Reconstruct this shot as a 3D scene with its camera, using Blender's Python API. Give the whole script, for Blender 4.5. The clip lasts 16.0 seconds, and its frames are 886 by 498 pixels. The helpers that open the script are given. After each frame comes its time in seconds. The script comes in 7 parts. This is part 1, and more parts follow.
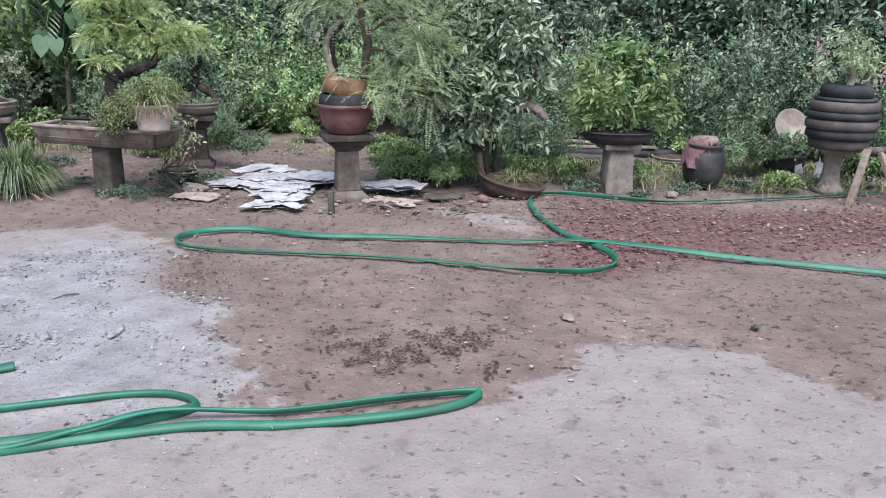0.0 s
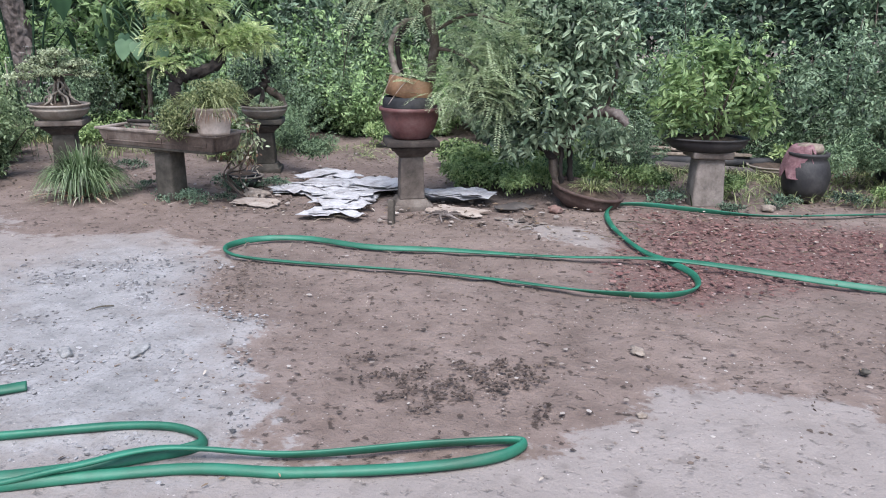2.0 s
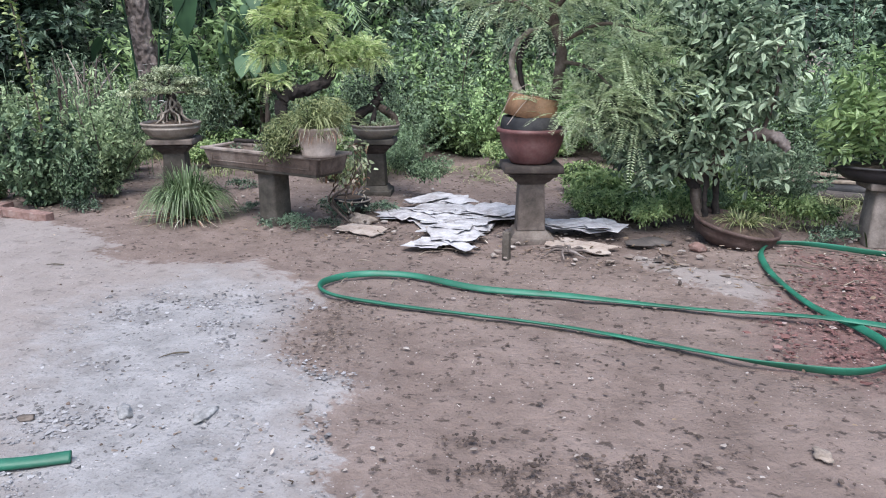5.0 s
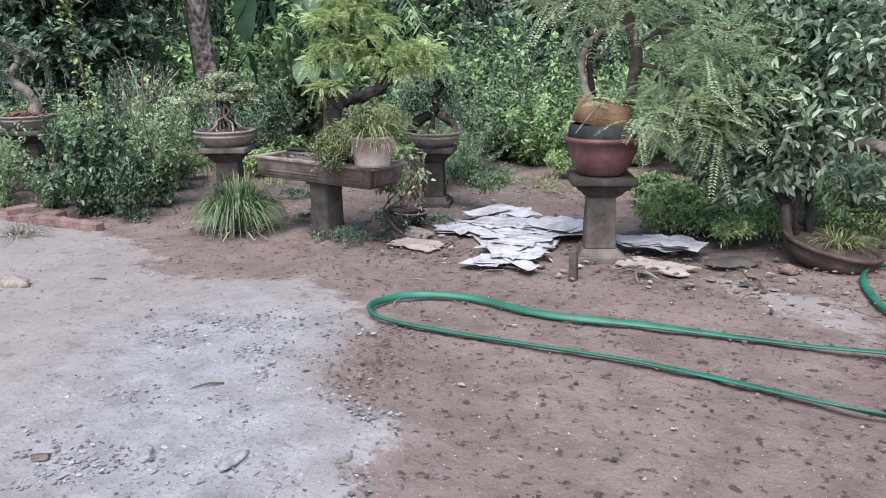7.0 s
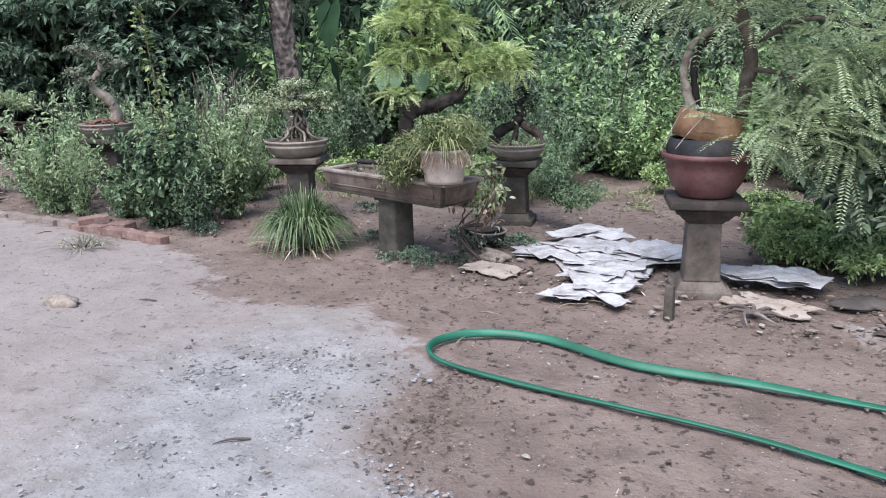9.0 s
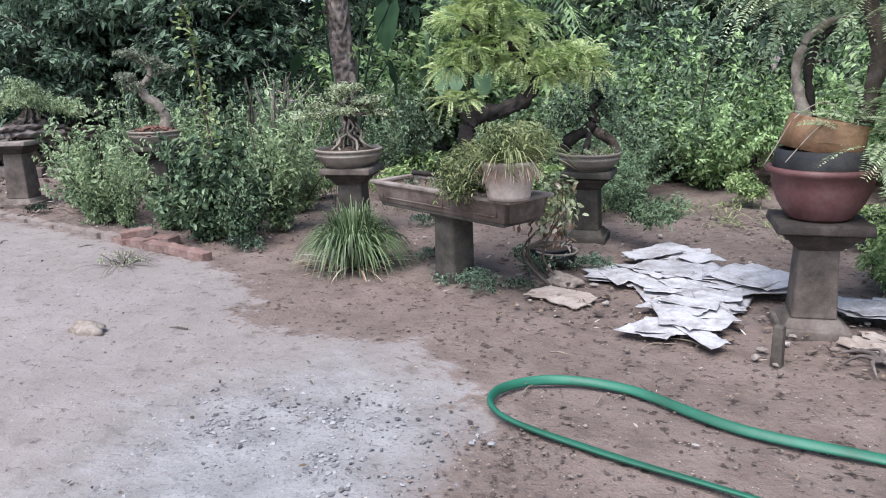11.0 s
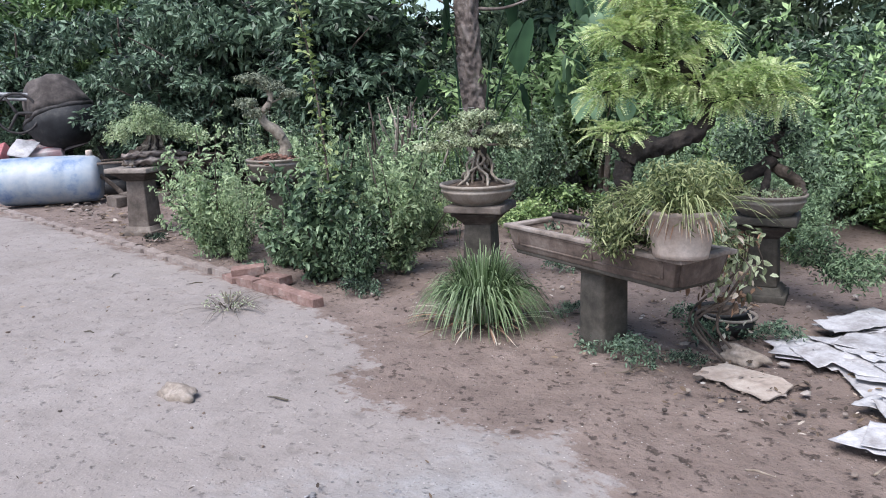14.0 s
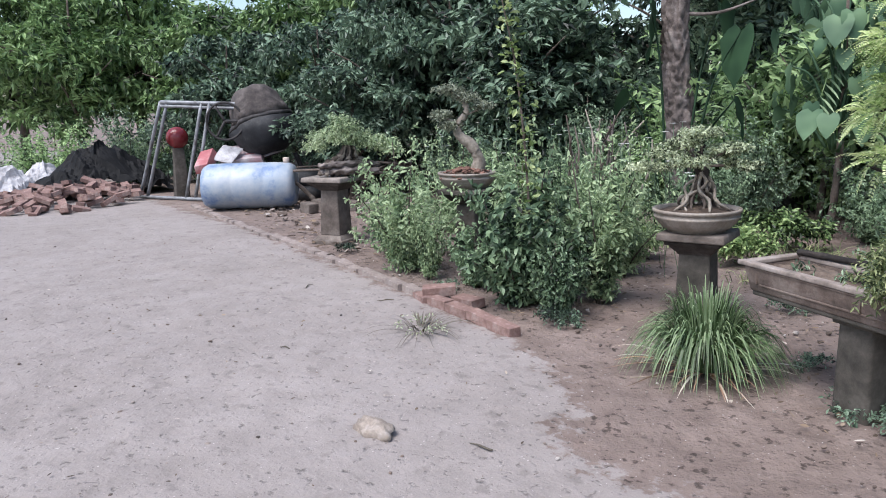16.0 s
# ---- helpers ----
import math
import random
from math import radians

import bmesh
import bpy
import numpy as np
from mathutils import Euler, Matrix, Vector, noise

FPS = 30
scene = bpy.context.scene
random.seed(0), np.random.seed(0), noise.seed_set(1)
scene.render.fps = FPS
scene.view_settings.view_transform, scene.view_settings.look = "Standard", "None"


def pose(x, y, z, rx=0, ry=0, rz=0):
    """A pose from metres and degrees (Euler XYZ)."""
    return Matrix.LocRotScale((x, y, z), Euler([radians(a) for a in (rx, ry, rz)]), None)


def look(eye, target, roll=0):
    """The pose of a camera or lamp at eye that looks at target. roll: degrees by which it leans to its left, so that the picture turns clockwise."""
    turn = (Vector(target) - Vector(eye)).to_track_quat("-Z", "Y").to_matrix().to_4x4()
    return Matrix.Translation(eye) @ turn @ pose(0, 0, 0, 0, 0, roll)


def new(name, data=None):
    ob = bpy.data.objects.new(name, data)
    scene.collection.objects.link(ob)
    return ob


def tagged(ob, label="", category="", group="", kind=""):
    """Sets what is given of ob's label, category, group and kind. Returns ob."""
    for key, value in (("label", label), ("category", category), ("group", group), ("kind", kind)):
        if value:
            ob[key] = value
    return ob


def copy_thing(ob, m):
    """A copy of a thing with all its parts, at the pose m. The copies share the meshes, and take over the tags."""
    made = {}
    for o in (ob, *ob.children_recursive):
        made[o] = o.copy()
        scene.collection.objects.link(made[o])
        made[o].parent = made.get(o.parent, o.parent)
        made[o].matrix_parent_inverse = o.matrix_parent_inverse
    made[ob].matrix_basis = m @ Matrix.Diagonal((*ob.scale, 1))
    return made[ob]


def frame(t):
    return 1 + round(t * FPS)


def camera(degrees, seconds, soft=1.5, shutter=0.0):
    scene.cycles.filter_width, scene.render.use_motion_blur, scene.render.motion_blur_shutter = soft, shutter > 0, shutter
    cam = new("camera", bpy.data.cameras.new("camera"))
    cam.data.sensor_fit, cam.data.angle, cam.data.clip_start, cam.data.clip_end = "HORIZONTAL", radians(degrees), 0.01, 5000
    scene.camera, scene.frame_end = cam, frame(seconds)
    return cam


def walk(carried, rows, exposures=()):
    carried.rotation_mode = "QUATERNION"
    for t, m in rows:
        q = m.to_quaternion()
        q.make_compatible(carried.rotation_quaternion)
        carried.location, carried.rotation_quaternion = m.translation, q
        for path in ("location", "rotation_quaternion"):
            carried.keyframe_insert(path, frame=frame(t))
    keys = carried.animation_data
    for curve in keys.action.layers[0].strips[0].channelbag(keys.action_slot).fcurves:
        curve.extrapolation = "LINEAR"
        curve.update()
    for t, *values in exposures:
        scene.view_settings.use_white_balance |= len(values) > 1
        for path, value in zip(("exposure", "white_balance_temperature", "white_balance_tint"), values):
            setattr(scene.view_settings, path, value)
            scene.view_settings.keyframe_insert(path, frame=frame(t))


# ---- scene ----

PATH = [
    (0, (0.782, -0.523, 1.304), (0.531, 1.379, 0.738), 1.1),
    (0.5, (0.79, -0.406, 1.297), (0.495, 1.486, 0.72), 0.8),
    (1, (0.794, -0.343, 1.291), (0.456, 1.544, 0.721), 0.6),
    (1.5, (0.841, -0.225, 1.28), (0.441, 1.652, 0.718), 0.6),
    (2, (0.869, -0.126, 1.264), (0.393, 1.734, 0.705), 0.5),
    (2.5, (0.857, -0.048, 1.259), (0.31, 1.795, 0.709), 0.4),
    (3, (0.802, 0.071, 1.267), (0.188, 1.896, 0.724), 0.4),
    (3.5, (0.745, 0.16, 1.265), (0.093, 1.972, 0.722), 0.3),
    (6, (0.637, 0.63, 1.22), (-0.217, 2.366, 0.712), -0.5),
    (6.5, (0.575, 0.698, 1.215), (-0.313, 2.416, 0.706), -0.6),
    (7, (0.554, 0.767, 1.212), (-0.361, 2.472, 0.708), -0.7),
    (7.5, (0.564, 0.91, 1.21), (-0.394, 2.596, 0.719), -1.0),
    (8, (0.575, 1.051, 1.204), (-0.425, 2.712, 0.712), -1.2),
    (8.5, (0.523, 1.124, 1.195), (-0.546, 2.742, 0.706), -1.2),
    (9, (0.398, 1.238, 1.204), (-0.725, 2.819, 0.717), -1.1),
    (11.5, (-0.004, 1.688, 1.188), (-1.297, 3.141, 0.723), -1.8),
    (12, (-0.136, 1.719, 1.216), (-1.48, 3.129, 0.764), -1.8),
    (12.5, (-0.23, 1.733, 1.219), (-1.612, 3.109, 0.774), -1.7),
    (13, (-0.288, 1.795, 1.213), (-1.709, 3.133, 0.779), -1.8),
    (13.5, (-0.375, 1.932, 1.218), (-1.822, 3.247, 0.797), -1.8),
    (14, (-0.439, 2.065, 1.199), (-1.917, 3.348, 0.79), -1.9),
    (14.5, (-0.5, 2.093, 1.196), (-2.032, 3.319, 0.806), -1.7),
    (15, (-0.641, 2.131, 1.219), (-2.233, 3.28, 0.837), -1.7),
    (15.5, (-0.778, 2.124, 1.226), (-2.435, 3.177, 0.845), -1.7),
    (16, (-0.842, 2.114, 1.233), (-2.574, 3.042, 0.858), -1.6),
]
cam = camera(60.4, 16.0, soft=1.0)
walk(cam, [(t, look(eye, target, roll)) for t, eye, target, roll in PATH])

# ---- light ----
world = bpy.data.worlds.new("evening_sky")
scene.world = world
world.use_nodes = True
wn = world.node_tree.nodes
sky = wn.new("ShaderNodeTexSky")
sky.sky_type, sky.sun_disc = "NISHITA", False
sky.sun_elevation, sky.sun_rotation = radians(60), radians(165)
sky.air_density, sky.dust_density, sky.ozone_density = 1.0, 2.0, 1.5
wn["Background"].inputs["Strength"].default_value = 0.092
world.node_tree.links.new(sky.outputs["Color"], wn["Background"].inputs["Color"])
sun = new("sun", bpy.data.lights.new("sun", "SUN"))
sun.data.energy, sun.data.angle, sun.data.color = 1.85, radians(45), (0.955, 0.962, 1.0)
sun.matrix_world = look((0.8, -2.9, 5.2), (0, 0, 0))
scene.view_settings.exposure = 1.37


# ---- materials ----
class Mat:
    """A node material with short ways to its nodes."""

    def __init__(self, name):
        self.m = bpy.data.materials.new(name)
        self.m.use_nodes = True
        self.t = self.m.node_tree
        self.b = self.t.nodes["Principled BSDF"]

    def n(self, kind, **sets):
        node = self.t.nodes.new("ShaderNode" + kind)
        for key, value in sets.items():
            node.inputs[key].default_value = value
        return node

    def link(self, a, b):
        self.t.links.new(a, b)

    def coords(self, space="Object"):
        return self.n("TexCoord").outputs[space]

    def noise(self, scale, detail=4, rough=0.6, at=None):
        node = self.n("TexNoise", Scale=scale, Detail=detail, Roughness=rough)
        self.link(at if at is not None else self.coords(), node.inputs["Vector"])
        return node.outputs["Fac"]

    def ramp(self, fac, stops):
        node = self.n("ValToRGB")
        el = node.color_ramp.elements
        while len(el) < len(stops):
            el.new(0.5)
        for e, (p, c) in zip(el, stops):
            e.position, e.color = p, c if len(c) == 4 else (*c, 1)
        self.link(fac, node.inputs["Fac"])
        return node.outputs["Color"]

    def mix(self, fac, a, b, how="MIX"):
        node = self.t.nodes.new("ShaderNodeMix")
        node.data_type, node.blend_type = "RGBA", how
        for value, i in ((fac, 0), (a, 6), (b, 7)):
            if isinstance(value, (int, float)):
                node.inputs[i].default_value = value
            elif isinstance(value, tuple):
                node.inputs[i].default_value = value
            else:
                self.link(value, node.inputs[i])
        return node.outputs[2]

    def math(self, op, a, b=0.0):
        node = self.t.nodes.new("ShaderNodeMath")
        node.operation = op
        for value, i in ((a, 0), (b, 1)):
            if isinstance(value, (int, float)):
                node.inputs[i].default_value = value
            else:
                self.link(value, node.inputs[i])
        return node.outputs[0]

    def bump(self, height, strength=0.4, distance=0.01):
        node = self.n("Bump", Strength=strength, Distance=distance)
        self.link(height, node.inputs["Height"])
        self.link(node.outputs["Normal"], self.b.inputs["Normal"])

    def done(self, colour, rough=0.8, metal=0.0):
        if isinstance(colour, tuple):
            self.b.inputs["Base Color"].default_value = colour
        else:
            self.link(colour, self.b.inputs["Base Color"])
        if isinstance(rough, (int, float)):
            self.b.inputs["Roughness"].default_value = rough
        else:
            self.link(rough, self.b.inputs["Roughness"])
        self.b.inputs["Metallic"].default_value = metal
        return self.m


def worn(name, base, dark, light, scale=6.0, rough=0.85, bump=0.5, fine=60.0, metal=0.0):
    """A weathered surface: blotches, grain and pits, a little different on each thing."""
    k = Mat(name)
    big = k.noise(scale, 5, 0.65)
    grain = k.noise(fine, 4, 0.7)
    col = k.ramp(big, [(0.28, dark), (0.5, base), (0.72, light)])
    col = k.mix(0.5, col, k.ramp(grain, [(0.3, (0.45, 0.45, 0.45)), (0.7, (1.0, 1.0, 1.0))]), "MULTIPLY")
    rnd = k.n("ObjectInfo").outputs["Random"]
    col = k.mix(0.35, col, k.ramp(rnd, [(0.0, (0.6, 0.6, 0.6)), (1.0, (1.0, 1.0, 1.0))]), "MULTIPLY")
    k.bump(k.math("ADD", big, k.math("MULTIPLY", grain, 0.4)), bump, 0.012)
    return k.done(col, rough, metal)


def leafy(name, dark, mid, light, rough=0.45, glow=0.22, patch=2.2):
    """Leaves: each its own green, in patches that also carry shaded gaps and highlights, with light coming through."""
    k = Mat(name)
    geo = k.n("NewGeometry")
    own = geo.outputs["Random Per Island"]
    rnd = k.n("ObjectInfo").outputs["Random"]
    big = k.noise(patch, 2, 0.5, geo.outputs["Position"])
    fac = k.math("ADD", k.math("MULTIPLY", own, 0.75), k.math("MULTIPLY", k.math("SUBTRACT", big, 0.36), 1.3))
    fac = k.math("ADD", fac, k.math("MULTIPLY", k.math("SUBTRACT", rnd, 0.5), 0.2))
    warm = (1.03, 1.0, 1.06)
    # Ramp ends pushed apart: shaded gaps and lit leaves are put into the colour.
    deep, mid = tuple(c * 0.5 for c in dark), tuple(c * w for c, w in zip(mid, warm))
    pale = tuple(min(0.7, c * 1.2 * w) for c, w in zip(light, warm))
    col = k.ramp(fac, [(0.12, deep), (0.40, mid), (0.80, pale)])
    m = k.done(col, rough)
    k.b.inputs["Specular IOR Level"].default_value = 0.42
    thin = k.n("BsdfTranslucent")
    k.link(col, thin.inputs["Color"])
    mix = k.n("MixShader", Fac=glow)
    out = k.t.nodes["Material Output"]
    k.link(k.b.outputs[0], mix.inputs[1])
    k.link(thin.outputs[0], mix.inputs[2])
    k.link(mix.outputs[0], out.inputs["Surface"])
    return m


CONCRETE = worn("weathered_concrete", (0.15, 0.12, 0.103), (0.05, 0.04, 0.034), (0.26, 0.222, 0.197), 5, 0.9, 0.6)
DARK_CONCRETE = worn("mossy_concrete", (0.085, 0.074, 0.062), (0.028, 0.026, 0.02), (0.16, 0.142, 0.12), 6, 0.92, 0.6)
GLAZE = worn("grey_brown_glaze", (0.31, 0.26, 0.22), (0.16, 0.13, 0.105), (0.42, 0.37, 0.33), 8, 0.6, 0.25)
TERRACOTTA = worn("red_pot", (0.19, 0.08, 0.078), (0.1, 0.048, 0.048), (0.25, 0.14, 0.135), 7, 0.6, 0.25)
DARK_POT = worn("dark_pot", (0.035, 0.033, 0.036), (0.017, 0.016, 0.018), (0.07, 0.065, 0.065), 7, 0.6, 0.3)
RUBBER = worn("old_rubber", (0.03, 0.031, 0.036), (0.012, 0.012, 0.014), (0.085, 0.08, 0.078), 5, 0.75, 0.4)
GREY_RUBBER = worn("dusty_rubber", (0.10, 0.085, 0.078), (0.045, 0.04, 0.04), (0.16, 0.14, 0.13), 5, 0.85, 0.4)
ORANGE_PLASTIC = worn("faded_orange_tub", (0.33, 0.185, 0.10), (0.18, 0.10, 0.055), (0.42, 0.27, 0.16), 8, 0.6, 0.3)
CREAM_PLASTIC = worn("chalky_planter", (0.56, 0.46, 0.40), (0.40, 0.31, 0.26), (0.64, 0.56, 0.51), 6, 0.75, 0.2)
POT_SOIL = worn("potting_soil", (0.075, 0.05, 0.036), (0.03, 0.021, 0.016), (0.16, 0.115, 0.085), 18, 0.95, 1.0)
BARK = worn("rough_bark", (0.13, 0.10, 0.082), (0.05, 0.038, 0.031), (0.23, 0.19, 0.165), 14, 0.95, 1.0)
DARK_BARK = worn("dark_bark", (0.024, 0.018, 0.016), (0.01, 0.008, 0.008), (0.06, 0.047, 0.04), 14, 0.9, 1.0)
PALE_BARK = worn("pale_bark", (0.34, 0.29, 0.24), (0.17, 0.135, 0.105), (0.47, 0.42, 0.36), 20, 0.85, 0.6)
BRICK = worn("fired_brick", (0.27, 0.165, 0.142), (0.16, 0.095, 0.084), (0.40, 0.31, 0.28), 12, 0.9, 0.6)
STONE = worn("pale_stone", (0.34, 0.28, 0.235), (0.2, 0.16, 0.135), (0.46, 0.4, 0.36), 16, 0.9, 0.6)
WOOD = worn("grey_wood", (0.3, 0.24, 0.19), (0.15, 0.115, 0.09), (0.42, 0.36, 0.3), 16, 0.85, 0.5)
SACK = worn("white_woven_sack", (0.52, 0.505, 0.525), (0.27, 0.245, 0.24), (0.68, 0.67, 0.69), 10, 0.85, 0.3)
CARDBOARD = worn("muddy_cardboard", (0.46, 0.38, 0.33), (0.3, 0.235, 0.2), (0.55, 0.48, 0.43), 7, 0.9, 0.2)


def hose_material():
    k = Mat("green_hose")
    n1 = k.noise(4, 4)
    n2 = k.noise(90, 3)
    col = k.ramp(n1, [(0.3, (0.003, 0.075, 0.042)), (0.55, (0.006, 0.135, 0.08)), (0.75, (0.02, 0.21, 0.135))])
    col = k.mix(k.math("MULTIPLY", n2, 0.12), col, (0.2, 0.18, 0.16, 1))
    k.bump(n2, 0.2, 0.003)
    return k.done(col, 0.5)


HOSE = hose_material()
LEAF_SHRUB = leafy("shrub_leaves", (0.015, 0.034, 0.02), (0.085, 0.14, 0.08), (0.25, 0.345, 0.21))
# Dark green, lowered further: shade under the left canopy is in this colour.
LEAF_DARK_SHADED = leafy("dark_shaded_leaves", (0.006, 0.014, 0.009), (0.038, 0.07, 0.044), (0.17, 0.25, 0.16), 0.42, 0.2)
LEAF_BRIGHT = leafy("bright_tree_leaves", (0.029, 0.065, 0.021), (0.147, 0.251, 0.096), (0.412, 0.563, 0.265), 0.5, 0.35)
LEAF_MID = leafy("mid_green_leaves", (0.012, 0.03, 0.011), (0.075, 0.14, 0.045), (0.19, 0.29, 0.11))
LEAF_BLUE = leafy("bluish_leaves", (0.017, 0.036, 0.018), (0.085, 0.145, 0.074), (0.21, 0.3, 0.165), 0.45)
LEAF_YELLOW = leafy("yellow_green_leaves", (0.22, 0.34, 0.11), (0.35, 0.5, 0.18), (0.52, 0.63, 0.31), 0.5, 0.35, 5)
LEAF_FERN = leafy("feathery_leaves", (0.16, 0.24, 0.11), (0.29, 0.39, 0.2), (0.44, 0.52, 0.32), 0.5, 0.35)
LEAF_GLOSS = leafy("glossy_leaves", (0.012, 0.026, 0.014), (0.11, 0.175, 0.10), (0.34, 0.43, 0.28), 0.42, 0.25, 3)
LEAF_LIME = leafy("lime_leaves", (0.03, 0.06, 0.02), (0.145, 0.24, 0.085), (0.34, 0.44, 0.19), 0.42, 0.3)
LEAF_SAGE = leafy("pale_bonsai_leaves", (0.07, 0.095, 0.045), (0.3, 0.36, 0.2), (0.5, 0.56, 0.37), 0.55, 0.3, 9)
LEAF_DRY = leafy("dry_leaves", (0.195, 0.118, 0.072), (0.468, 0.288, 0.182), (0.550, 0.550, 0.446), 0.7, 0.2)
GRASS = leafy("grass_blades", (0.045, 0.07, 0.025), (0.135, 0.185, 0.07), (0.31, 0.345, 0.165), 0.5, 0.3, 4)
PETAL = worn("white_petals", (0.75, 0.75, 0.72), (0.6, 0.6, 0.55), (0.85, 0.85, 0.83), 6, 0.6, 0.1)


# ---- builders ----
def thing(name, at, label, category, group="", turn=0.0, kind=""):
    ob = new(name)
    ob.matrix_basis = pose(*at, 0, 0, turn)
    ob.empty_display_size = 0.1
    return tagged(ob, label, category, group, kind)


def raw(name, verts, faces, mat, parent=None, label="", smooth=True):
    me = bpy.data.meshes.new(name)
    me.from_pydata(verts if isinstance(verts, list) else verts.tolist(), [], faces if isinstance(faces, list) else faces.tolist())
    me.polygons.foreach_set("use_smooth", [smooth] * len(me.polygons))
    me.materials.append(mat)
    me.update()
    ob = new(name, me)
    if parent:
        ob.parent = parent
    return tagged(ob, label) if label else ob


def part(name, bm, mat, parent, label="", smooth=True):
    me = bpy.data.meshes.new(name)
    bm.to_mesh(me)
    bm.free()
    me.polygons.foreach_set("use_smooth", [smooth] * len(me.polygons))
    me.materials.append(mat)
    ob = new(name, me)
    if parent:
        ob.parent = parent
    return tagged(ob, label) if label else ob


def lathe(profile, seg=40, wobble=0.0, squash=1.0):
    """A turned body from (radius, height) pairs, a little out of true."""
    bm = bmesh.new()
    rings = []
    for r, z in profile:
        if r < 1e-4:
            rings.append([bm.verts.new((0, 0, z))])
            continue
        ring = []
        for i in range(seg):
            a = 2 * math.pi * i / seg
            rr = r * (1 + wobble * noise.noise((math.cos(a) * 1.5, math.sin(a) * 1.5, z * 4)))
            ring.append(bm.verts.new((rr * math.cos(a), rr * math.sin(a) * squash, z)))
        rings.append(ring)
    for a, b in zip(rings, rings[1:]):
        for i in range(seg):
            j = (i + 1) % seg
            if len(a) == 1 and len(b) == 1:
                continue
            if len(a) == 1:
                bm.faces.new((a[0], b[j], b[i]))
            elif len(b) == 1:
                bm.faces.new((a[i], a[j], b[0]))
            else:
                bm.faces.new((a[i], a[j], b[j], b[i]))
    bmesh.ops.recalc_face_normals(bm, faces=bm.faces)
    return bm


def block(sx, sy, sz, at=(0, 0, 0), bevel=0.006, top=None, rough=0.0, m=None):
    """A bevelled block standing on at, or a frustum where top gives the upper size, with chipped edges."""
    bm = bmesh.new()
    tx, ty = top or (sx, sy)
    v = [bm.verts.new((x * a / 2, y * b / 2, z)) for z, a, b in ((0, sx, sy), (sz, tx, ty)) for x, y in ((-1, -1), (1, -1), (1, 1), (-1, 1))]
    for f in ((3, 2, 1, 0), (4, 5, 6, 7), (0, 1, 5, 4), (1, 2, 6, 5), (2, 3, 7, 6), (3, 0, 4, 7)):
        bm.faces.new([v[i] for i in f])
    if bevel:
        bmesh.ops.bevel(bm, geom=bm.edges[:], offset=bevel, segments=2, profile=0.6, affect="EDGES")
    if rough:
        for w in bm.verts:
            w.co += Vector(noise.noise_vector(w.co * 9)) * rough
    if m is not None:
        bmesh.ops.transform(bm, matrix=m, verts=bm.verts)
    bmesh.ops.translate(bm, vec=at, verts=bm.verts)
    return bm


def join(*bms):
    out = bmesh.new()
    for b in bms:
        me = bpy.data.meshes.new("tmp")
        b.to_mesh(me)
        b.free()
        out.from_mesh(me)
        bpy.data.meshes.remove(me)
    return out


def glide(points, n):
    """A smooth line through the points, n places long."""
    p = np.array(points, float)
    p = np.vstack([2 * p[0] - p[1], p, 2 * p[-1] - p[-2]])
    out = []
    for s in np.linspace(0, len(points) - 1, n):
        i = min(int(s), len(points) - 2)
        u = s - i
        a, b, c, d = p[i], p[i + 1], p[i + 2], p[i + 3]
        out.append(0.5 * (2 * b + (c - a) * u + (2 * a - 5 * b + 4 * c - d) * u * u + (3 * b - a - 3 * c + d) * u ** 3))
    return np.array(out)


def tube(points, radii, n=24, seg=8, knots=0.0, flat=1.0, fine=1.0):
    """A round limb along the points; knots make it gnarled, flat presses it."""
    line = glide(points, n)
    rad = np.interp(np.linspace(0, 1, n), np.linspace(0, 1, len(radii)), radii)
    grain = fine * 0.4 / max(sum(radii) / len(radii), 0.004)
    bm = bmesh.new()
    rings = []
    side = Vector((1, 0, 0))
    for i in range(n):
        d = Vector(line[min(i + 1, n - 1)] - line[max(i - 1, 0)]).normalized()
        up = Vector((0, 0, 1)) if abs(d.z) < 0.9 else side
        a = d.cross(up).normalized()
        b = a.cross(d).normalized()
        ring = []
        for j in range(seg):
            t = 2 * math.pi * j / seg
            w = Vector(line[i]) * grain + Vector((math.cos(t), math.sin(t), 0)) * 1.3 * fine
            r = rad[i] * (1 + knots * (noise.noise(w) + 0.5 * noise.noise(w * 2.7)))
            ring.append(bm.verts.new(Vector(line[i]) + a * (r * math.cos(t)) + b * (r * flat * math.sin(t))))
        rings.append(ring)
    for p, q in zip(rings, rings[1:]):
        for j in range(seg):
            bm.faces.new((p[j], p[(j + 1) % seg], q[(j + 1) % seg], q[j]))
    bm.faces.new(rings[0][::-1])
    bm.faces.new(rings[-1])
    bmesh.ops.recalc_face_normals(bm, faces=bm.faces)
    return bm


def unit(v):
    return v / np.maximum(np.linalg.norm(v, axis=-1, keepdims=True), 1e-9)


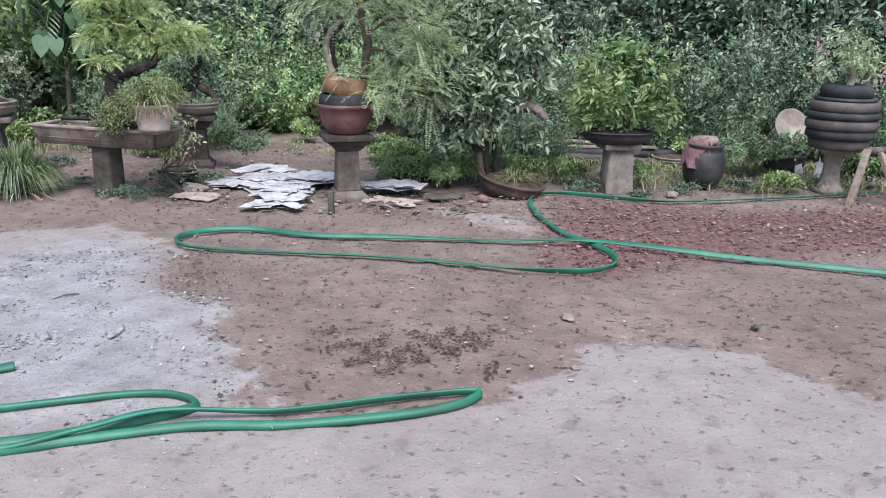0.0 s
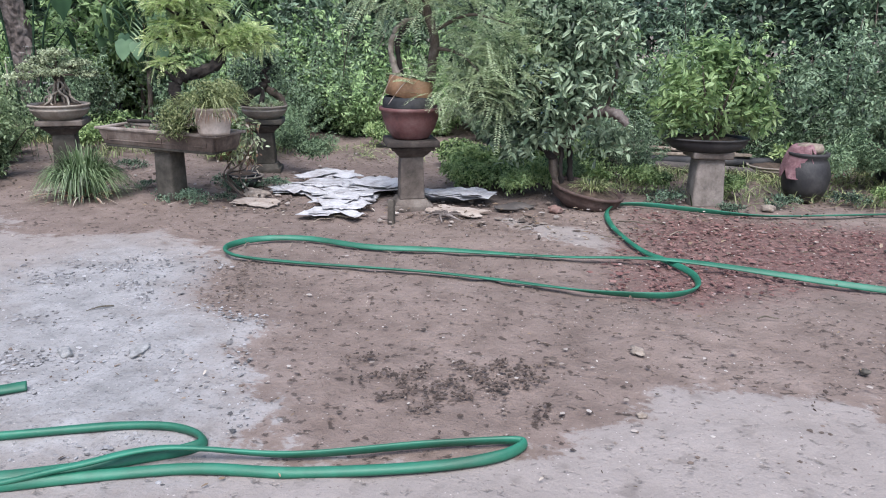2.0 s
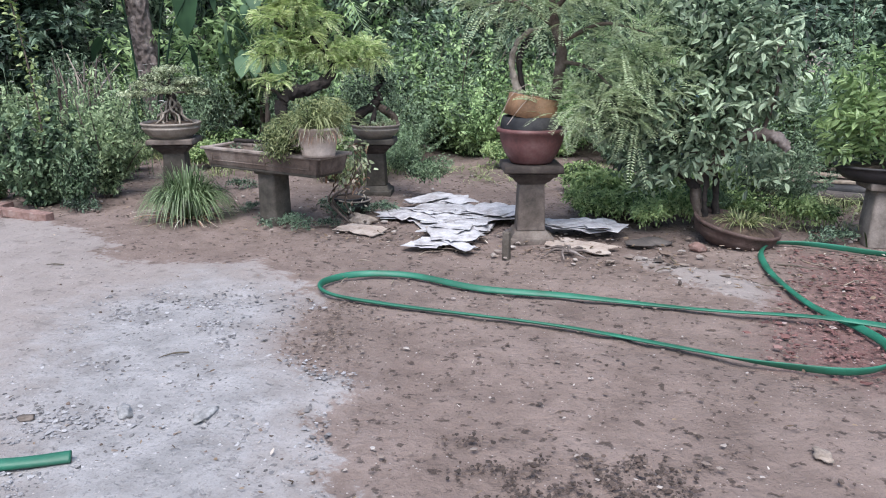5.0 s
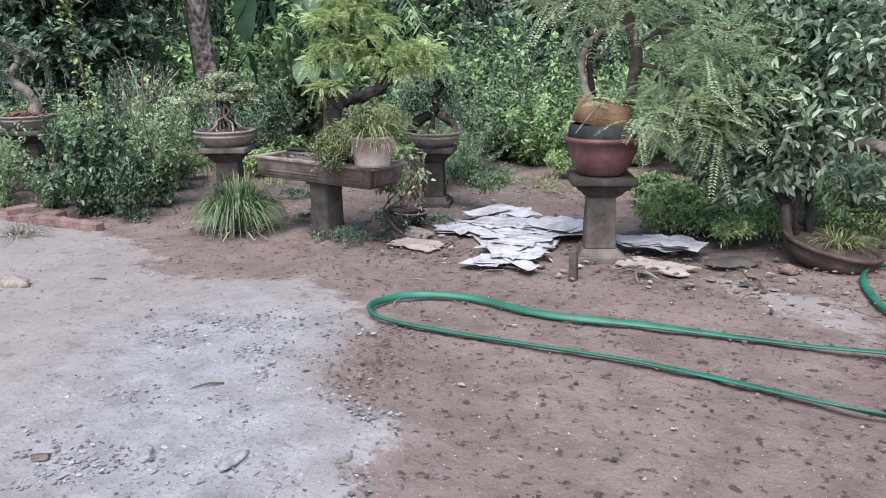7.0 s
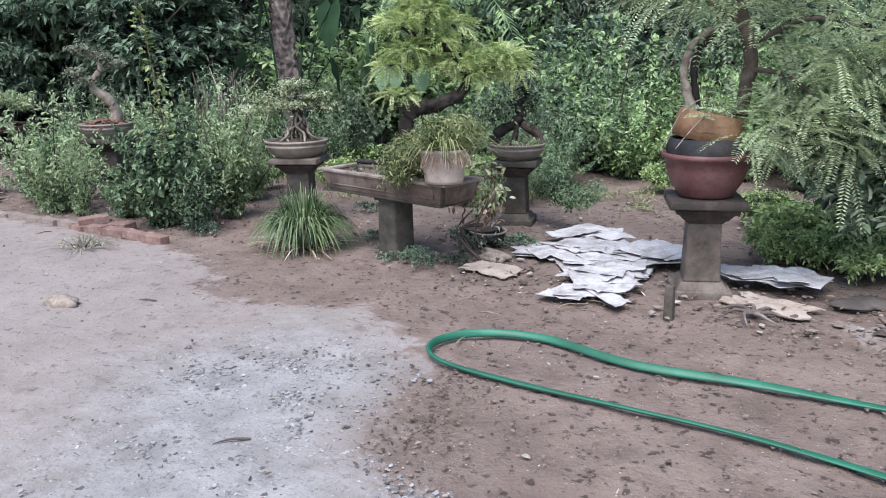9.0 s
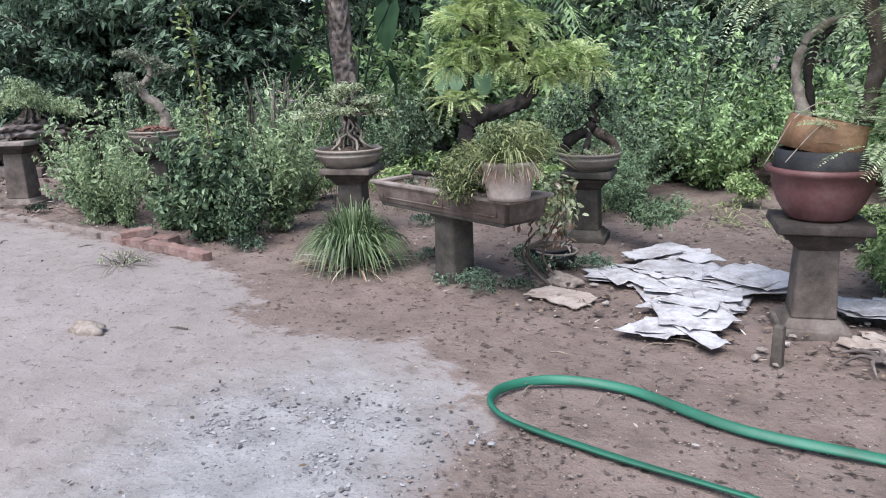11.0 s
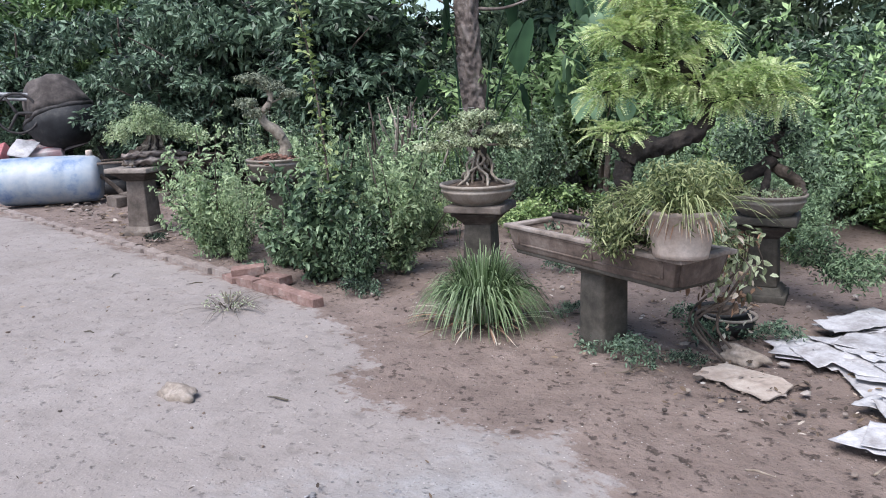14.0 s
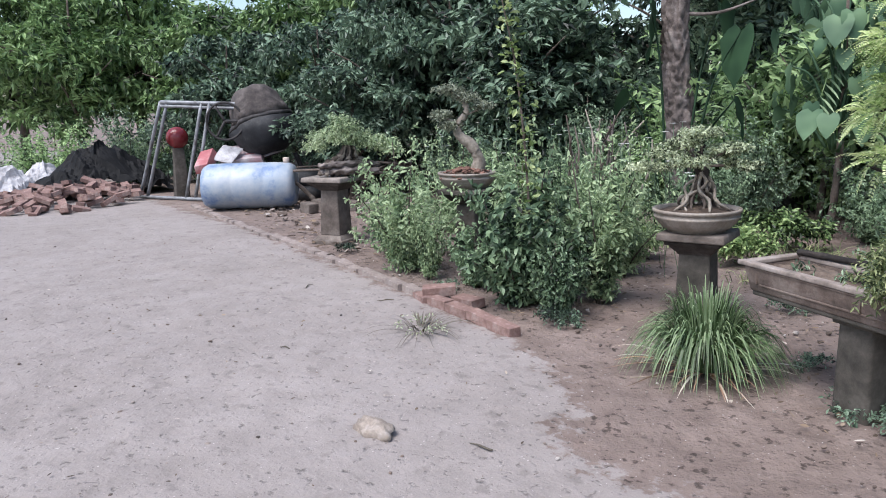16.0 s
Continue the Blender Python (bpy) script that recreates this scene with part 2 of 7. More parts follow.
def blades(P, D, N, L, W, bend=0.15, fold=0.2, plain=False):
    """Leaves with a midrib: two halves of four corners each, at P, along D, facing N."""
    n = len(P)
    D, S = unit(D), None
    S = unit(np.cross(D, N))
    N = np.cross(S, D)
    L, W = np.broadcast_to(L, (n,))[:, None], np.broadcast_to(W, (n,))[:, None]

    def at(u, s, h):
        return P + D * L * u + S * W * s + N * (h * W + -bend * L * u * u)

    if plain:
        V = np.stack([at(0, 0, 0), at(0.45, 0.5, fold), at(1, 0, 0), at(0.45, -0.5, fold)], 1).reshape(-1, 3)
        k = (np.arange(n) * 4)[:, None]
        return V, np.concatenate([k + np.array([[0, 1, 2]]), k + np.array([[0, 2, 3]])])
    V = np.stack([at(0, 0, 0), at(0.33, 0.46, fold), at(0.72, 0.36, fold), at(1, 0, 0), at(0.72, -0.36, fold), at(0.33, -0.46, fold)], 1).reshape(-1, 3)
    k = (np.arange(n) * 6)[:, None]
    F = np.concatenate([k + np.array([[0, 1, 2, 3]]), k + np.array([[0, 3, 4, 5]])])
    return V, F


def merge(*sets):
    V, F, k = [], [], 0
    for v, f in sets:
        V.append(v)
        F.append(f + k)
        k += len(v)
    return np.concatenate(V), np.concatenate(F)


def in_blobs(rng, blobs, n, shell=0.45):
    """Places in lobes (x, y, z, rx, ry, rz), mostly near their skins, and the ways out."""
    b = np.array(blobs, float)
    w = (b[:, 3] * b[:, 4] * b[:, 5]) ** 0.67
    pick = rng.choice(len(b), n, p=w / w.sum())
    d = unit(rng.normal(size=(n, 3)))
    r = shell + (1.05 - shell) * rng.random((n, 1)) ** 0.6
    return b[pick, :3] + d * r * b[pick, 3:], d


def sprays(seed, blobs, n, per=7, length=0.18, L=0.07, W=0.03, droop=0.25, up=0.3, shell=0.45, bend=0.2, plain=False):
    """Twigs with leaves set to both sides."""
    rng = np.random.default_rng(seed)
    P, out = in_blobs(rng, blobs, n, shell)
    D = unit(out * 0.8 + rng.normal(size=(n, 3)) * 0.5 + np.array([0, 0, up]))
    return sprigs(rng, P, D, per, length, L, W, droop, bend, plain)


def sprigs(rng, P, D, per, length, L, W, droop=0.25, bend=0.2, plain=False):
    """One leafy twig at each place, along each way."""
    n = len(P)
    length = np.broadcast_to(length, (n,))[:, None]
    s = (np.arange(per) + 0.5) / per
    base = P[:, None] + D[:, None] * ((s[None, :] - 0.4) * length)[..., None]
    base[..., 2] -= droop * length * s * s
    ref = unit(np.cross(D, unit(rng.normal(size=(n, 3)))))
    side = np.where(np.arange(per) % 2, 1.0, -1.0)[None, :, None]
    turn = rng.normal(size=(n, per, 3)) * 0.35
    dirs = D[:, None] * 0.55 + ref[:, None] * side + turn + np.array([0, 0, -droop])
    nor = np.cross(D, ref)[:, None] * 0.6 + np.array([0, 0, 1.0]) + rng.normal(size=(n, per, 3)) * 0.4
    size = rng.uniform(0.65, 1.15, n * per)
    return blades(base.reshape(-1, 3), dirs.reshape(-1, 3), nor.reshape(-1, 3), L * size, W * size, bend, plain=plain)


def feathers(seed, blobs, n, pairs=9, length=0.16, L=0.035, W=0.012, droop=0.35, up=0.3, shell=0.4):
    """Pinnate leaves: small leaflets in pairs along a drooping rib."""
    rng = np.random.default_rng(seed)
    P, out = in_blobs(rng, blobs, n, shell)
    D = unit(out * np.array([1, 1, 0.6]) + rng.normal(size=(n, 3)) * 0.4 + np.array([0, 0, up]))
    S = unit(np.cross(D, np.array([0, 0, 1.0]) + rng.normal(size=(n, 3)) * 0.25))
    ln = length * rng.uniform(0.6, 1.15, n)
    s = (np.arange(pairs) + 0.6) / pairs
    base = P[:, None] + D[:, None] * (s[None, :, None] * ln[:, None, None])
    base[..., 2] -= droop * ln[:, None] * s * s
    taper = 0.6 + 0.4 * np.sin(np.pi * np.clip(s, 0.05, 0.98))
    sets = []
    for q in (1, -1):
        dirs = (S[:, None] * q + D[:, None] * 0.45 + np.array([0, 0, -0.15])) + rng.normal(size=(n, pairs, 3)) * 0.08
        nor = np.cross(S, D)[:, None] + rng.normal(size=(n, pairs, 3)) * 0.15
        size = np.broadcast_to(taper, (n, pairs)).ravel()
        sets.append(blades(base.reshape(-1, 3), dirs.reshape(-1, 3), nor.reshape(-1, 3), L * size, W * size, 0.05, 0.05, True))
    return merge(*sets)


def tufted(seed, n, radius, height, W=0.012, spread=1.0, steps=6):
    """Grass blades that rise and arch over."""
    rng = np.random.default_rng(seed)
    a = rng.uniform(0, 2 * np.pi, n)
    d = np.stack([np.cos(a), np.sin(a), np.zeros(n)], 1)
    root = d * (radius * 0.35 * np.sqrt(rng.random(n)))[:, None]
    lean = rng.uniform(0.15, 1.0, n) * spread
    h = height * rng.uniform(0.6, 1.1, n)
    V, F = [], []
    side = np.cross(d, [0, 0, 1.0])
    side += rng.normal(size=side.shape) * 0.2
    for i in range(steps + 1):
        u = i / steps
        p = root + d * (lean * radius * u ** 0.95)[:, None]
        p[:, 2] += h * (1.7 * u - (0.6 + 1.0 * lean) * u ** 2.1)
        w = W * (1 - u ** 2) + 0.001
        V += [p - side * w / 2, p + side * w / 2]
    V = np.stack(V, 1).reshape(-1, 3)
    V[:, 2] = np.maximum(V[:, 2], 0.01)
    k = (np.arange(n) * (2 * steps + 2))[:, None]
    F = np.concatenate([k + np.array([[2 * i, 2 * i + 1, 2 * i + 3, 2 * i + 2]]) for i in range(steps)])
    return V, F


def lump(rng, r, rough=0.3):
    """A rough pebble of 20 faces: corners and faces."""
    g = (1 + 5 ** 0.5) / 2
    v = unit(np.array([(-1, g, 0), (1, g, 0), (-1, -g, 0), (1, -g, 0), (0, -1, g), (0, 1, g), (0, -1, -g), (0, 1, -g), (g, 0, -1), (g, 0, 1), (-g, 0, -1), (-g, 0, 1)], float))
    v = v * (1 + rng.uniform(-rough, rough, (12, 1))) * r * rng.uniform(0.6, 1.2, 3) * np.array([1, 1, 0.6])
    f = np.array([(0, 11, 5), (0, 5, 1), (0, 1, 7), (0, 7, 10), (0, 10, 11), (1, 5, 9), (5, 11, 4), (11, 10, 2), (10, 7, 6), (7, 1, 8), (3, 9, 4), (3, 4, 2), (3, 2, 6), (3, 6, 8), (3, 8, 9), (4, 9, 5), (2, 4, 11), (6, 2, 10), (8, 6, 7), (9, 8, 1)])
    return v, f


# ---- ground ----
def inside(poly, X, Y):
    """How far (X, Y) lie inside a closed outline, in metres; below 0 outside."""
    d = np.full(X.shape, 1e9)
    s = np.zeros(X.shape, bool)
    for (ax, ay), (bx, by) in zip(poly, poly[1:] + poly[:1]):
        ex, ey = bx - ax, by - ay
        u = np.clip(((X - ax) * ex + (Y - ay) * ey) / (ex * ex + ey * ey), 0, 1)
        d = np.minimum(d, np.hypot(X - ax - u * ex, Y - ay - u * ey))
        s ^= ((ay > Y) != (by > Y)) & (X < ex * (Y - ay) / (ey if ey else 1e-9) + ax)
    return np.where(s, d, -d)


PALE = [(-4.1, 4.25), (-3.4, 4.1), (-3.2, 3.95), (-2.95, 3.68), (-2.5, 3.75), (-2.0, 3.95), (-1.65, 3.75), (-1.33, 3.55), (-1.15, 2.9), (-0.72, 2.72), (-0.6, 2.32), (-0.3, 2.04),
        (-0.28, 1.8), (0.14, 1.74), (0.7, 2.02), (1.07, 2.59), (1.7, 2.61), (1.88, 2.32), (2.1, 2.24), (5, 2.1), (9, -6), (-30, -6), (-30, 3.0), (-11.8, 3.6), (-9.0, 4.0), (-5.3, 4.2)]
WEDGE = [(0.0, 4.96), (0.52, 4.84), (0.75, 4.6), (0.72, 4.28), (0.4, 4.47)]
LIME = [(-1.4, 3.5), (-1.15, 2.9), (-0.75, 2.7), (-0.62, 2.3), (-0.35, 1.95), (-0.45, 1.6), (-1.1, 1.5), (-1.8, 2.1), (-2.3, 2.9), (-2.1, 3.6)]
RED = [(0.8, 3.9), (0.95, 4.9), (0.9, 5.4), (2.2, 5.3), (3.4, 5.6), (6, 5.8), (6, 4.4), (2.95, 4.4), (1.76, 3.95), (1.2, 3.5), (0.85, 3.6)]
DARK = [(-1.42, 3.5), (-1.1, 3.5), (-0.72, 3.28), (-0.68, 3.06), (-0.8, 2.9), (-1.0, 2.8), (-1.2, 2.92), (-1.32, 3.25)]


def axis(lo, a, b, hi, step, grow=1.25):
    mid = list(np.arange(a, b, step))
    left, right, g = [], [], step
    x = a
    while x > lo:
        g *= grow
        x -= g
        left.append(x)
    g, x = step, mid[-1]
    while x < hi:
        g *= grow
        x += g
        right.append(x)
    return np.array(left[::-1] + mid + right)


def fbm(X, Y, s, seed=0.0):
    f = np.vectorize(lambda x, y: noise.fractal(Vector((x * s, y * s, seed)), 0.9, 2.1, 4))
    return f(X, Y)


def ground_material():
    k = Mat("yard_earth")
    at = k.n("NewGeometry").outputs["Position"]
    zone = k.n("Attribute")
    zone.attribute_name = "zone"
    sep = k.n("SeparateColor")
    k.link(zone.outputs["Color"], sep.inputs["Color"])
    big, mid, fine, grit = (k.noise(s, 5, 0.65, at) for s in (1.1, 5.0, 28.0, 130.0))
    edge = k.math("ADD", k.math("MULTIPLY", mid, 0.7), k.math("MULTIPLY", fine, 0.45))
    edge = k.math("SUBTRACT", edge, 0.575)

    def zone_fac(channel, soft, rag=0.9):
        v = k.math("ADD", channel, k.math("MULTIPLY", edge, rag))
        v = k.math("DIVIDE", k.math("SUBTRACT", v, 0.5 - soft), 2 * soft)
        return k.math("MINIMUM", k.math("MAXIMUM", v, 0.0), 1.0)

    soil = k.ramp(big, [(0.3, (0.163, 0.120, 0.103)), (0.55, (0.222, 0.168, 0.146)), (0.75, (0.267, 0.211, 0.187))])
    soil = k.mix(0.55, soil, k.ramp(mid, [(0.36, (0.55, 0.52, 0.5)), (0.56, (1, 1, 1))]), "MULTIPLY")
    dent = k.noise(24.0, 3, 0.55, at)
    # Shade inside the small dents, multiplied into the soil colour.
    dent_shade = k.ramp(dent, [(0.335, (0.36, 0.34, 0.325)), (0.40, (1, 1, 1))])
    dust = k.noise(60.0, 3, 0.6, at)
    soil = k.mix(1.0, soil, dent_shade, "MULTIPLY")
    speck = k.n("TexVoronoi", Scale=55.0)
    k.link(at, speck.inputs["Vector"])
    spots = k.math("MULTIPLY", k.math("LESS_THAN", speck.outputs["Distance"], 0.2), k.math("GREATER_THAN", fine, 0.52))
    sand = k.ramp(big, [(0.3, (0.244, 0.210, 0.195)), (0.6, (0.292, 0.255, 0.240)), (0.8, (0.265, 0.230, 0.215))])
    sand = k.mix(0.5, sand, k.ramp(mid, [(0.32, (0.7, 0.69, 0.68)), (0.6, (1, 1, 1))]), "MULTIPLY")
    # Sand: shade of soft footprint hollows and small dents, painted as darker colour.
    hollow_shade = k.noise(9.0, 3, 0.5, at)
    sand = k.mix(0.55, sand, k.ramp(hollow_shade, [(0.30, (0.55, 0.53, 0.52)), (0.40, (1, 1, 1))]), "MULTIPLY")
    sand = k.mix(0.75, sand, k.ramp(dent, [(0.31, (0.5, 0.49, 0.48)), (0.37, (1, 1, 1))]), "MULTIPLY")
    lime = k.ramp(mid, [(0.3, (0.186, 0.180, 0.181)), (0.5, (0.270, 0.261, 0.262)), (0.7, (0.345, 0.333, 0.336))])
    lime = k.mix(0.7, lime, k.ramp(dust, [(0.33, (0.55, 0.55, 0.56)), (0.45, (1, 1, 1))]), "MULTIPLY")
    red = k.ramp(fine, [(0.3, (0.086, 0.045, 0.041)), (0.5, (0.150, 0.076, 0.069)), (0.7, (0.215, 0.129, 0.117))])
    dark = k.ramp(fine, [(0.3, (0.112, 0.082, 0.069)), (0.55, (0.172, 0.129, 0.110)), (0.8, (0.232, 0.181, 0.155))])
    pale = zone_fac(sep.outputs["Red"], 0.06, 1.7)
    col = k.mix(pale, soil, sand)
    col = k.mix(k.math("MULTIPLY", k.math("ADD", k.math("MULTIPLY", pale, 0.75), 0.25), zone_fac(sep.outputs["Green"], 0.32, 1.2)), col, lime)
    col = k.mix(k.math("MULTIPLY", zone_fac(sep.outputs["Blue"], 0.3, 1.2), 0.85), col, red)
    col = k.mix(k.math("MULTIPLY", zone_fac(zone.outputs["Alpha"], 0.25, 1.8), 0.6), col, dark)
    pits = k.n("SeparateColor")
    k.link(speck.outputs["Color"], pits.inputs["Color"])
    col = k.mix(k.math("MULTIPLY", spots, 0.6), col, k.ramp(pits.outputs["Red"], [(0.3, (0.09, 0.065, 0.055)), (0.6, (0.2, 0.16, 0.14)), (0.9, (0.55, 0.5, 0.47))]))
    col = k.mix(0.32, col, k.ramp(grit, [(0.3, (0.55, 0.55, 0.55)), (0.62, (1.0, 1.0, 1.0))]), "MULTIPLY")
    rough = k.math("SUBTRACT", 1.35, zone_fac(sep.outputs["Red"], 0.2))
    fine = k.math("MULTIPLY", fine, k.math("MULTIPLY", rough, 1.8))
    pit = k.math("MULTIPLY", k.math("MINIMUM", dent, 0.42), 2.4)
    k.bump(k.math("ADD", k.math("ADD", pit, k.math("MULTIPLY", mid, 1.2)), k.math("ADD", k.math("MULTIPLY", fine, 0.5), k.math("MULTIPLY", grit, 0.07))), 0.75, 0.02)
    return k.done(col, 0.93)


GX = axis(-320, -9.5, 3.6, 320, 0.045)
GY = axis(-320, 1.2, 6.6, 320, 0.045)
gx, gy = np.meshgrid(GX, GY)
near = np.clip(1.6 - np.maximum(np.abs(gx + 3) / 8, np.abs(gy - 3.5) / 4.5), 0, 1)
gz = near * (0.010 * fbm(gx, gy, 1.7) + 0.006 * fbm(gx, gy, 7, 3.0)) - 0.006
pale_in = np.maximum(inside(PALE, gx, gy), inside(WEDGE, gx, gy))
gz += near * 0.008 * np.clip(pale_in / 0.1, -1, 1)
bare = np.clip(-pale_in / 0.15, 0, 1) * near
gz += bare * (0.007 * fbm(gx, gy, 9, 11.0) + 0.004 * fbm(gx, gy, 22, 13.0))
rough_in = np.clip(0.5 + np.maximum(inside(DARK, gx, gy), inside(RED, gx, gy)) / 0.3, 0, 1)
gz += rough_in * 0.010 * fbm(gx, gy, 16, 7.0)
gw, gh = len(GX), len(GY)
k0 = (np.arange(gh - 1)[:, None] * gw + np.arange(gw - 1)[None]).ravel()
ground = raw("ground", np.stack([gx, gy, gz], -1).reshape(-1, 3), np.stack([k0, k0 + 1, k0 + gw + 1, k0 + gw], 1), ground_material())
zones = [np.clip(0.5 + d / w, 0, 1) for d, w in ((pale_in, 0.5), (inside(LIME, gx, gy), 0.9), (inside(RED, gx, gy), 0.6), (inside(DARK, gx, gy), 0.4))]
attr = ground.data.color_attributes.new("zone", "FLOAT_COLOR", "POINT")
attr.data.foreach_set("color", np.stack(zones, -1).reshape(-1).astype(np.float32))
tagged(ground, "bare trodden earth yard with pale sandy and limed patches", "ground", kind="structure")


# ---- stands and pots ----
RIM_PALE = worn("sun_bleached_concrete", (0.26, 0.22, 0.195), (0.12, 0.1, 0.088), (0.36, 0.315, 0.285), 8, 0.92, 0.5)
STAINED = worn("black_stained_concrete", (0.06, 0.046, 0.04), (0.022, 0.018, 0.016), (0.13, 0.108, 0.095), 9, 0.92, 0.7)
def pedestal(at, height, width, label, turn=0.0, mat=None, neck=0.46, cap=None, slab=None):
    """A square concrete plant stand: plinth, tapering shaft, stepped head."""
    mat = mat or CONCRETE
    e = thing("plant_stand", (at[0], at[1], 0), label, "plant stand", "concrete plant stands", turn)
    w = width
    part("plinth", join(block(w * 0.84, w * 0.84, 0.05, (0, 0, -0.02), 0.008, rough=0.004), block(w * 0.74, w * 0.74, 0.04, (0, 0, 0.028), 0.006, (w * 0.6, w * 0.6), 0.003)), mat, e)
    part("shaft", block(w * (neck + 0.07), w * (neck + 0.07), height - 0.185, (0, 0, 0.066), 0.012, (w * neck, w * neck), 0.004), mat, e)
    part("capital", join(block(w * (neck + 0.02), w * (neck + 0.02), 0.02, (0, 0, height - 0.13), 0.005, (w * 0.58, w * 0.58), 0.003), block(w * 0.6, w * 0.6, 0.04, (0, 0, height - 0.112), 0.008, (w * 0.8, w * 0.8), 0.004), block(w * 0.86, w * 0.86, 0.022, (0, 0, height - 0.074), 0.005, (w * 0.9, w * 0.9), 0.003)), cap or STAINED, e, "dark stained stepped head")
    part("top_slab", block(w * 1.08, w * 1.08, 0.044, (0, 0, height - 0.046), 0.010, (w * 1.06, w * 1.06), 0.007), slab or mat, e)
    return e


def bowl(at, radius, height, mat, label, foot=0.62, squash=1.0, turn=0.0, lips=2, name="bonsai_pot", category="bonsai pot", soil=True, tilt=0.0):
    e = thing(name, at, label, category, turn=turn)
    if tilt:
        e.matrix_basis = pose(*at, tilt, 0, turn)
    r, h = radius, height
    prof = [(0.0, 0.014), (r * foot * 0.86, 0.014), (r * foot * 0.88, 0.0), (r * foot, 0.0), (r * foot * 1.01, h * 0.1), (r * (foot + 0.1), h * 0.16), (r * 0.87, h * 0.36), (r * 0.94, h * 0.58)]
    if lips > 1:
        prof += [(r * 0.965, h * 0.64), (r * 0.965, h * 0.69), (r * 0.945, h * 0.72)]
    prof += [(r * 0.95, h * 0.84), (r * 0.995, h * 0.87), (r, h * 0.96), (r * 0.985, h), (r * 0.93, h), (r * 0.9, h * 0.8), (r * 0.86, h * 0.7)]
    part("pot_body", lathe(prof, 44, 0.02, squash), mat, e)
    if soil:
        part("soil", lathe([(r * 0.915, h * 0.8), (r * 0.7, h * 0.93), (r * 0.35, h * 1.08), (0, h * 1.12)], 28, 0.12, squash), POT_SOIL, e, "dark crumbly soil")
    return e


stand_red = pedestal((-0.72, 5.12), 0.50, 0.345, "weathered concrete plant stand under a red bowl", 24, slab=STAINED)
stand_b = pedestal((-2.40, 6.15), 0.47, 0.31, "mossy concrete plant stand by the weeds", 20, DARK_CONCRETE)
stand_a = pedestal((-3.90, 5.40), 0.49, 0.345, "dark concrete plant stand behind a grass tuft", 28, DARK_CONCRETE, 0.5, slab=CONCRETE)
stand_c = pedestal((-6.22, 5.26), 0.55, 0.36, "concrete plant stand hidden in bushes", 30, DARK_CONCRETE)
stand_d = pedestal((-7.50, 4.56), 0.61, 0.40, "pale concrete plant stand at the yard's edge", 35, CONCRETE, slab=RIM_PALE)

# ---- trough ----
RIM = worn("pale_dusty_concrete", (0.30, 0.245, 0.215), (0.13, 0.105, 0.09), (0.42, 0.365, 0.335), 8, 0.92, 0.5)


def trough():
    """Sloping sides with a framed panel on each long face, a thin rim, one thick leg."""
    e = thing("stone_trough", (-2.525, 4.875, 0), "long weathered brown concrete trough on a single thick leg", "trough", turn=-9)
    lx, ly, z0, z1, t = 1.12, 0.33, 0.40, 0.527, 0.034
    for x, y, sx, sy in ((0, -ly / 2 + t / 2, lx, t), (0, ly / 2 - t / 2, lx, t), (-lx / 2 + t / 2, 0, t, ly - 2 * t), (lx / 2 - t / 2, 0, t, ly - 2 * t)):
        bm = block(sx * 0.97 if sx > t else sx, sy, z1 - z0 - 0.018, (x, y, z0), 0.006, rough=0.004)
        for v in bm.verts:
            u = 1 - (v.co.z - z0) / (z1 - z0)
            v.co.x -= u * 0.035 * (1 if v.co.x > 0 else -1) * (abs(v.co.x) > 0.4)
            v.co.y -= u * 0.022 * (1 if v.co.y > 0 else -1) * (abs(v.co.y) > 0.1)
        wall = part("side_wall", bm, TROUGH, e)
        part("rim", block(sx + 0.016, sy + 0.01, 0.02, (x, y, z1 - 0.02), 0.005, rough=0.005), RIM, wall, "pale dusty rim")
    for x, z, sx, sz in ((0, 0.499, 0.94, 0.008), (0, 0.429, 0.9, 0.008), (-0.465, 0.436, 0.012, 0.064), (0.465, 0.436, 0.012, 0.064), (0.06, 0.436, 0.01, 0.064)):
        part("panel_border", block(sx, 0.012, sz, (x, -ly / 2 + 0.02 - 0.17 * (z + sz / 2 - 0.40) + 0.004, z), 0.002, rough=0.002), TROUGH, e)
    part("trough_floor", block(lx * 0.9, ly * 0.84, 0.04, (0, 0, z0 - 0.02), 0.008), DARK_CONCRETE, e)
    bm = bmesh.new()
    bmesh.ops.create_grid(bm, x_segments=70, y_segments=26, size=0.5)
    for v in bm.verts:
        v.co.x *= lx - 2 * t
        v.co.y *= ly - 2 * t
        v.co.z = 0.492 + 0.03 * max(0.0, noise.noise(v.co * 5)) + 0.014 * noise.noise(v.co * 22) + 0.01 * noise.noise(v.co * 60)
    part("soil", bm, DUSTY_SOIL, e, "dry pale brown soil with stubble")
    part("leg", block(0.165, 0.165, 0.4, (-0.01, -0.01, -0.03), 0.02, (0.16, 0.16), 0.006), DARK_CONCRETE, e, "thick square mossy leg")
    part("leg_collar", block(0.185, 0.185, 0.03, (-0.01, -0.01, 0.357), 0.008, (0.19, 0.19), 0.005), DARK_CONCRETE, e)
    return e


TROUGH = worn("brown_stained_concrete", (0.155, 0.113, 0.094), (0.05, 0.038, 0.032), (0.30, 0.245, 0.215), 6, 0.92, 0.7)
DUSTY_SOIL = worn("dusty_soil", (0.17, 0.125, 0.098), (0.07, 0.05, 0.04), (0.27, 0.215, 0.18), 18, 0.95, 1.0)
trough()


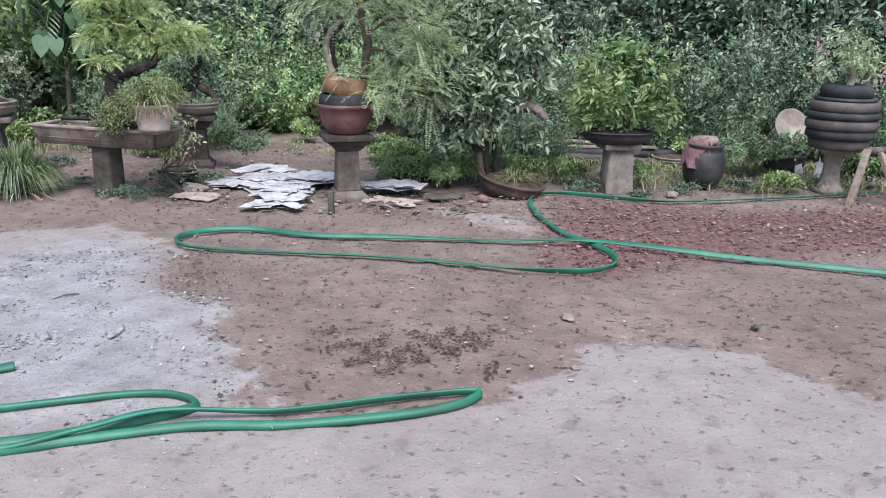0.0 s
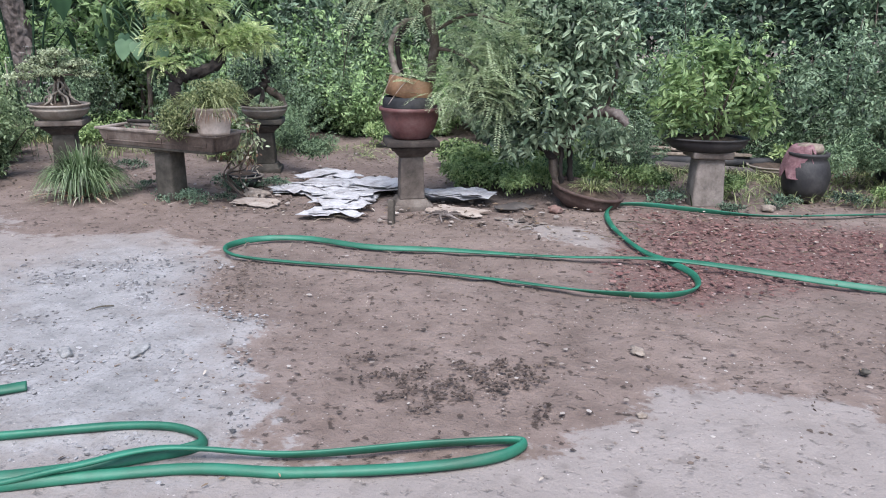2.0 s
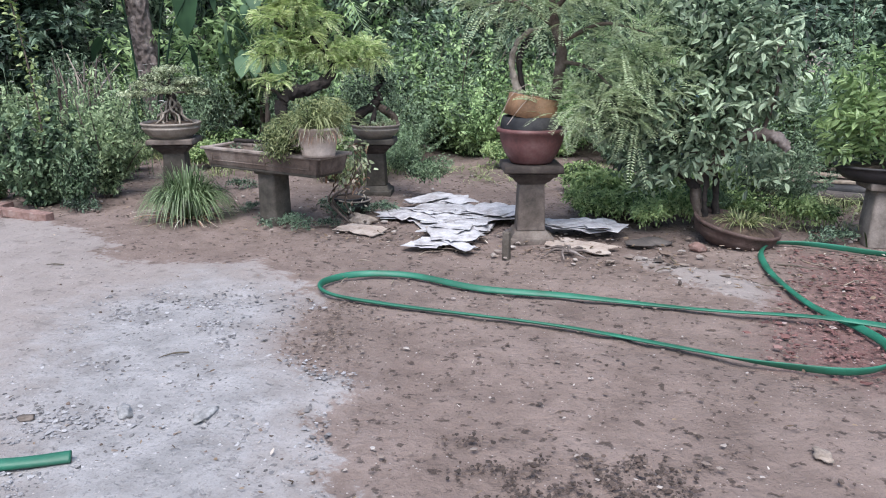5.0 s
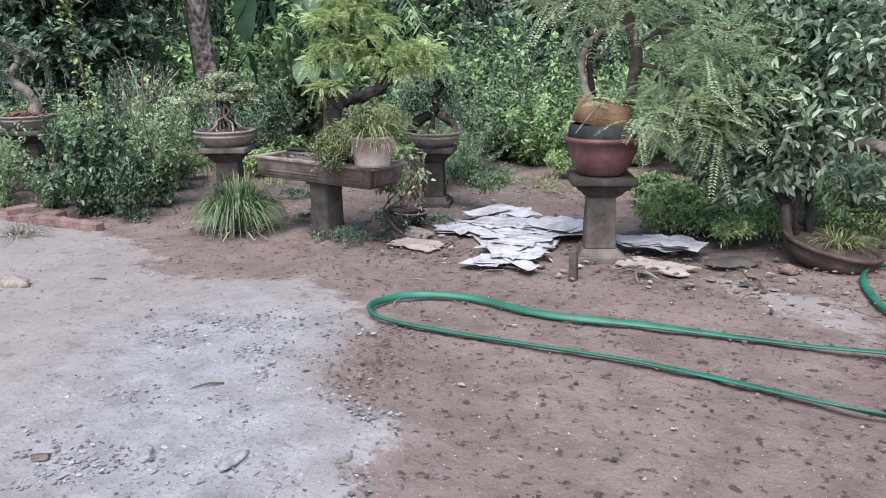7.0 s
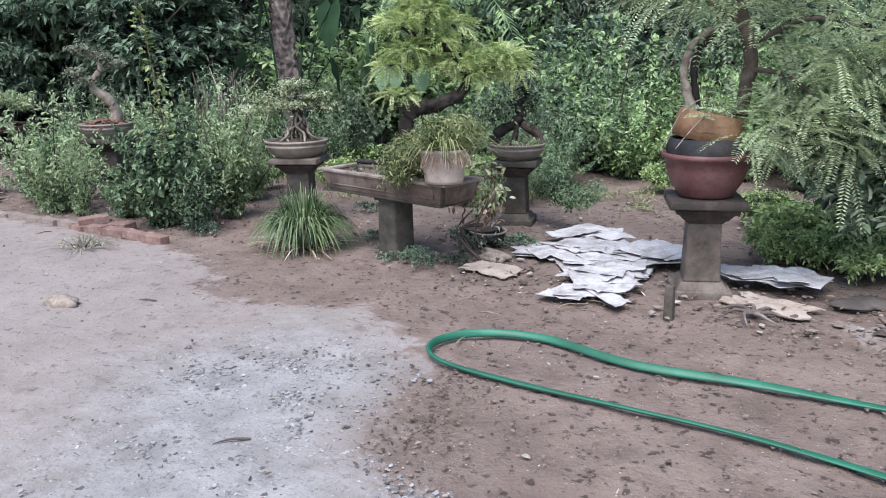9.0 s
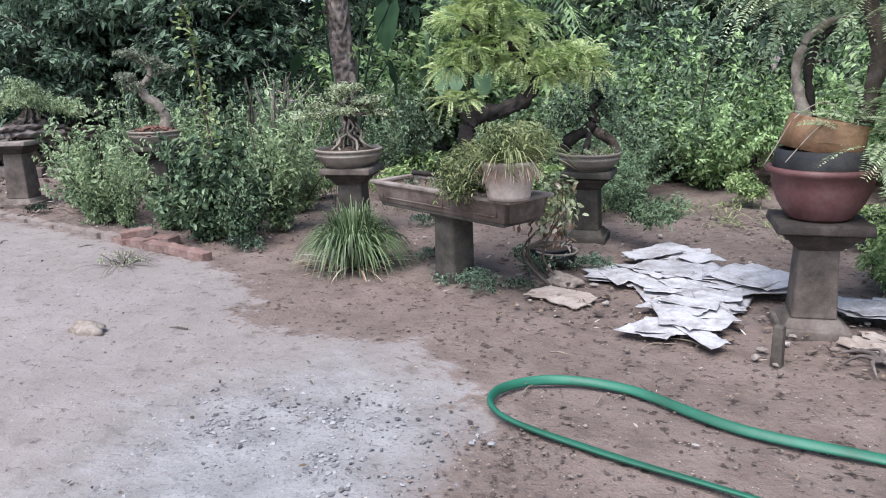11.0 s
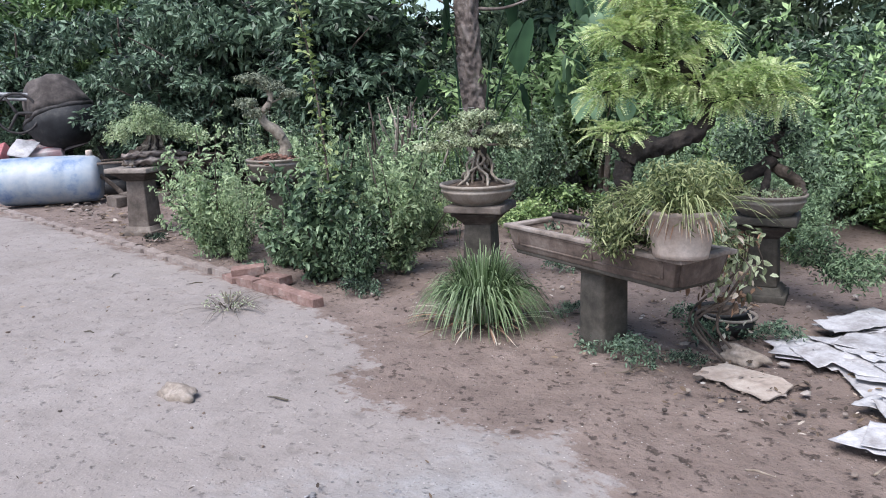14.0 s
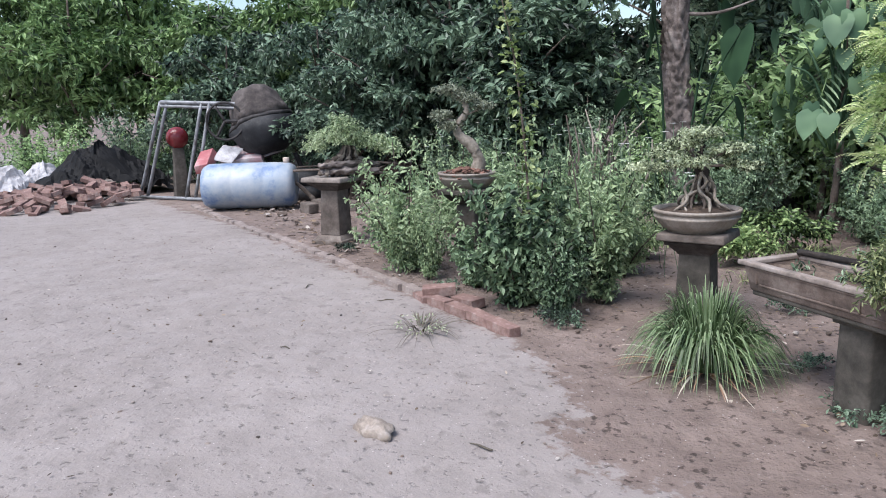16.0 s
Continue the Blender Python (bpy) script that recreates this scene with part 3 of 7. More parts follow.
# ---- hoses ----
def hose(points, label, seed, half=0.019, thick=0.008, lie=36, sway=30):
    """A flat hose that rolls over onto its edge and back along its way, resting on the ground."""
    line = glide(points, len(points) * 16)
    n, seg = len(line), 14
    bm = bmesh.new()
    rings = []
    for i in range(n):
        d = Vector(line[min(i + 1, n - 1)] - line[max(i - 1, 0)]).normalized()
        side = Vector((d.y, -d.x, 0)).normalized()
        roll = radians(lie + sway * (math.sin(i * 0.045 + seed) + 0.5 * math.sin(i * 0.113 + 2 * seed)))
        puff = 1 + 0.25 * math.sin(i * 0.031 + 3 * seed)
        hw, ht = half * (1.04 - 0.06 * puff), thick * puff
        a = side * math.cos(roll) + Vector((0, 0, math.sin(roll)))
        b = Vector((0, 0, math.cos(roll))) - side * math.sin(roll)
        z = math.hypot(hw * math.sin(roll), ht * math.cos(roll)) + line[i][2] + 0.002
        mid = Vector((line[i][0], line[i][1], z))
        rings.append([bm.verts.new(mid + a * (hw * math.copysign(abs(math.cos(t)) ** 0.8, math.cos(t))) + b * (ht * math.sin(t))) for t in (2 * math.pi * k / seg for k in range(seg))])
    for p, q in zip(rings, rings[1:]):
        for k in range(seg):
            bm.faces.new((p[k], p[(k + 1) % seg], q[(k + 1) % seg], q[k]))
    bm.faces.new(rings[0][::-1])
    bm.faces.new(rings[-1])
    bmesh.ops.recalc_face_normals(bm, faces=bm.faces)
    return tagged(part("garden_hose", bm, HOSE, None), label, "hose", "green hoses")


hose([(3.9, 3.62, 0), (3.2, 3.75, 0), (2.36, 3.89, 0), (1.93, 3.97, 0), (1.11, 4.09, 0.03), (0.48, 4.08, 0), (-0.12, 4.03, 0), (-0.61, 3.95, 0), (-1.05, 4.02, 0), (-1.32, 3.92, 0), (-1.42, 3.72, 0),
      (-1.30, 3.58, 0), (-0.94, 3.56, 0), (-0.5, 3.58, 0), (-0.04, 3.60, 0), (0.46, 3.55, 0), (0.77, 3.50, 0), (1.05, 3.53, 0), (1.2, 3.68, 0), (1.21, 3.89, 0), (1.12, 4.08, 0.0),
      (0.94, 4.33, 0), (0.79, 4.71, 0), (0.71, 5.03, 0), (0.69, 5.3, 0), (0.76, 5.53, 0), (0.98, 5.57, 0), (1.31, 5.49, 0), (1.7, 5.46, 0), (2.19, 5.62, 0), (2.91, 5.90, 0), (3.6, 6.25, 0)],
     "green layflat hose lying in a long narrow loop on the earth", 1)
hose([(-1.9, 1.15, 0), (-1.36, 1.43, 0), (-1.01, 1.59, 0), (-0.86, 1.67, 0), (-0.69, 1.75, 0), (-0.54, 1.785, 0), (-0.42, 1.77, 0), (-0.37, 1.72, 0), (-0.42, 1.655, 0), (-0.52, 1.59, 0), (-0.67, 1.50, 0), (-0.9, 1.38, 0), (-1.3, 1.2, 0)],
     "green layflat hose doubled back on pale limed ground", 2, 0.019, 0.011, 50, 22)
hose([(-1.3, 1.12, 0), (-0.86, 1.34, 0), (-0.63, 1.47, 0.035), (-0.43, 1.62, 0.04), (-0.07, 1.74, 0), (0.3, 1.9, 0), (0.52, 1.985, 0), (0.595, 1.985, 0), (0.53, 1.89, 0), (0.33, 1.78, 0), (-0.03, 1.65, 0), (-0.29, 1.60, 0.0), (-0.48, 1.53, 0), (-0.7, 1.42, 0.0), (-1.0, 1.25, 0)],
     "green layflat hose with a narrow loop on damp earth", 3, 0.018, 0.011, 48, 24)
hose([(-1.19, 1.91, 0), (-1.29, 1.83, 0), (-1.42, 1.74, 0), (-1.8, 1.5, 0)], "cut end of a green layflat hose", 4, 0.022, 0.013, 30, 10)


# ---- plants ----
def plant(name, at, label, category, crown, mat, wood=None, bark=None, group="", turn=0.0, leaf_part="crown"):
    e = thing(name, at, label, category, group, turn)
    for i, bm in enumerate(wood or []):
        part("trunk" if i == 0 else "branch", bm, bark or BARK, e)
    raw(leaf_part, crown[0], crown[1], mat, e, smooth=False)
    return e


def lobes(seed, n, cx, cy, cz, rx, ry, rz, size=0.36, thick=0.75):
    """Uneven lobes that make up one crown."""
    rng = np.random.default_rng(seed)
    out = []
    for _ in range(n):
        d = unit(rng.normal(size=3)) * rng.random() ** 0.4 * (1 - size * 0.7)
        s = size * rng.uniform(0.6, 1.2)
        out.append((cx + d[0] * rx, cy + d[1] * ry, cz + d[2] * rz, rx * s, ry * s, rz * s * thick))
    return out


def shrub(name, seed, h, r, L, W, n, mat, label, at, wood=True, droop=0.25, up=0.4, lobe_n=14, plain=False):
    limbs = []
    if wood:
        rng = np.random.default_rng(seed + 500)
        for _ in range(4):
            a = rng.uniform(0, 6.3)
            limbs.append(tube([(0.05 * math.cos(a), 0.05 * math.sin(a), -0.03), (r * 0.25 * math.cos(a), r * 0.25 * math.sin(a), h * 0.35), (r * 0.55 * math.cos(a + 0.5), r * 0.55 * math.sin(a + 0.5), h * 0.8)], [0.014, 0.01, 0.005], 10, 6, 0.3))
    low = lobes(seed, lobe_n, 0, 0, h * 0.52, r, r, h * 0.5)
    return plant(name, (*at, 0), label, "bush", sprays(seed, low, n, L=L, W=W, droop=droop, up=up, length=L * 2.6, plain=plain), mat, limbs, BARK)


def spire_bush(name, seed, h, r, shoots, L, W, mat, label, at, nodes=13, twig=0.15, per=7, plain=False, bare=0.1):
    """A bush of many upright shoots, each with leafy twigs all along it, ragged at the top."""
    rng = np.random.default_rng(seed)
    a = rng.uniform(0, 2 * np.pi, shoots)
    tip = r * np.sqrt(rng.random(shoots))
    high = h * rng.uniform(0.45, 1.12, shoots) * (1 - 0.4 * (tip / r) ** 2)
    way = np.stack([np.cos(a), np.sin(a)], 1)
    s = np.linspace(bare, 1, nodes)
    P = np.zeros((shoots, nodes, 3))
    P[..., :2] = (way * r * 0.12)[:, None] + way[:, None] * (tip[:, None] * s ** 1.3)[..., None] + rng.normal(size=(shoots, nodes, 2)) * 0.012
    P[..., 2] = high[:, None] * s
    D = rng.normal(size=P.shape) * np.array([1, 1, 0.35]) + np.array([0, 0, 0.45])
    D[..., :2] += way[:, None] * 0.35
    ln = np.broadcast_to(twig * (1.1 - 0.6 * s), (shoots, nodes)).reshape(-1) * rng.uniform(0.6, 1.2, shoots * nodes)
    leaves = sprigs(rng, P.reshape(-1, 3), unit(D.reshape(-1, 3)), per, ln, L, W, 0.3, 0.2, plain)
    stems = [tube([(way[i, 0] * r * 0.1, way[i, 1] * r * 0.1, -0.02)] + [tuple(P[i, j]) for j in (0, nodes // 2, nodes - 1)], [0.009, 0.007, 0.003], 9, 5, 0.2) for i in range(5)]
    return plant(name, (*at, 0), label, "bush", leaves, mat, stems, BARK)


def tree(seed, h, r, L, W, n, mat, label, at, low=0.3, bark=None, thick=0.09, lobe_n=52):
    rng = np.random.default_rng(seed + 900)
    limbs = [tube([(0, 0, -0.1), (0.08, 0.03, h * 0.25), (-0.05, 0.06, h * 0.55), (0.02, 0, h * 0.85)], [thick, thick * 0.75, thick * 0.5, 0.015], 20, 8, 0.35)]
    for i in range(6):
        a, z = i * 1.05 + rng.uniform(0, 0.6), h * rng.uniform(0.25, 0.6)
        limbs.append(tube([(0, 0.03, z), (r * 0.4 * math.cos(a), r * 0.4 * math.sin(a), z + h * 0.12), (r * 0.8 * math.cos(a), r * 0.8 * math.sin(a), z + h * 0.2)], [thick * 0.4, thick * 0.28, 0.008], 10, 6, 0.3))
    blobs = lobes(seed, lobe_n, 0, 0, h * (1 + low) / 2, r, r, h * (1 - low) / 2, 0.3, 0.36)
    crown = sprays(seed, blobs, n, L=L, W=W, length=L * 1.1, droop=0.3, plain=True, shell=0.55, per=8)
    return plant("tree", (*at, 0), label, "tree", crown, mat, limbs, bark or BARK)


def spread(ob, places, seed):
    rng = np.random.default_rng(seed)
    for x, y, s in places:
        m = pose(x, y, 0, 0, 0, rng.uniform(0, 360))
        c = copy_thing(ob, m)
        c.scale = (s * rng.uniform(0.9, 1.1), s * rng.uniform(0.9, 1.1), s * rng.uniform(0.85, 1.15))


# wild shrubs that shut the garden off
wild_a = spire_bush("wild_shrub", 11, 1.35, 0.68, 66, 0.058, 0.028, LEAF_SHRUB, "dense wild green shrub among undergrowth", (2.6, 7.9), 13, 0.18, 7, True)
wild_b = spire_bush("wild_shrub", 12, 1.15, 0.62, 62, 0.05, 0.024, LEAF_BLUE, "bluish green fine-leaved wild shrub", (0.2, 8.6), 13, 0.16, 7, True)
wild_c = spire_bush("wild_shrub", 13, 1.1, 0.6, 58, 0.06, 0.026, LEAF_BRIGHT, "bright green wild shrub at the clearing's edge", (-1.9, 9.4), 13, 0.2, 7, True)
wild_d = shrub("wild_shrub", 14, 1.5, 0.85, 0.085, 0.045, 720, LEAF_DARK_SHADED, "tall dark green wild shrub", (4.4, 8.6), plain=True)
spread(wild_a, [(1.4, 8.2, 1.0), (3.6, 8.0, 1.05), (5.0, 7.4, 1.1), (-3.3, 7.9, 0.8), (-5.0, 8.9, 0.9), (-7.7, 7.8, 0.8), (-8.9, 6.9, 0.8), (-4.1, 9.3, 1.0), (-1.9, 11.2, 1.6), (-13.5, 7.2, 1.0),
                (-6.6, 8.6, 0.9), (-5.8, 8.0, 0.75), (-9.9, 7.2, 0.9), (-14.6, 6.0, 1.1), (-15.2, 3.6, 1.0), (3.4, 9.6, 1.5), (0.05, 6.6, 0.42), (0.5, 6.8, 0.5), (-0.25, 7.0, 0.5), (0.85, 6.6, 0.42)], 1)
spread(wild_b, [(-0.75, 8.5, 0.9), (1.0, 7.9, 0.8), (-2.9, 7.7, 0.75), (-3.9, 7.6, 0.75), (2.9, 8.9, 1.3), (-5.6, 7.1, 0.75), (4.3, 7.5, 0.9), (-7.0, 7.0, 0.8), (-2.8, 8.9, 1.3), (-0.9, 10.4, 1.7), (-2.0, 10.4, 1.6), (-3.4, 9.4, 1.4), (-7.9, 6.6, 0.75), (-6.3, 6.4, 0.7), (-8.6, 7.8, 1.0), (-4.6, 8.2, 0.9), (2.0, 7.7, 0.9)], 2)
spread(wild_c, [(-1.0, 9.6, 1.45), (-2.9, 9.8, 1.5), (-3.7, 8.6, 1.05), (-6.4, 6.6, 0.6), (-2.5, 8.6, 1.0), (-1.6, 8.9, 1.0), (-0.5, 9.3, 1.3), (0.6, 9.2, 1.4), (1.6, 8.9, 1.3), (-6.8, 9.0, 2.1), (-5.3, 9.4, 2.1), (-4.4, 9.9, 2.0), (-6.0, 9.7, 2.2), (-16.5, 4.2, 1.3), (-15.6, 7.8, 1.3), (-0.1, 9.0, 1.0), (-4.9, 9.8, 1.1), (-7.3, 8.2, 0.9), (-16.0, 2.4, 1.2)], 3)
spread(wild_d, [(1.2, 10.4, 1.5), (3.4, 10.4, 1.6), (-0.3, 12.4, 1.7), (-3.9, 10.8, 1.2), (-5.6, 10.2, 1.3), (-7.6, 9.6, 1.2), (-9.8, 8.3, 1.1), (-11.6, 8.2, 1.0), (-0.9, 12.9, 1.9), (-13.6, 8.6, 1.3), (-16.2, 6.6, 1.2), (-6.8, 10.6, 1.4), (-8.8, 9.6, 1.3), (-10.8, 9.6, 1.3), (-1.2, 11.8, 1.6), (-3.0, 11.8, 1.5), (-12.4, 6.0, 0.8), (-13.6, 5.0, 0.75), (-11.4, 6.6, 0.8), (-15.0, 4.4, 0.8)], 4)
wood_a = tree(21, 4.2, 1.7, 0.18, 0.085, 1200, LEAF_DARK_SHADED, "large dark-leaved tree shading the undergrowth", (-9.9, 8.5), 0.14)
spread(wood_a, [(-11.6, 8.6, 1.05), (-13.9, 10.5, 1.1), (-8.95, 7.7, 0.7), (-10.6, 7.6, 0.8), (-13.2, 7.6, 0.9), (-9.0, 13.6, 1.3), (-10.9, 12.4, 0.9), (-10.55, 5.95, 0.55), (-12.6, 6.3, 0.72), (-10.5, 6.5, 0.62), (-14.0, 5.2, 0.7)], 5)
# Paler than the dark trees: fuller light at the back is in this green.
LEAF_BACK = leafy("far_tree_leaves", (0.014, 0.03, 0.016), (0.085, 0.14, 0.08), (0.25, 0.33, 0.2), 0.42, 0.25)
wood_c = tree(23, 4.6, 1.9, 0.15, 0.065, 1500, LEAF_BACK, "tall grey-green tree behind the clearing", (-3.6, 13.2), 0.1)
spread(wood_c, [(-7.6, 11.0, 1.1), (-6.4, 11.6, 1.0), (0.4, 14.0, 1.2), (3.8, 12.6, 1.2), (6.8, 12.0, 1.2), (8.6, 9.2, 1.1), (-5.6, 12.4, 1.0), (2.0, 12.2, 1.0), (5.2, 13.8, 1.3)], 8)
wood_b = tree(22, 3.9, 1.8, 0.17, 0.07, 1350, LEAF_MID, "bright green leafy tree beyond the brick heap", (-17.0, 5.6), 0.06)
spread(wood_b, [(-19.4, 3.2, 1.15), (-19.4, 8.0, 1.3), (-15.6, 9.0, 1.2), (-17.8, 10.6, 1.3), (-22.5, 6.4, 1.2), (-14.4, 12.9, 1.0), (-21.0, 4.7, 1.3), (-22.6, 2.0, 1.5)], 6)
dry_bush = shrub("dry_shrub", 15, 0.9, 0.55, 0.06, 0.026, 500, LEAF_DRY, "withered straw-coloured shrub at the back", (-2.6, 10.4), plain=True)
spread(dry_bush, [(-1.9, 9.0, 0.45), (-1.4, 10.2, 0.8)], 7)

# understorey close to the garden's edge
weed_a = shrub("leafy_weed", 31, 0.34, 0.30, 0.045, 0.024, 240, LEAF_LIME, "low bright green weed on the ground", (-0.42, 6.1), False, 0.3, 0.6, 6)
spread(weed_a, [(-0.35, 5.78, 0.7), (-0.08, 5.68, 0.75), (0.14, 5.86, 0.7), (-0.3, 6.0, 0.8), (-0.52, 5.85, 0.6), (-0.15, 5.95, 0.75), (-0.55, 6.55, 0.9), (0.05, 6.35, 0.9), (0.95, 6.15, 0.7), (0.3, 6.6, 1.0), (-3.1, 6.6, 0.7), (-2.9, 7.3, 1.0), (-1.9, 7.9, 0.8), (-4.6, 6.7, 0.9), (-5.3, 6.2, 0.8), (-3.5, 7.2, 1.0), (-4.9, 7.5, 1.1), (1.55, 6.15, 0.6), (2.75, 6.15, 0.6), (2.35, 7.2, 1.0), (3.6, 6.6, 0.9), (-0.75, 6.9, 0.8), (0.55, 6.2, 0.7)], 31)
weed_b = shrub("feathery_weed", 32, 0.44, 0.32, 0.03, 0.011, 420, LEAF_BLUE, "wispy blue-green weed beside a plant stand", (-2.02, 6.05), False, 0.2, 0.7, 7)
spread(weed_b, [(-2.75, 6.6, 0.9), (-5.05, 5.6, 1.0), (-2.75, 7.2, 1.1), (-6.75, 5.0, 0.7), (0.35, 6.05, 0.8), (2.45, 6.6, 1.2), (2.65, 6.9, 1.1)], 32)
weed_c = shrub("creeping_weed", 33, 0.10, 0.22, 0.024, 0.012, 80, LEAF_DARK_SHADED, "creeping dark weed at a stand's foot", (-2.25, 5.3), False, 0.2, 0.5, 6)
spread(weed_c, [(-2.55, 4.82, 0.9), (-2.3, 4.78, 0.9), (-2.05, 5.45, 1.0), (-2.45, 5.5, 0.9), (-2.1, 4.92, 0.6), (-3.0, 5.15, 0.6), (1.55, 5.6, 0.8), (1.05, 5.75, 0.9), (1.9, 5.85, 0.9), (2.5, 6.1, 1.0), (-4.15, 4.62, 0.9), (-5.2, 4.45, 0.7), (-0.35, 5.55, 0.7), (-3.6, 5.9, 0.9), (-7.0, 4.45, 0.7)], 33)

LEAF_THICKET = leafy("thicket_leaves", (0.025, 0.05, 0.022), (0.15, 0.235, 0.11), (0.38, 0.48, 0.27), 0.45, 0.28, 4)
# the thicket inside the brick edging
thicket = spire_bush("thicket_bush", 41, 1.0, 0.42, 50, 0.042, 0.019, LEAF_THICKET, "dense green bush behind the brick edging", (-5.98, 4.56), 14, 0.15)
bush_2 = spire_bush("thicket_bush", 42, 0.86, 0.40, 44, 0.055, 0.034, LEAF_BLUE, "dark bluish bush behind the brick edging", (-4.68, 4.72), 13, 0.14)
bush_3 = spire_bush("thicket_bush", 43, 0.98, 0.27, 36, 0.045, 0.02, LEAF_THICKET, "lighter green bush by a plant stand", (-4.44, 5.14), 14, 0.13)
spread(thicket, [(-4.95, 5.75, 0.9), (-6.75, 6.0, 0.85), (-7.3, 5.7, 0.85)], 41)
spread(bush_2, [(-5.25, 4.72, 0.5), (-6.5, 4.72, 0.62), (-4.3, 4.72, 0.5)], 42)
spread(bush_3, [(-5.62, 4.56, 0.55), (-5.75, 6.1, 0.8), (-4.95, 4.95, 0.95)], 43)


LEAF_SAPLING = leafy("sapling_leaves", (0.06, 0.1, 0.03), (0.2, 0.29, 0.09), (0.45, 0.52, 0.25), 0.45, 0.3, 6)


def tall_stalk():
    rng = np.random.default_rng(44)
    line = [(0.0, 0.0, 0), (0.01, 0.0, 0.5), (-0.01, -0.02, 1.0), (-0.04, -0.06, 1.45), (-0.08, -0.13, 1.85)]
    pts = glide(line, 60)[14:]
    P = np.repeat(pts, 5, axis=0) + rng.normal(size=(len(pts) * 5, 3)) * np.array([0.035, 0.035, 0.02])
    D = rng.normal(size=P.shape) * np.array([1, 1, 0.5]) + np.array([0, 0, 0.35])
    leaf = blades(P, D, rng.normal(size=P.shape) * 0.5 + np.array([0, 0, 1]), rng.uniform(0.035, 0.06, len(P)), 0.03)
    plant("tall_sapling", (-4.66, 4.76, 0), "tall thin sapling with small pale leaves", "sapling", leaf, LEAF_SAPLING, [tube(line, [0.011, 0.008, 0.004], 30, 6, 0.2)], BARK)


tall_stalk()


def old_trunk():
    e = thing("tree", (-6.30, 7.62, 0), "thick bare grey-brown trunk of an old tree", "tree")
    stem = tube([(0.05, 0.08, -0.1), (0.04, 0.07, 0.6), (0.01, 0.03, 1.1), (-0.01, -0.02, 1.5), (-0.02, -0.03, 2.1), (-0.05, 0.0, 3.0), (-0.1, 0.05, 3.9)], [0.17, 0.15, 0.14, 0.135, 0.13, 0.12, 0.08], 170, 44, 0.1)
    for v in stem.verts:
        a = math.atan2(v.co.y, v.co.x)
        w = Vector((3.2 * math.cos(a), 3.2 * math.sin(a), v.co.z * 4.5))
        cut = max(0.0, 0.22 - abs(noise.noise(w))) * 0.2 + max(0.0, 0.2 - abs(noise.noise(w * 2.3))) * 0.12
        k = 1 - cut / 0.14 + 0.09 * noise.noise(Vector((v.co.x * 4, v.co.y * 4, v.co.z * 1.6)))
        v.co.x, v.co.y = 0.02 + (v.co.x - 0.02) * k, 0.02 + (v.co.y - 0.02) * k
    part("trunk", stem, BARK_GREY, e)
    part("branch", tube([(-0.08, 0, 2.9), (0.5, 0.3, 3.4), (1.0, 0.4, 3.9)], [0.06, 0.04, 0.015], 14, 8, 0.3), BARK_GREY, e)
    part("branch", tube([(0.0, 0, 2.0), (0.35, 0.15, 1.98), (0.8, 0.3, 2.1)], [0.02, 0.015, 0.006], 14, 6, 0.3), BARK_GREY, e)
    v, f = sprays(46, lobes(46, 12, -0.1, 0.2, 4.3, 1.6, 1.5, 0.9), 900, L=0.12, W=0.05, length=0.3)
    raw("crown", v, f, LEAF_DARK_SHADED, e, smooth=False)


BARK_GREY = worn("grey_flaking_bark", (0.18, 0.145, 0.132), (0.04, 0.032, 0.03), (0.36, 0.315, 0.295), 7, 0.95, 1.0, 30)
old_trunk()


def big_leaf_plant(at, label, leaves, mat, stem=True, trunk=None):
    """Broad heart-shaped leaves on long stalks: (x, y, z, length, bearing, tilt)."""
    e = thing("broad_leaf_plant", (*at, 0), label, "plant")
    if trunk:
        part("trunk", trunk, BARK, e)
    outline = [(0.0, 0.0), (-0.12, 0.2), (-0.05, 0.4), (0.15, 0.5), (0.4, 0.46), (0.65, 0.33), (0.87, 0.13), (1.0, 0.0)]
    for x, y, z, size, bearing, tilt in leaves:
        bm = bmesh.new()
        n = len(outline)
        mid = [bm.verts.new((max(u, 0) * size, 0, 0.02 * size * math.sin(u * 3) - 0.12 * size * u * u)) for u, _ in outline]
        for s in (1, -1):
            rim = [bm.verts.new((u * size, s * w * size * 0.85, size * (0.10 * w + 0.03 * math.sin(u * 14 + s)) - 0.12 * size * u * u)) for u, w in outline]
            for i in range(n - 1):
                q = [mid[i], mid[i + 1], rim[i + 1], rim[i]]
                try:
                    bm.faces.new(q if s > 0 else q[::-1])
                except ValueError:
                    pass
        bmesh.ops.remove_doubles(bm, verts=bm.verts, dist=1e-5)
        m = pose(x, y, z, 0, tilt, bearing)
        bmesh.ops.transform(bm, matrix=m, verts=bm.verts)
        part("leaf", bm, mat, e)
        if stem:
            part("stalk", tube([(x * 0.15, y * 0.15, 0.0 if not trunk else z * 0.7), (x * 0.55, y * 0.55, z * 0.7 if not trunk else z * 0.93), (x, y, z)], [0.014, 0.011, 0.006], 10, 6), mat, e)
    return e


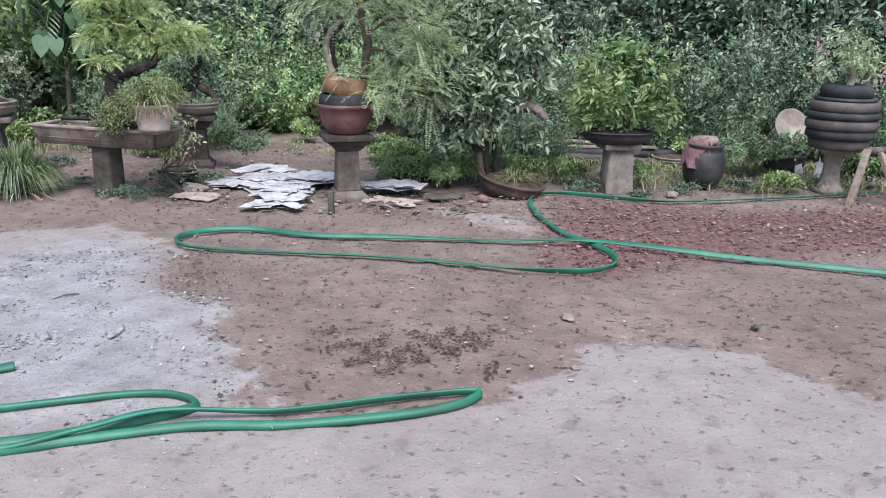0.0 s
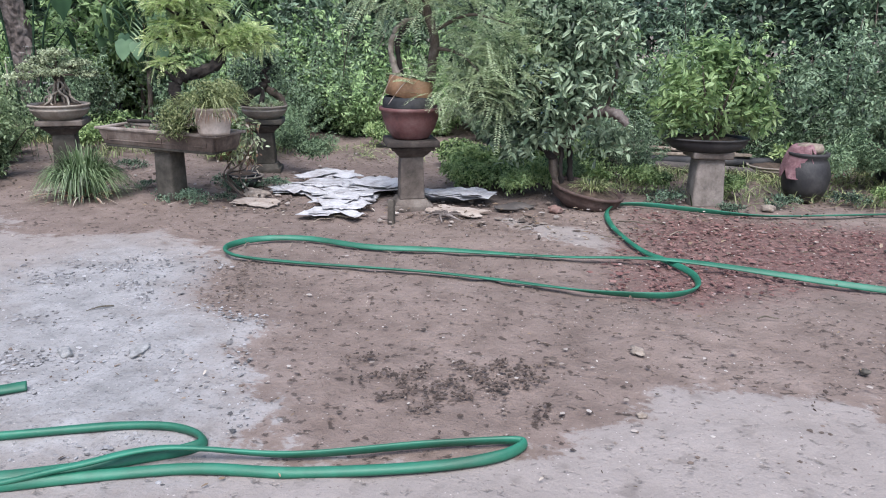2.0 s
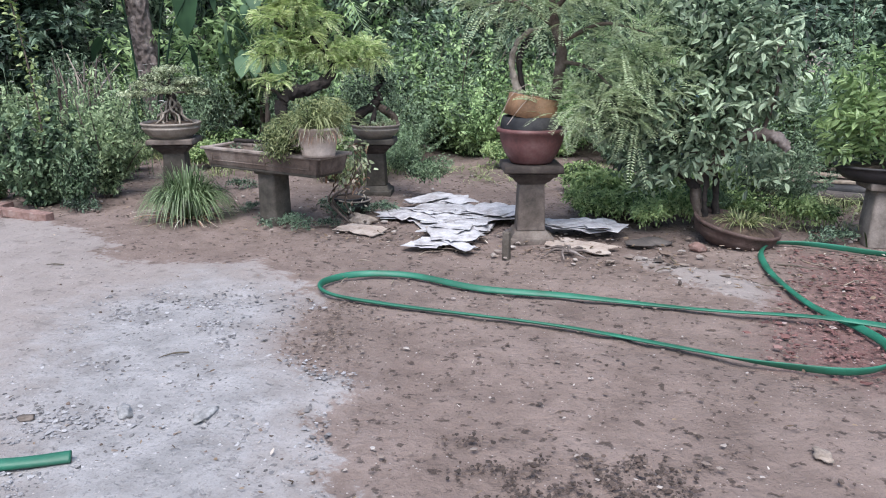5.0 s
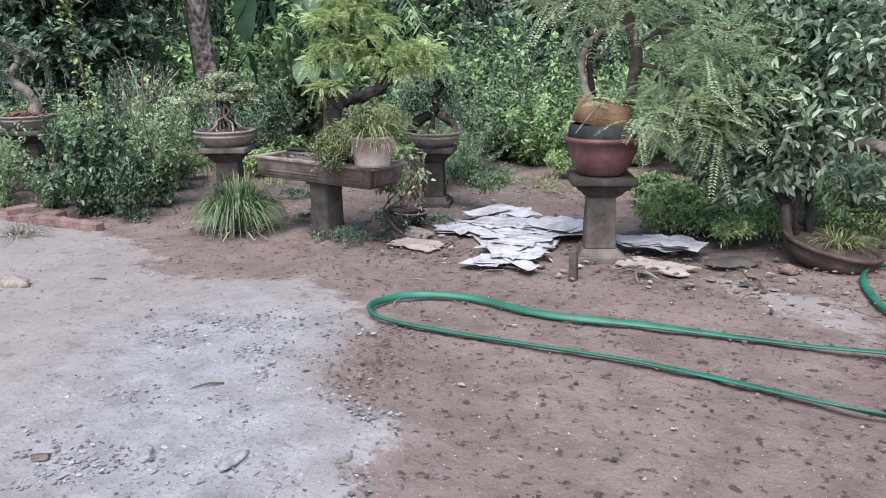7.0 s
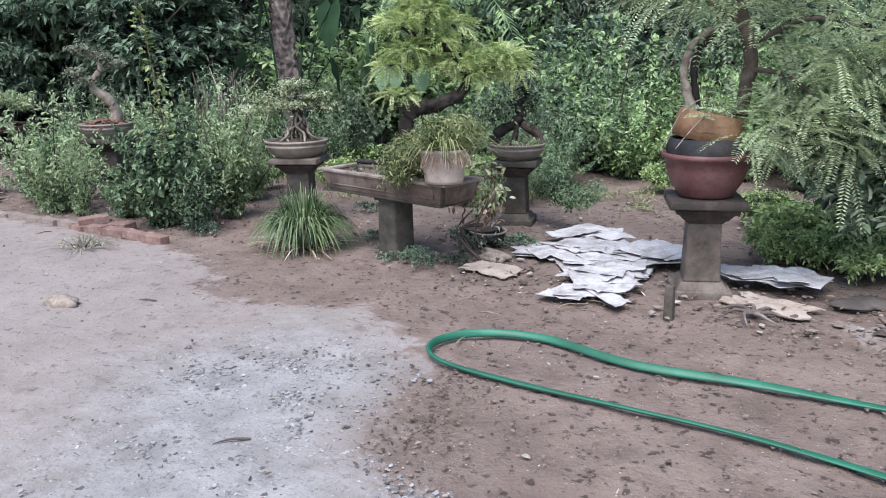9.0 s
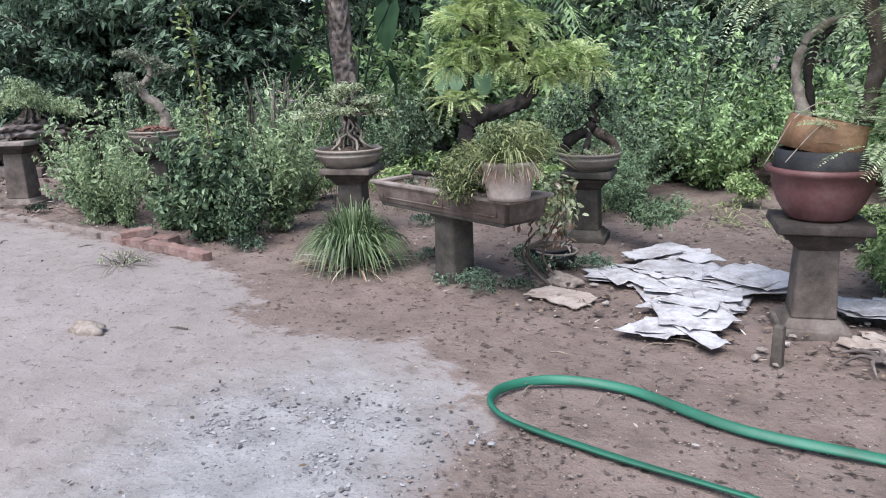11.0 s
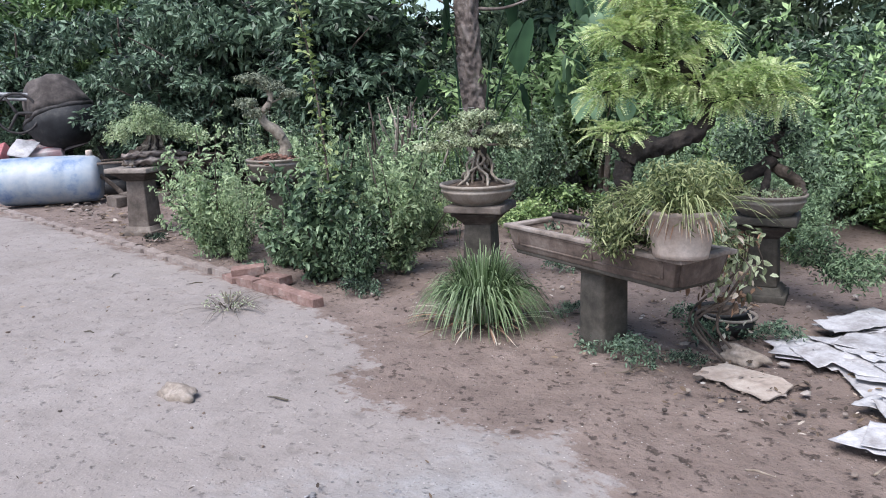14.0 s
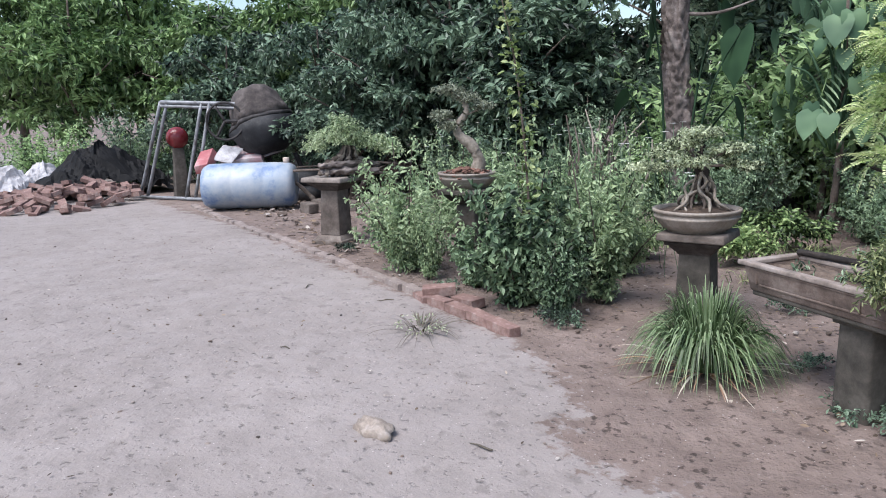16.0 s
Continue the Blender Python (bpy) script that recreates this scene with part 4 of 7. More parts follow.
BROAD = leafy("broad_leaves", (0.010, 0.024, 0.013), (0.018, 0.042, 0.022), (0.035, 0.075, 0.035), 0.6, 0.15, 3)
HEART = leafy("hanging_heart_leaves", (0.03, 0.065, 0.035), (0.07, 0.135, 0.075), (0.15, 0.24, 0.13), 0.45, 0.3, 3)
for m in (BROAD, HEART):
    m.node_tree.nodes["Principled BSDF"].inputs["Specular IOR Level"].default_value = 0.15
big_leaf_plant((-6.15, 7.45), "elephant-ear plant with huge dark leaves by the old trunk",
               [(-0.25, -0.1, 2.1, 0.55, 40, 86), (0.42, 0.35, 1.80, 0.52, -100, 78), (-0.3, -0.3, 1.3, 0.3, 200, 55), (0.55, 0.15, 1.2, 0.36, 30, 70), (0.1, 0.45, 2.05, 0.5, 60, 75)], BROAD)
rng = np.random.default_rng(51)
for tx, ty, th, lab in ((-5.0, 8.15, 2.0, "young tree with large drooping heart-shaped leaves"), (-5.7, 9.0, 2.3, "young tree with hanging broad leaves behind the stands")):
    lv = []
    for i in range(34):
        a, z = rng.uniform(0, 360), th * rng.uniform(0.5, 1.05)
        r = rng.uniform(0.1, 0.55)
        lv.append((r * math.cos(radians(a)), r * math.sin(radians(a)), z, rng.uniform(0.16, 0.28), a, rng.uniform(55, 86)))
    big_leaf_plant((tx, ty), lab, lv, HEART, True, tube([(0, 0, -0.05), (0.04, 0.02, th * 0.4), (0.0, 0.05, th)], [0.035, 0.028, 0.012], 20, 8, 0.2))


# ---- the red bowl and its feathery tree ----
red_bowl = thing("planter_bowl", (-0.72, 5.12, 0.5), "large worn red bowl holding a stacked planter", "planter")
part("pot_body", lathe([(0, 0.015), (0.115, 0.015), (0.125, 0.0), (0.136, 0.012), (0.172, 0.07), (0.196, 0.135), (0.205, 0.192), (0.223, 0.198), (0.225, 0.22), (0.21, 0.224), (0.19, 0.17), (0.0, 0.16)], 48, 0.02), TERRACOTTA, red_bowl)
tyre_ring = thing("rubber_ring", (-0.735, 5.12, 0.69), "black rubber ring set in a red bowl", "planter ring")
part("ring_wall", lathe([(0.0, 0.0), (0.175, 0.0), (0.186, 0.03), (0.18, 0.08), (0.17, 0.105), (0.162, 0.105), (0.157, 0.08), (0.0, 0.075)], 44, 0.03), RUBBER, tyre_ring)
tub = thing("orange_tub", (-0.735, 5.12, 0.80), "faded orange tub tied with cord on a rubber ring", "tub")
tub.matrix_basis = pose(-0.735, 5.12, 0.782, 0, 11, 28)
part("tub_wall", lathe([(0.0, 0.0), (0.166, 0.0), (0.163, 0.06), (0.158, 0.128), (0.154, 0.135), (0.147, 0.133), (0.143, 0.11), (0.0, 0.10)], 40, 0.04), ORANGE_PLASTIC, tub)
part("soil", lathe([(0.144, 0.108), (0.1, 0.12), (0, 0.128)], 24, 0.1), POT_SOIL, tub)
part("cord", tube([(-0.215, -0.03, -0.1), (-0.195, -0.05, -0.02), (-0.16, -0.09, 0.12), (-0.08, -0.12, 0.2), (-0.03, -0.13, 0.17), (-0.1, -0.16, 0.07), (-0.16, -0.14, -0.06)], [0.0022], 40, 6), CREAM_PLASTIC, tub, "pale twisted cord")

feather = thing("potted_tree", (-0.73, 5.12, 0.93), "feathery-leaved bonsai with a dead split trunk in an orange tub", "bonsai tree")
part("dead_trunk", tube([(-0.07, -0.04, -0.03), (-0.10, -0.05, 0.1), (-0.115, -0.06, 0.2), (-0.09, -0.05, 0.3), (-0.03, -0.02, 0.37), (0.05, 0.02, 0.4)], [0.026, 0.022, 0.017, 0.017, 0.014, 0.009], 40, 9, 0.7), PALE_BARK, feather, "pale dead stem")
part("dead_trunk", tube([(-0.045, -0.01, -0.03), (-0.07, -0.02, 0.12), (-0.075, -0.025, 0.22), (-0.05, -0.02, 0.3), (0.015, 0.0, 0.365)], [0.02, 0.018, 0.018, 0.014, 0.008], 30, 8, 0.6), DARK_BARK, feather)
part("trunk", tube([(0.13, 0.07, -0.03), (0.15, 0.08, 0.12), (0.16, 0.08, 0.27), (0.12, 0.06, 0.42), (0.1, 0.02, 0.6)], [0.04, 0.034, 0.032, 0.03, 0.014], 30, 10, 0.4), BARK, feather)
for a, b, c in (((0.14, 0.07, 0.3), (0.4, 0.15, 0.42), (0.7, 0.2, 0.35)), ((0.14, 0.07, 0.2), (0.35, 0.1, 0.15), (0.55, 0.15, -0.05)), ((0.1, 0.05, 0.42), (-0.1, -0.05, 0.55), (-0.3, -0.15, 0.52)), ((0.11, 0.05, 0.5), (0.3, 0.0, 0.65), (0.45, 0.1, 0.62))):
    part("branch", tube([a, b, c], [0.016, 0.011, 0.004], 14, 6, 0.3), BARK, feather)
v, f = feathers(61, [(-0.05, 0.0, 0.58, 0.33, 0.3, 0.10), (0.3, 0.1, 0.52, 0.28, 0.28, 0.16), (0.52, 0.18, 0.3, 0.24, 0.22, 0.2), (0.42, 0.05, 0.02, 0.2, 0.16, 0.17), (0.66, 0.22, 0.1, 0.2, 0.2, 0.2), (0.6, 0.18, -0.12, 0.16, 0.14, 0.12), (0.22, -0.14, -0.05, 0.14, 0.09, 0.12), (-0.25, -0.12, 0.55, 0.14, 0.12, 0.06), (0.36, 0.0, -0.08, 0.12, 0.1, 0.08), (0.1, 0.0, 0.66, 0.4, 0.34, 0.1)], 800, 21, 0.26, 0.032, 0.0095, 0.4, 0.45)
raw("crown", v, f, LEAF_FERN, feather, smooth=False)

# ---- the golden tree and what stands on the trough ----
golden = thing("potted_tree", (-2.45, 5.0, 0.50), "yellow-green feathery bonsai leaning from a trough", "bonsai tree")
part("trunk", tube([(0.03, -0.07, -0.02), (-0.02, -0.05, 0.18), (-0.05, -0.04, 0.32), (-0.01, 0.01, 0.40), (0.07, 0.11, 0.425), (0.15, 0.22, 0.48), (0.18, 0.28, 0.58), (0.11, 0.25, 0.74), (0.0, 0.15, 0.8), (-0.05, 0.13, 0.93)], [0.04, 0.036, 0.04, 0.042, 0.038, 0.036, 0.03, 0.026, 0.022, 0.01], 66, 14, 0.7, 1.0, 2.2), DARK_BARK, golden)
for a, b, c in (((-0.04, -0.03, 0.36), (-0.08, -0.06, 0.42), (-0.16, -0.12, 0.46)), ((0.18, 0.28, 0.58), (0.27, 0.42, 0.63), (0.4, 0.56, 0.62)), ((0.11, 0.25, 0.74), (-0.05, 0.1, 0.72), (-0.16, -0.06, 0.66)), ((0.0, 0.15, 0.8), (-0.08, 0.05, 0.86), (-0.17, 0.0, 0.92)), ((-0.04, 0.13, 0.9), (0.02, 0.2, 1.02), (0.0, 0.27, 1.14)), ((0.11, 0.25, 0.74), (0.15, 0.3, 0.82), (0.08, 0.27, 0.9))):
    part("branch", tube([a, b, c], [0.018, 0.012, 0.005], 12, 6, 0.3), DARK_BARK, golden)
v, f = feathers(62, [(-0.12, 0.03, 0.92, 0.14, 0.14, 0.04), (-0.04, 0.15, 0.98, 0.15, 0.15, 0.045), (0.07, 0.27, 0.9, 0.14, 0.14, 0.04), (-0.08, 0.03, 0.76, 0.13, 0.13, 0.035), (-0.14, -0.06, 0.66, 0.1, 0.1, 0.03), (-0.09, -0.06, 0.49, 0.1, 0.1, 0.025), (0.02, 0.18, 0.8, 0.12, 0.12, 0.035), (0.12, 0.25, 0.69, 0.12, 0.12, 0.03), (0.23, 0.38, 0.71, 0.13, 0.13, 0.035), (0.32, 0.49, 0.73, 0.13, 0.13, 0.035), (0.37, 0.52, 0.64, 0.1, 0.1, 0.03), (0.22, 0.33, 0.61, 0.1, 0.1, 0.025), (-0.08, 0.13, 1.1, 0.15, 0.15, 0.045), (0.0, 0.28, 1.18, 0.17, 0.17, 0.045), (0.02, 0.13, 0.68, 0.08, 0.08, 0.025)], 2300, 13, 0.105, 0.019, 0.0095, 0.45, 0.12)
raw("crown", v, f, LEAF_YELLOW, golden, smooth=False)

pot = thing("plastic_planter", (-2.035, 4.69, 0.528), "chalky cream plastic planter on the trough's rim", "planter", turn=25)
part("planter_wall", lathe([(0.0, 0.012), (0.09, 0.012), (0.094, 0.0), (0.106, 0.0), (0.11, 0.02), (0.133, 0.168), (0.139, 0.17), (0.139, 0.188), (0.129, 0.188), (0.122, 0.14), (0.0, 0.14)], 40, 0.03, 0.85), CREAM_PLASTIC, pot)
part("soil", lathe([(0.124, 0.15), (0.08, 0.16), (0, 0.165)], 24, 0.1, 0.85), POT_SOIL, pot)
wild_grass = thing("potted_grass", (-2.035, 4.69, 0.685), "shaggy green and straw-coloured grass in a planter", "grass")
v, f = tufted(63, 300, 0.28, 0.21, 0.0055, 1.15)
v2, f2 = sprays(64, [(0, 0, 0.1, 0.18, 0.16, 0.1), (-0.22, -0.06, -0.02, 0.15, 0.12, 0.11), (-0.3, -0.04, -0.08, 0.1, 0.1, 0.08), (0.05, 0.05, 0.14, 0.14, 0.13, 0.08)], 520, L=0.032, W=0.010, length=0.1)
raw("foliage", *merge((v, f), (v2, f2)), GRASS, wild_grass, smooth=False)
rg = np.random.default_rng(65)
n = 90
a = rg.uniform(0, 6.28, n)
P = np.stack([0.14 * np.cos(a), 0.12 * np.sin(a), rg.uniform(-0.01, 0.04, n)], 1)
D = np.stack([np.cos(a) * 0.4, np.sin(a) * 0.4, -rg.uniform(0.3, 1.2, n)], 1)
raw("straw", *blades(P, D, np.stack([np.cos(a), np.sin(a), 0.3 + 0 * a], 1), rg.uniform(0.04, 0.11, n), 0.0045, 0.1), LEAF_DRY, wild_grass, "dry straw-coloured blades", False)
stubble = thing("stubble_weeds", (-2.66, 4.88, 0.49), "sparse small weeds in the trough's soil", "weeds")
raw("foliage", *sprays(66, [(0.0, 0.0, 0.02, 0.14, 0.08, 0.025), (0.2, -0.02, 0.08, 0.1, 0.08, 0.09), (-0.2, 0.03, 0.015, 0.1, 0.06, 0.02), (0.14, 0.12, 0.12, 0.14, 0.1, 0.12), (0.3, 0.14, 0.14, 0.12, 0.1, 0.13)], 170, L=0.03, W=0.011, length=0.07), LEAF_SHRUB, stubble, smooth=False)
stick = thing("pipe_on_trough", (-2.74, 5.05, 0.54), "dark stick lying over the trough's back rim", "stick")
part("stick", tube([(-0.28, 0.03, 0), (0.0, 0.0, 0.005), (0.35, -0.05, 0.0)], [0.016, 0.014, 0.012], 14, 7, 0.3), DARK_BARK, stick)
slate = thing("scrap_sheet", (-2.5, 4.98, 0.54), "pale scrap sheets lying over the trough's back rim", "scrap sheet")
for i in range(2):
    part("sheet", block(0.34, 0.2, 0.008, (0.03 * i, 0.02 * i, 0.012 * i), 0.002, rough=0.006, m=pose(0, 0, 0, 2, -2, 14 * i - 6)), RIM, slate)

vine = thing("dry_vine", (-2.08, 5.12, 0.0), "withered leafy vine hanging at the trough's end", "vine")
for k in range(5):
    q = np.random.default_rng(70 + k)
    x, y = q.uniform(-0.08, 0.1, 2)
    part("stem", tube([(x, y, -0.01), (x - 0.1 + q.uniform(-0.05, 0.05), y - 0.06, 0.16), (x + 0.02, y, 0.2 + 0.05 * k), (x + 0.06, y + 0.05, 0.42), (x + q.uniform(-0.1, 0.1), y, 0.55)], [0.006, 0.007, 0.005, 0.003, 0.0015], 22, 6, 0.5), BARK, vine)
raw("withered_foliage", *sprays(71, [(0.0, 0.0, 0.42, 0.15, 0.15, 0.18), (0.06, 0.04, 0.2, 0.1, 0.1, 0.12)], 26, 4, 0.1, 0.045, 0.024, 0.7, 0.0), LEAF_DRY, vine, smooth=False)
raw("green_foliage", *sprays(72, [(0.02, 0.02, 0.45, 0.14, 0.14, 0.14)], 40, 4, 0.1, 0.045, 0.025, 0.5, 0.0), LEAF_SAGE, vine, smooth=False)

tuft = thing("grass_tuft", (-3.22, 4.74, 0), "large arching tuft of green grass", "grass")
raw("foliage", *tufted(73, 1150, 0.29, 0.43, 0.009, 1.15), leafy("tuft_blades", (0.035, 0.07, 0.02), (0.10, 0.165, 0.065), (0.24, 0.32, 0.17), 0.4, 0.3, 5), tuft, smooth=False)
raw("dead_grass", *tufted(74, 60, 0.36, 0.10, 0.012, 1.2), LEAF_DRY, tuft, "dead yellow blades", False)

# ---- bonsai on the stands ----
bowl((-3.91, 5.39, 0.49), 0.242, 0.128, GLAZE, "wide grey-brown glazed bonsai bowl on a stand", 0.66)
bowl((-2.40, 6.15, 0.47), 0.208, 0.115, GLAZE, "rounded grey-brown bonsai bowl on a mossy stand", 0.66)
bowl((-6.24, 5.25, 0.55), 0.24, 0.13, GLAZE, "grey-brown bonsai bowl filled with red earth", 0.68)


def rooted_bonsai():
    e = thing("bonsai_tree", (-3.90, 5.40, 0.61), "bonsai with exposed pale roots and flat leaf pads", "bonsai tree")
    q = np.random.default_rng(81)
    for i in range(20):
        a = i * 0.63 + q.uniform(-0.2, 0.2)
        r, tw = q.uniform(0.06, 0.15), q.uniform(-1.1, 1.1)
        part("root", tube([(0.02 * math.cos(a), 0.02 * math.sin(a), 0.2 + q.uniform(-0.03, 0.03)), (r * 0.6 * math.cos(a + tw), r * 0.6 * math.sin(a + tw), 0.13 + q.uniform(-0.02, 0.02)), (r * 0.75 * math.cos(a - tw * 0.6), r * 0.75 * math.sin(a - tw * 0.6), 0.06), (r * 1.1 * math.cos(a + 0.1), r * 1.1 * math.sin(a + 0.1), -0.005)], [0.008, 0.009, 0.01, 0.007], 16, 6, 0.6), PALE_BARK if i % 3 else BARK, e)
    part("trunk", tube([(0, 0, 0.1), (0.01, 0.0, 0.2), (-0.02, -0.01, 0.27), (0.01, 0.01, 0.36)], [0.03, 0.034, 0.026, 0.008], 20, 9, 0.6), DARK_BARK, e)
    pads = [(-0.2, -0.2, 0.24, 0.12, 0.12, 0.02), (-0.08, -0.06, 0.37, 0.12, 0.12, 0.02), (0.1, 0.1, 0.34, 0.12, 0.12, 0.02), (0.0, 0.0, 0.43, 0.11, 0.11, 0.02), (-0.14, -0.12, 0.31, 0.12, 0.1, 0.02), (0.15, 0.15, 0.25, 0.1, 0.1, 0.02), (0.04, -0.12, 0.27, 0.11, 0.11, 0.02), (-0.02, 0.14, 0.3, 0.11, 0.11, 0.02)]
    for x, y, z, *_ in pads:
        part("branch", tube([(0, 0, 0.24), (x * 0.5, y * 0.5, (0.24 + z) / 2), (x, y, z - 0.01)], [0.011, 0.008, 0.004], 9, 6, 0.4), BARK, e)
    raw("foliage", *sprays(82, pads, 900, 7, 0.045, 0.02, 0.012, 0.1, 0.5, 0.2), LEAF_SAGE, e, smooth=False)


def loop_bonsai():
    e = thing("bonsai_tree", (-2.40, 6.15, 0.59), "small bonsai with an arched looping dark trunk", "bonsai tree")
    part("trunk", tube([(-0.13, -0.12, -0.01), (-0.1, -0.09, 0.08), (-0.02, -0.02, 0.14), (0.03, 0.02, 0.2), (0.0, 0.0, 0.27), (0.05, 0.05, 0.33), (0.02, 0.02, 0.4)], [0.042, 0.046, 0.042, 0.034, 0.028, 0.02, 0.009], 34, 9, 0.5), DARK_BARK, e)
    part("root", tube([(0.13, 0.12, -0.01), (0.1, 0.09, 0.07), (0.02, 0.02, 0.14)], [0.034, 0.038, 0.03], 18, 8, 0.5), BARK, e)
    part("root", tube([(0.02, -0.1, -0.01), (0.02, -0.06, 0.07), (0.0, -0.01, 0.14)], [0.02, 0.022, 0.02], 14, 8, 0.5), DARK_BARK, e)
    raw("foliage", *sprays(83, [(-0.08, -0.08, 0.24, 0.1, 0.1, 0.06), (0.07, 0.07, 0.33, 0.1, 0.1, 0.08), (0.0, 0.0, 0.42, 0.1, 0.1, 0.06), (-0.14, -0.13, 0.32, 0.08, 0.08, 0.05), (0.15, 0.12, 0.18, 0.08, 0.08, 0.05), (-0.16, -0.15, 0.2, 0.08, 0.08, 0.05)], 300, 6, 0.08, 0.03, 0.016, 0.2, 0.3), LEAF_SHRUB, e, smooth=False)
    raw("moss", *sprays(84, [(0, 0, 0.01, 0.18, 0.18, 0.02)], 120, 6, 0.05, 0.018, 0.01), LEAF_FERN, e, smooth=False)


def s_bonsai():
    e = thing("bonsai_tree", (-6.24, 5.25, 0.68), "bonsai with a smooth pale S-curved trunk and thin grey pads", "bonsai tree")
    part("trunk", tube([(0.04, 0.07, 0.0), (0.045, 0.085, 0.1), (0.02, 0.03, 0.22), (-0.03, -0.05, 0.3), (-0.035, -0.06, 0.38), (0.0, 0.0, 0.47), (0.0, 0.0, 0.55), (-0.04, -0.05, 0.63)], [0.06, 0.048, 0.045, 0.04, 0.03, 0.026, 0.024, 0.008], 40, 12, 0.2), PALE_BARK, e)
    pads = [(-0.06, -0.11, 0.66, 0.1, 0.15, 0.025), (0.06, 0.12, 0.53, 0.07, 0.1, 0.025), (-0.09, -0.18, 0.46, 0.08, 0.1, 0.03), (-0.05, -0.12, 0.38, 0.09, 0.1, 0.03), (0.0, 0.0, 0.6, 0.1, 0.1, 0.03)]
    for x, y, z, *_ in pads:
        part("branch", tube([(-0.01, -0.02, z - 0.08), (x * 0.6, y * 0.6, z - 0.04), (x, y, z - 0.01)], [0.011, 0.008, 0.004], 9, 6, 0.4), PALE_BARK, e)
    raw("foliage", *sprays(85, pads, 620, 7, 0.05, 0.021, 0.012, 0.1, 0.4, 0.2), leafy("grey_green_leaves", (0.05, 0.07, 0.045), (0.15, 0.18, 0.12), (0.28, 0.31, 0.22), 0.6, 0.2, 6), e, smooth=False)
    rr = np.random.default_rng(86)
    sets = []
    for _ in range(130):
        v, f = lump(rr, rr.uniform(0.012, 0.026))
        p = rr.normal(size=2) * 0.085
        sets.append((v + np.array([p[0], p[1], 0.03 - 0.9 * (p @ p)]), f))
    tagged(raw("red_earth", *merge(*sets), worn("red_clods", (0.22, 0.11, 0.08), (0.12, 0.06, 0.045), (0.3, 0.18, 0.14), 30), e, "reddish earth clods", False), kind="stuff")


def root_bonsai():
    e = thing("bonsai_tree", (-7.42, 4.68, 0.61), "bushy bonsai on a gnarled rootstock in a flat tray", "bonsai tree")
    for x, y, z, r, t in ((-0.05, 0.0, 0.045, 0.075, 8), (0.04, 0.03, 0.04, 0.07, -10), (-0.06, -0.03, 0.1, 0.06, 16), (0.03, 0.05, 0.1, 0.05, -4)):
        part("root_slab", tube([(0, -0.27, 0), (0.02, -0.1, 0.01), (-0.02, 0.1, 0), (0, 0.24, -0.01)], [r * 0.5, r, r * 1.1, r * 0.55], 34, 14, 0.9, 0.55, 1.8), BARK_GREY, e, "flat split grey-brown root").matrix_local = pose(x, y, z, 0, 0, t)
    q = np.random.default_rng(88)
    for i in range(8):
        a, y = q.uniform(-0.6, 0.6), -0.22 + 0.055 * i
        part("rootstock", tube([(0.02 + 0.1 * a, y - 0.06, 0.02), (-0.04, y, 0.11 + 0.03 * a), (0.0, y * 0.5, 0.16), (0.0, y * 0.2 + 0.02, 0.27)], [0.02, 0.03, 0.032, 0.014], 22, 8, 1.0, 1.0, 1.6), (BARK, PALE_BARK, DARK_BARK)[i % 3], e)
    raw("foliage", *sprays(87, [(0.0, 0.02, 0.36, 0.17, 0.2, 0.06), (0.08, 0.22, 0.30, 0.16, 0.18, 0.05), (-0.08, -0.2, 0.35, 0.15, 0.16, 0.05), (0.0, -0.02, 0.46, 0.13, 0.15, 0.05), (0.12, 0.34, 0.24, 0.12, 0.13, 0.05), (-0.05, -0.08, 0.52, 0.08, 0.09, 0.04), (-0.12, -0.28, 0.28, 0.1, 0.1, 0.04)], 620, 7, 0.08, 0.028, 0.015, 0.15, 0.45), LEAF_FERN, e, smooth=False)


rooted_bonsai()
loop_bonsai()
s_bonsai()
root_bonsai()

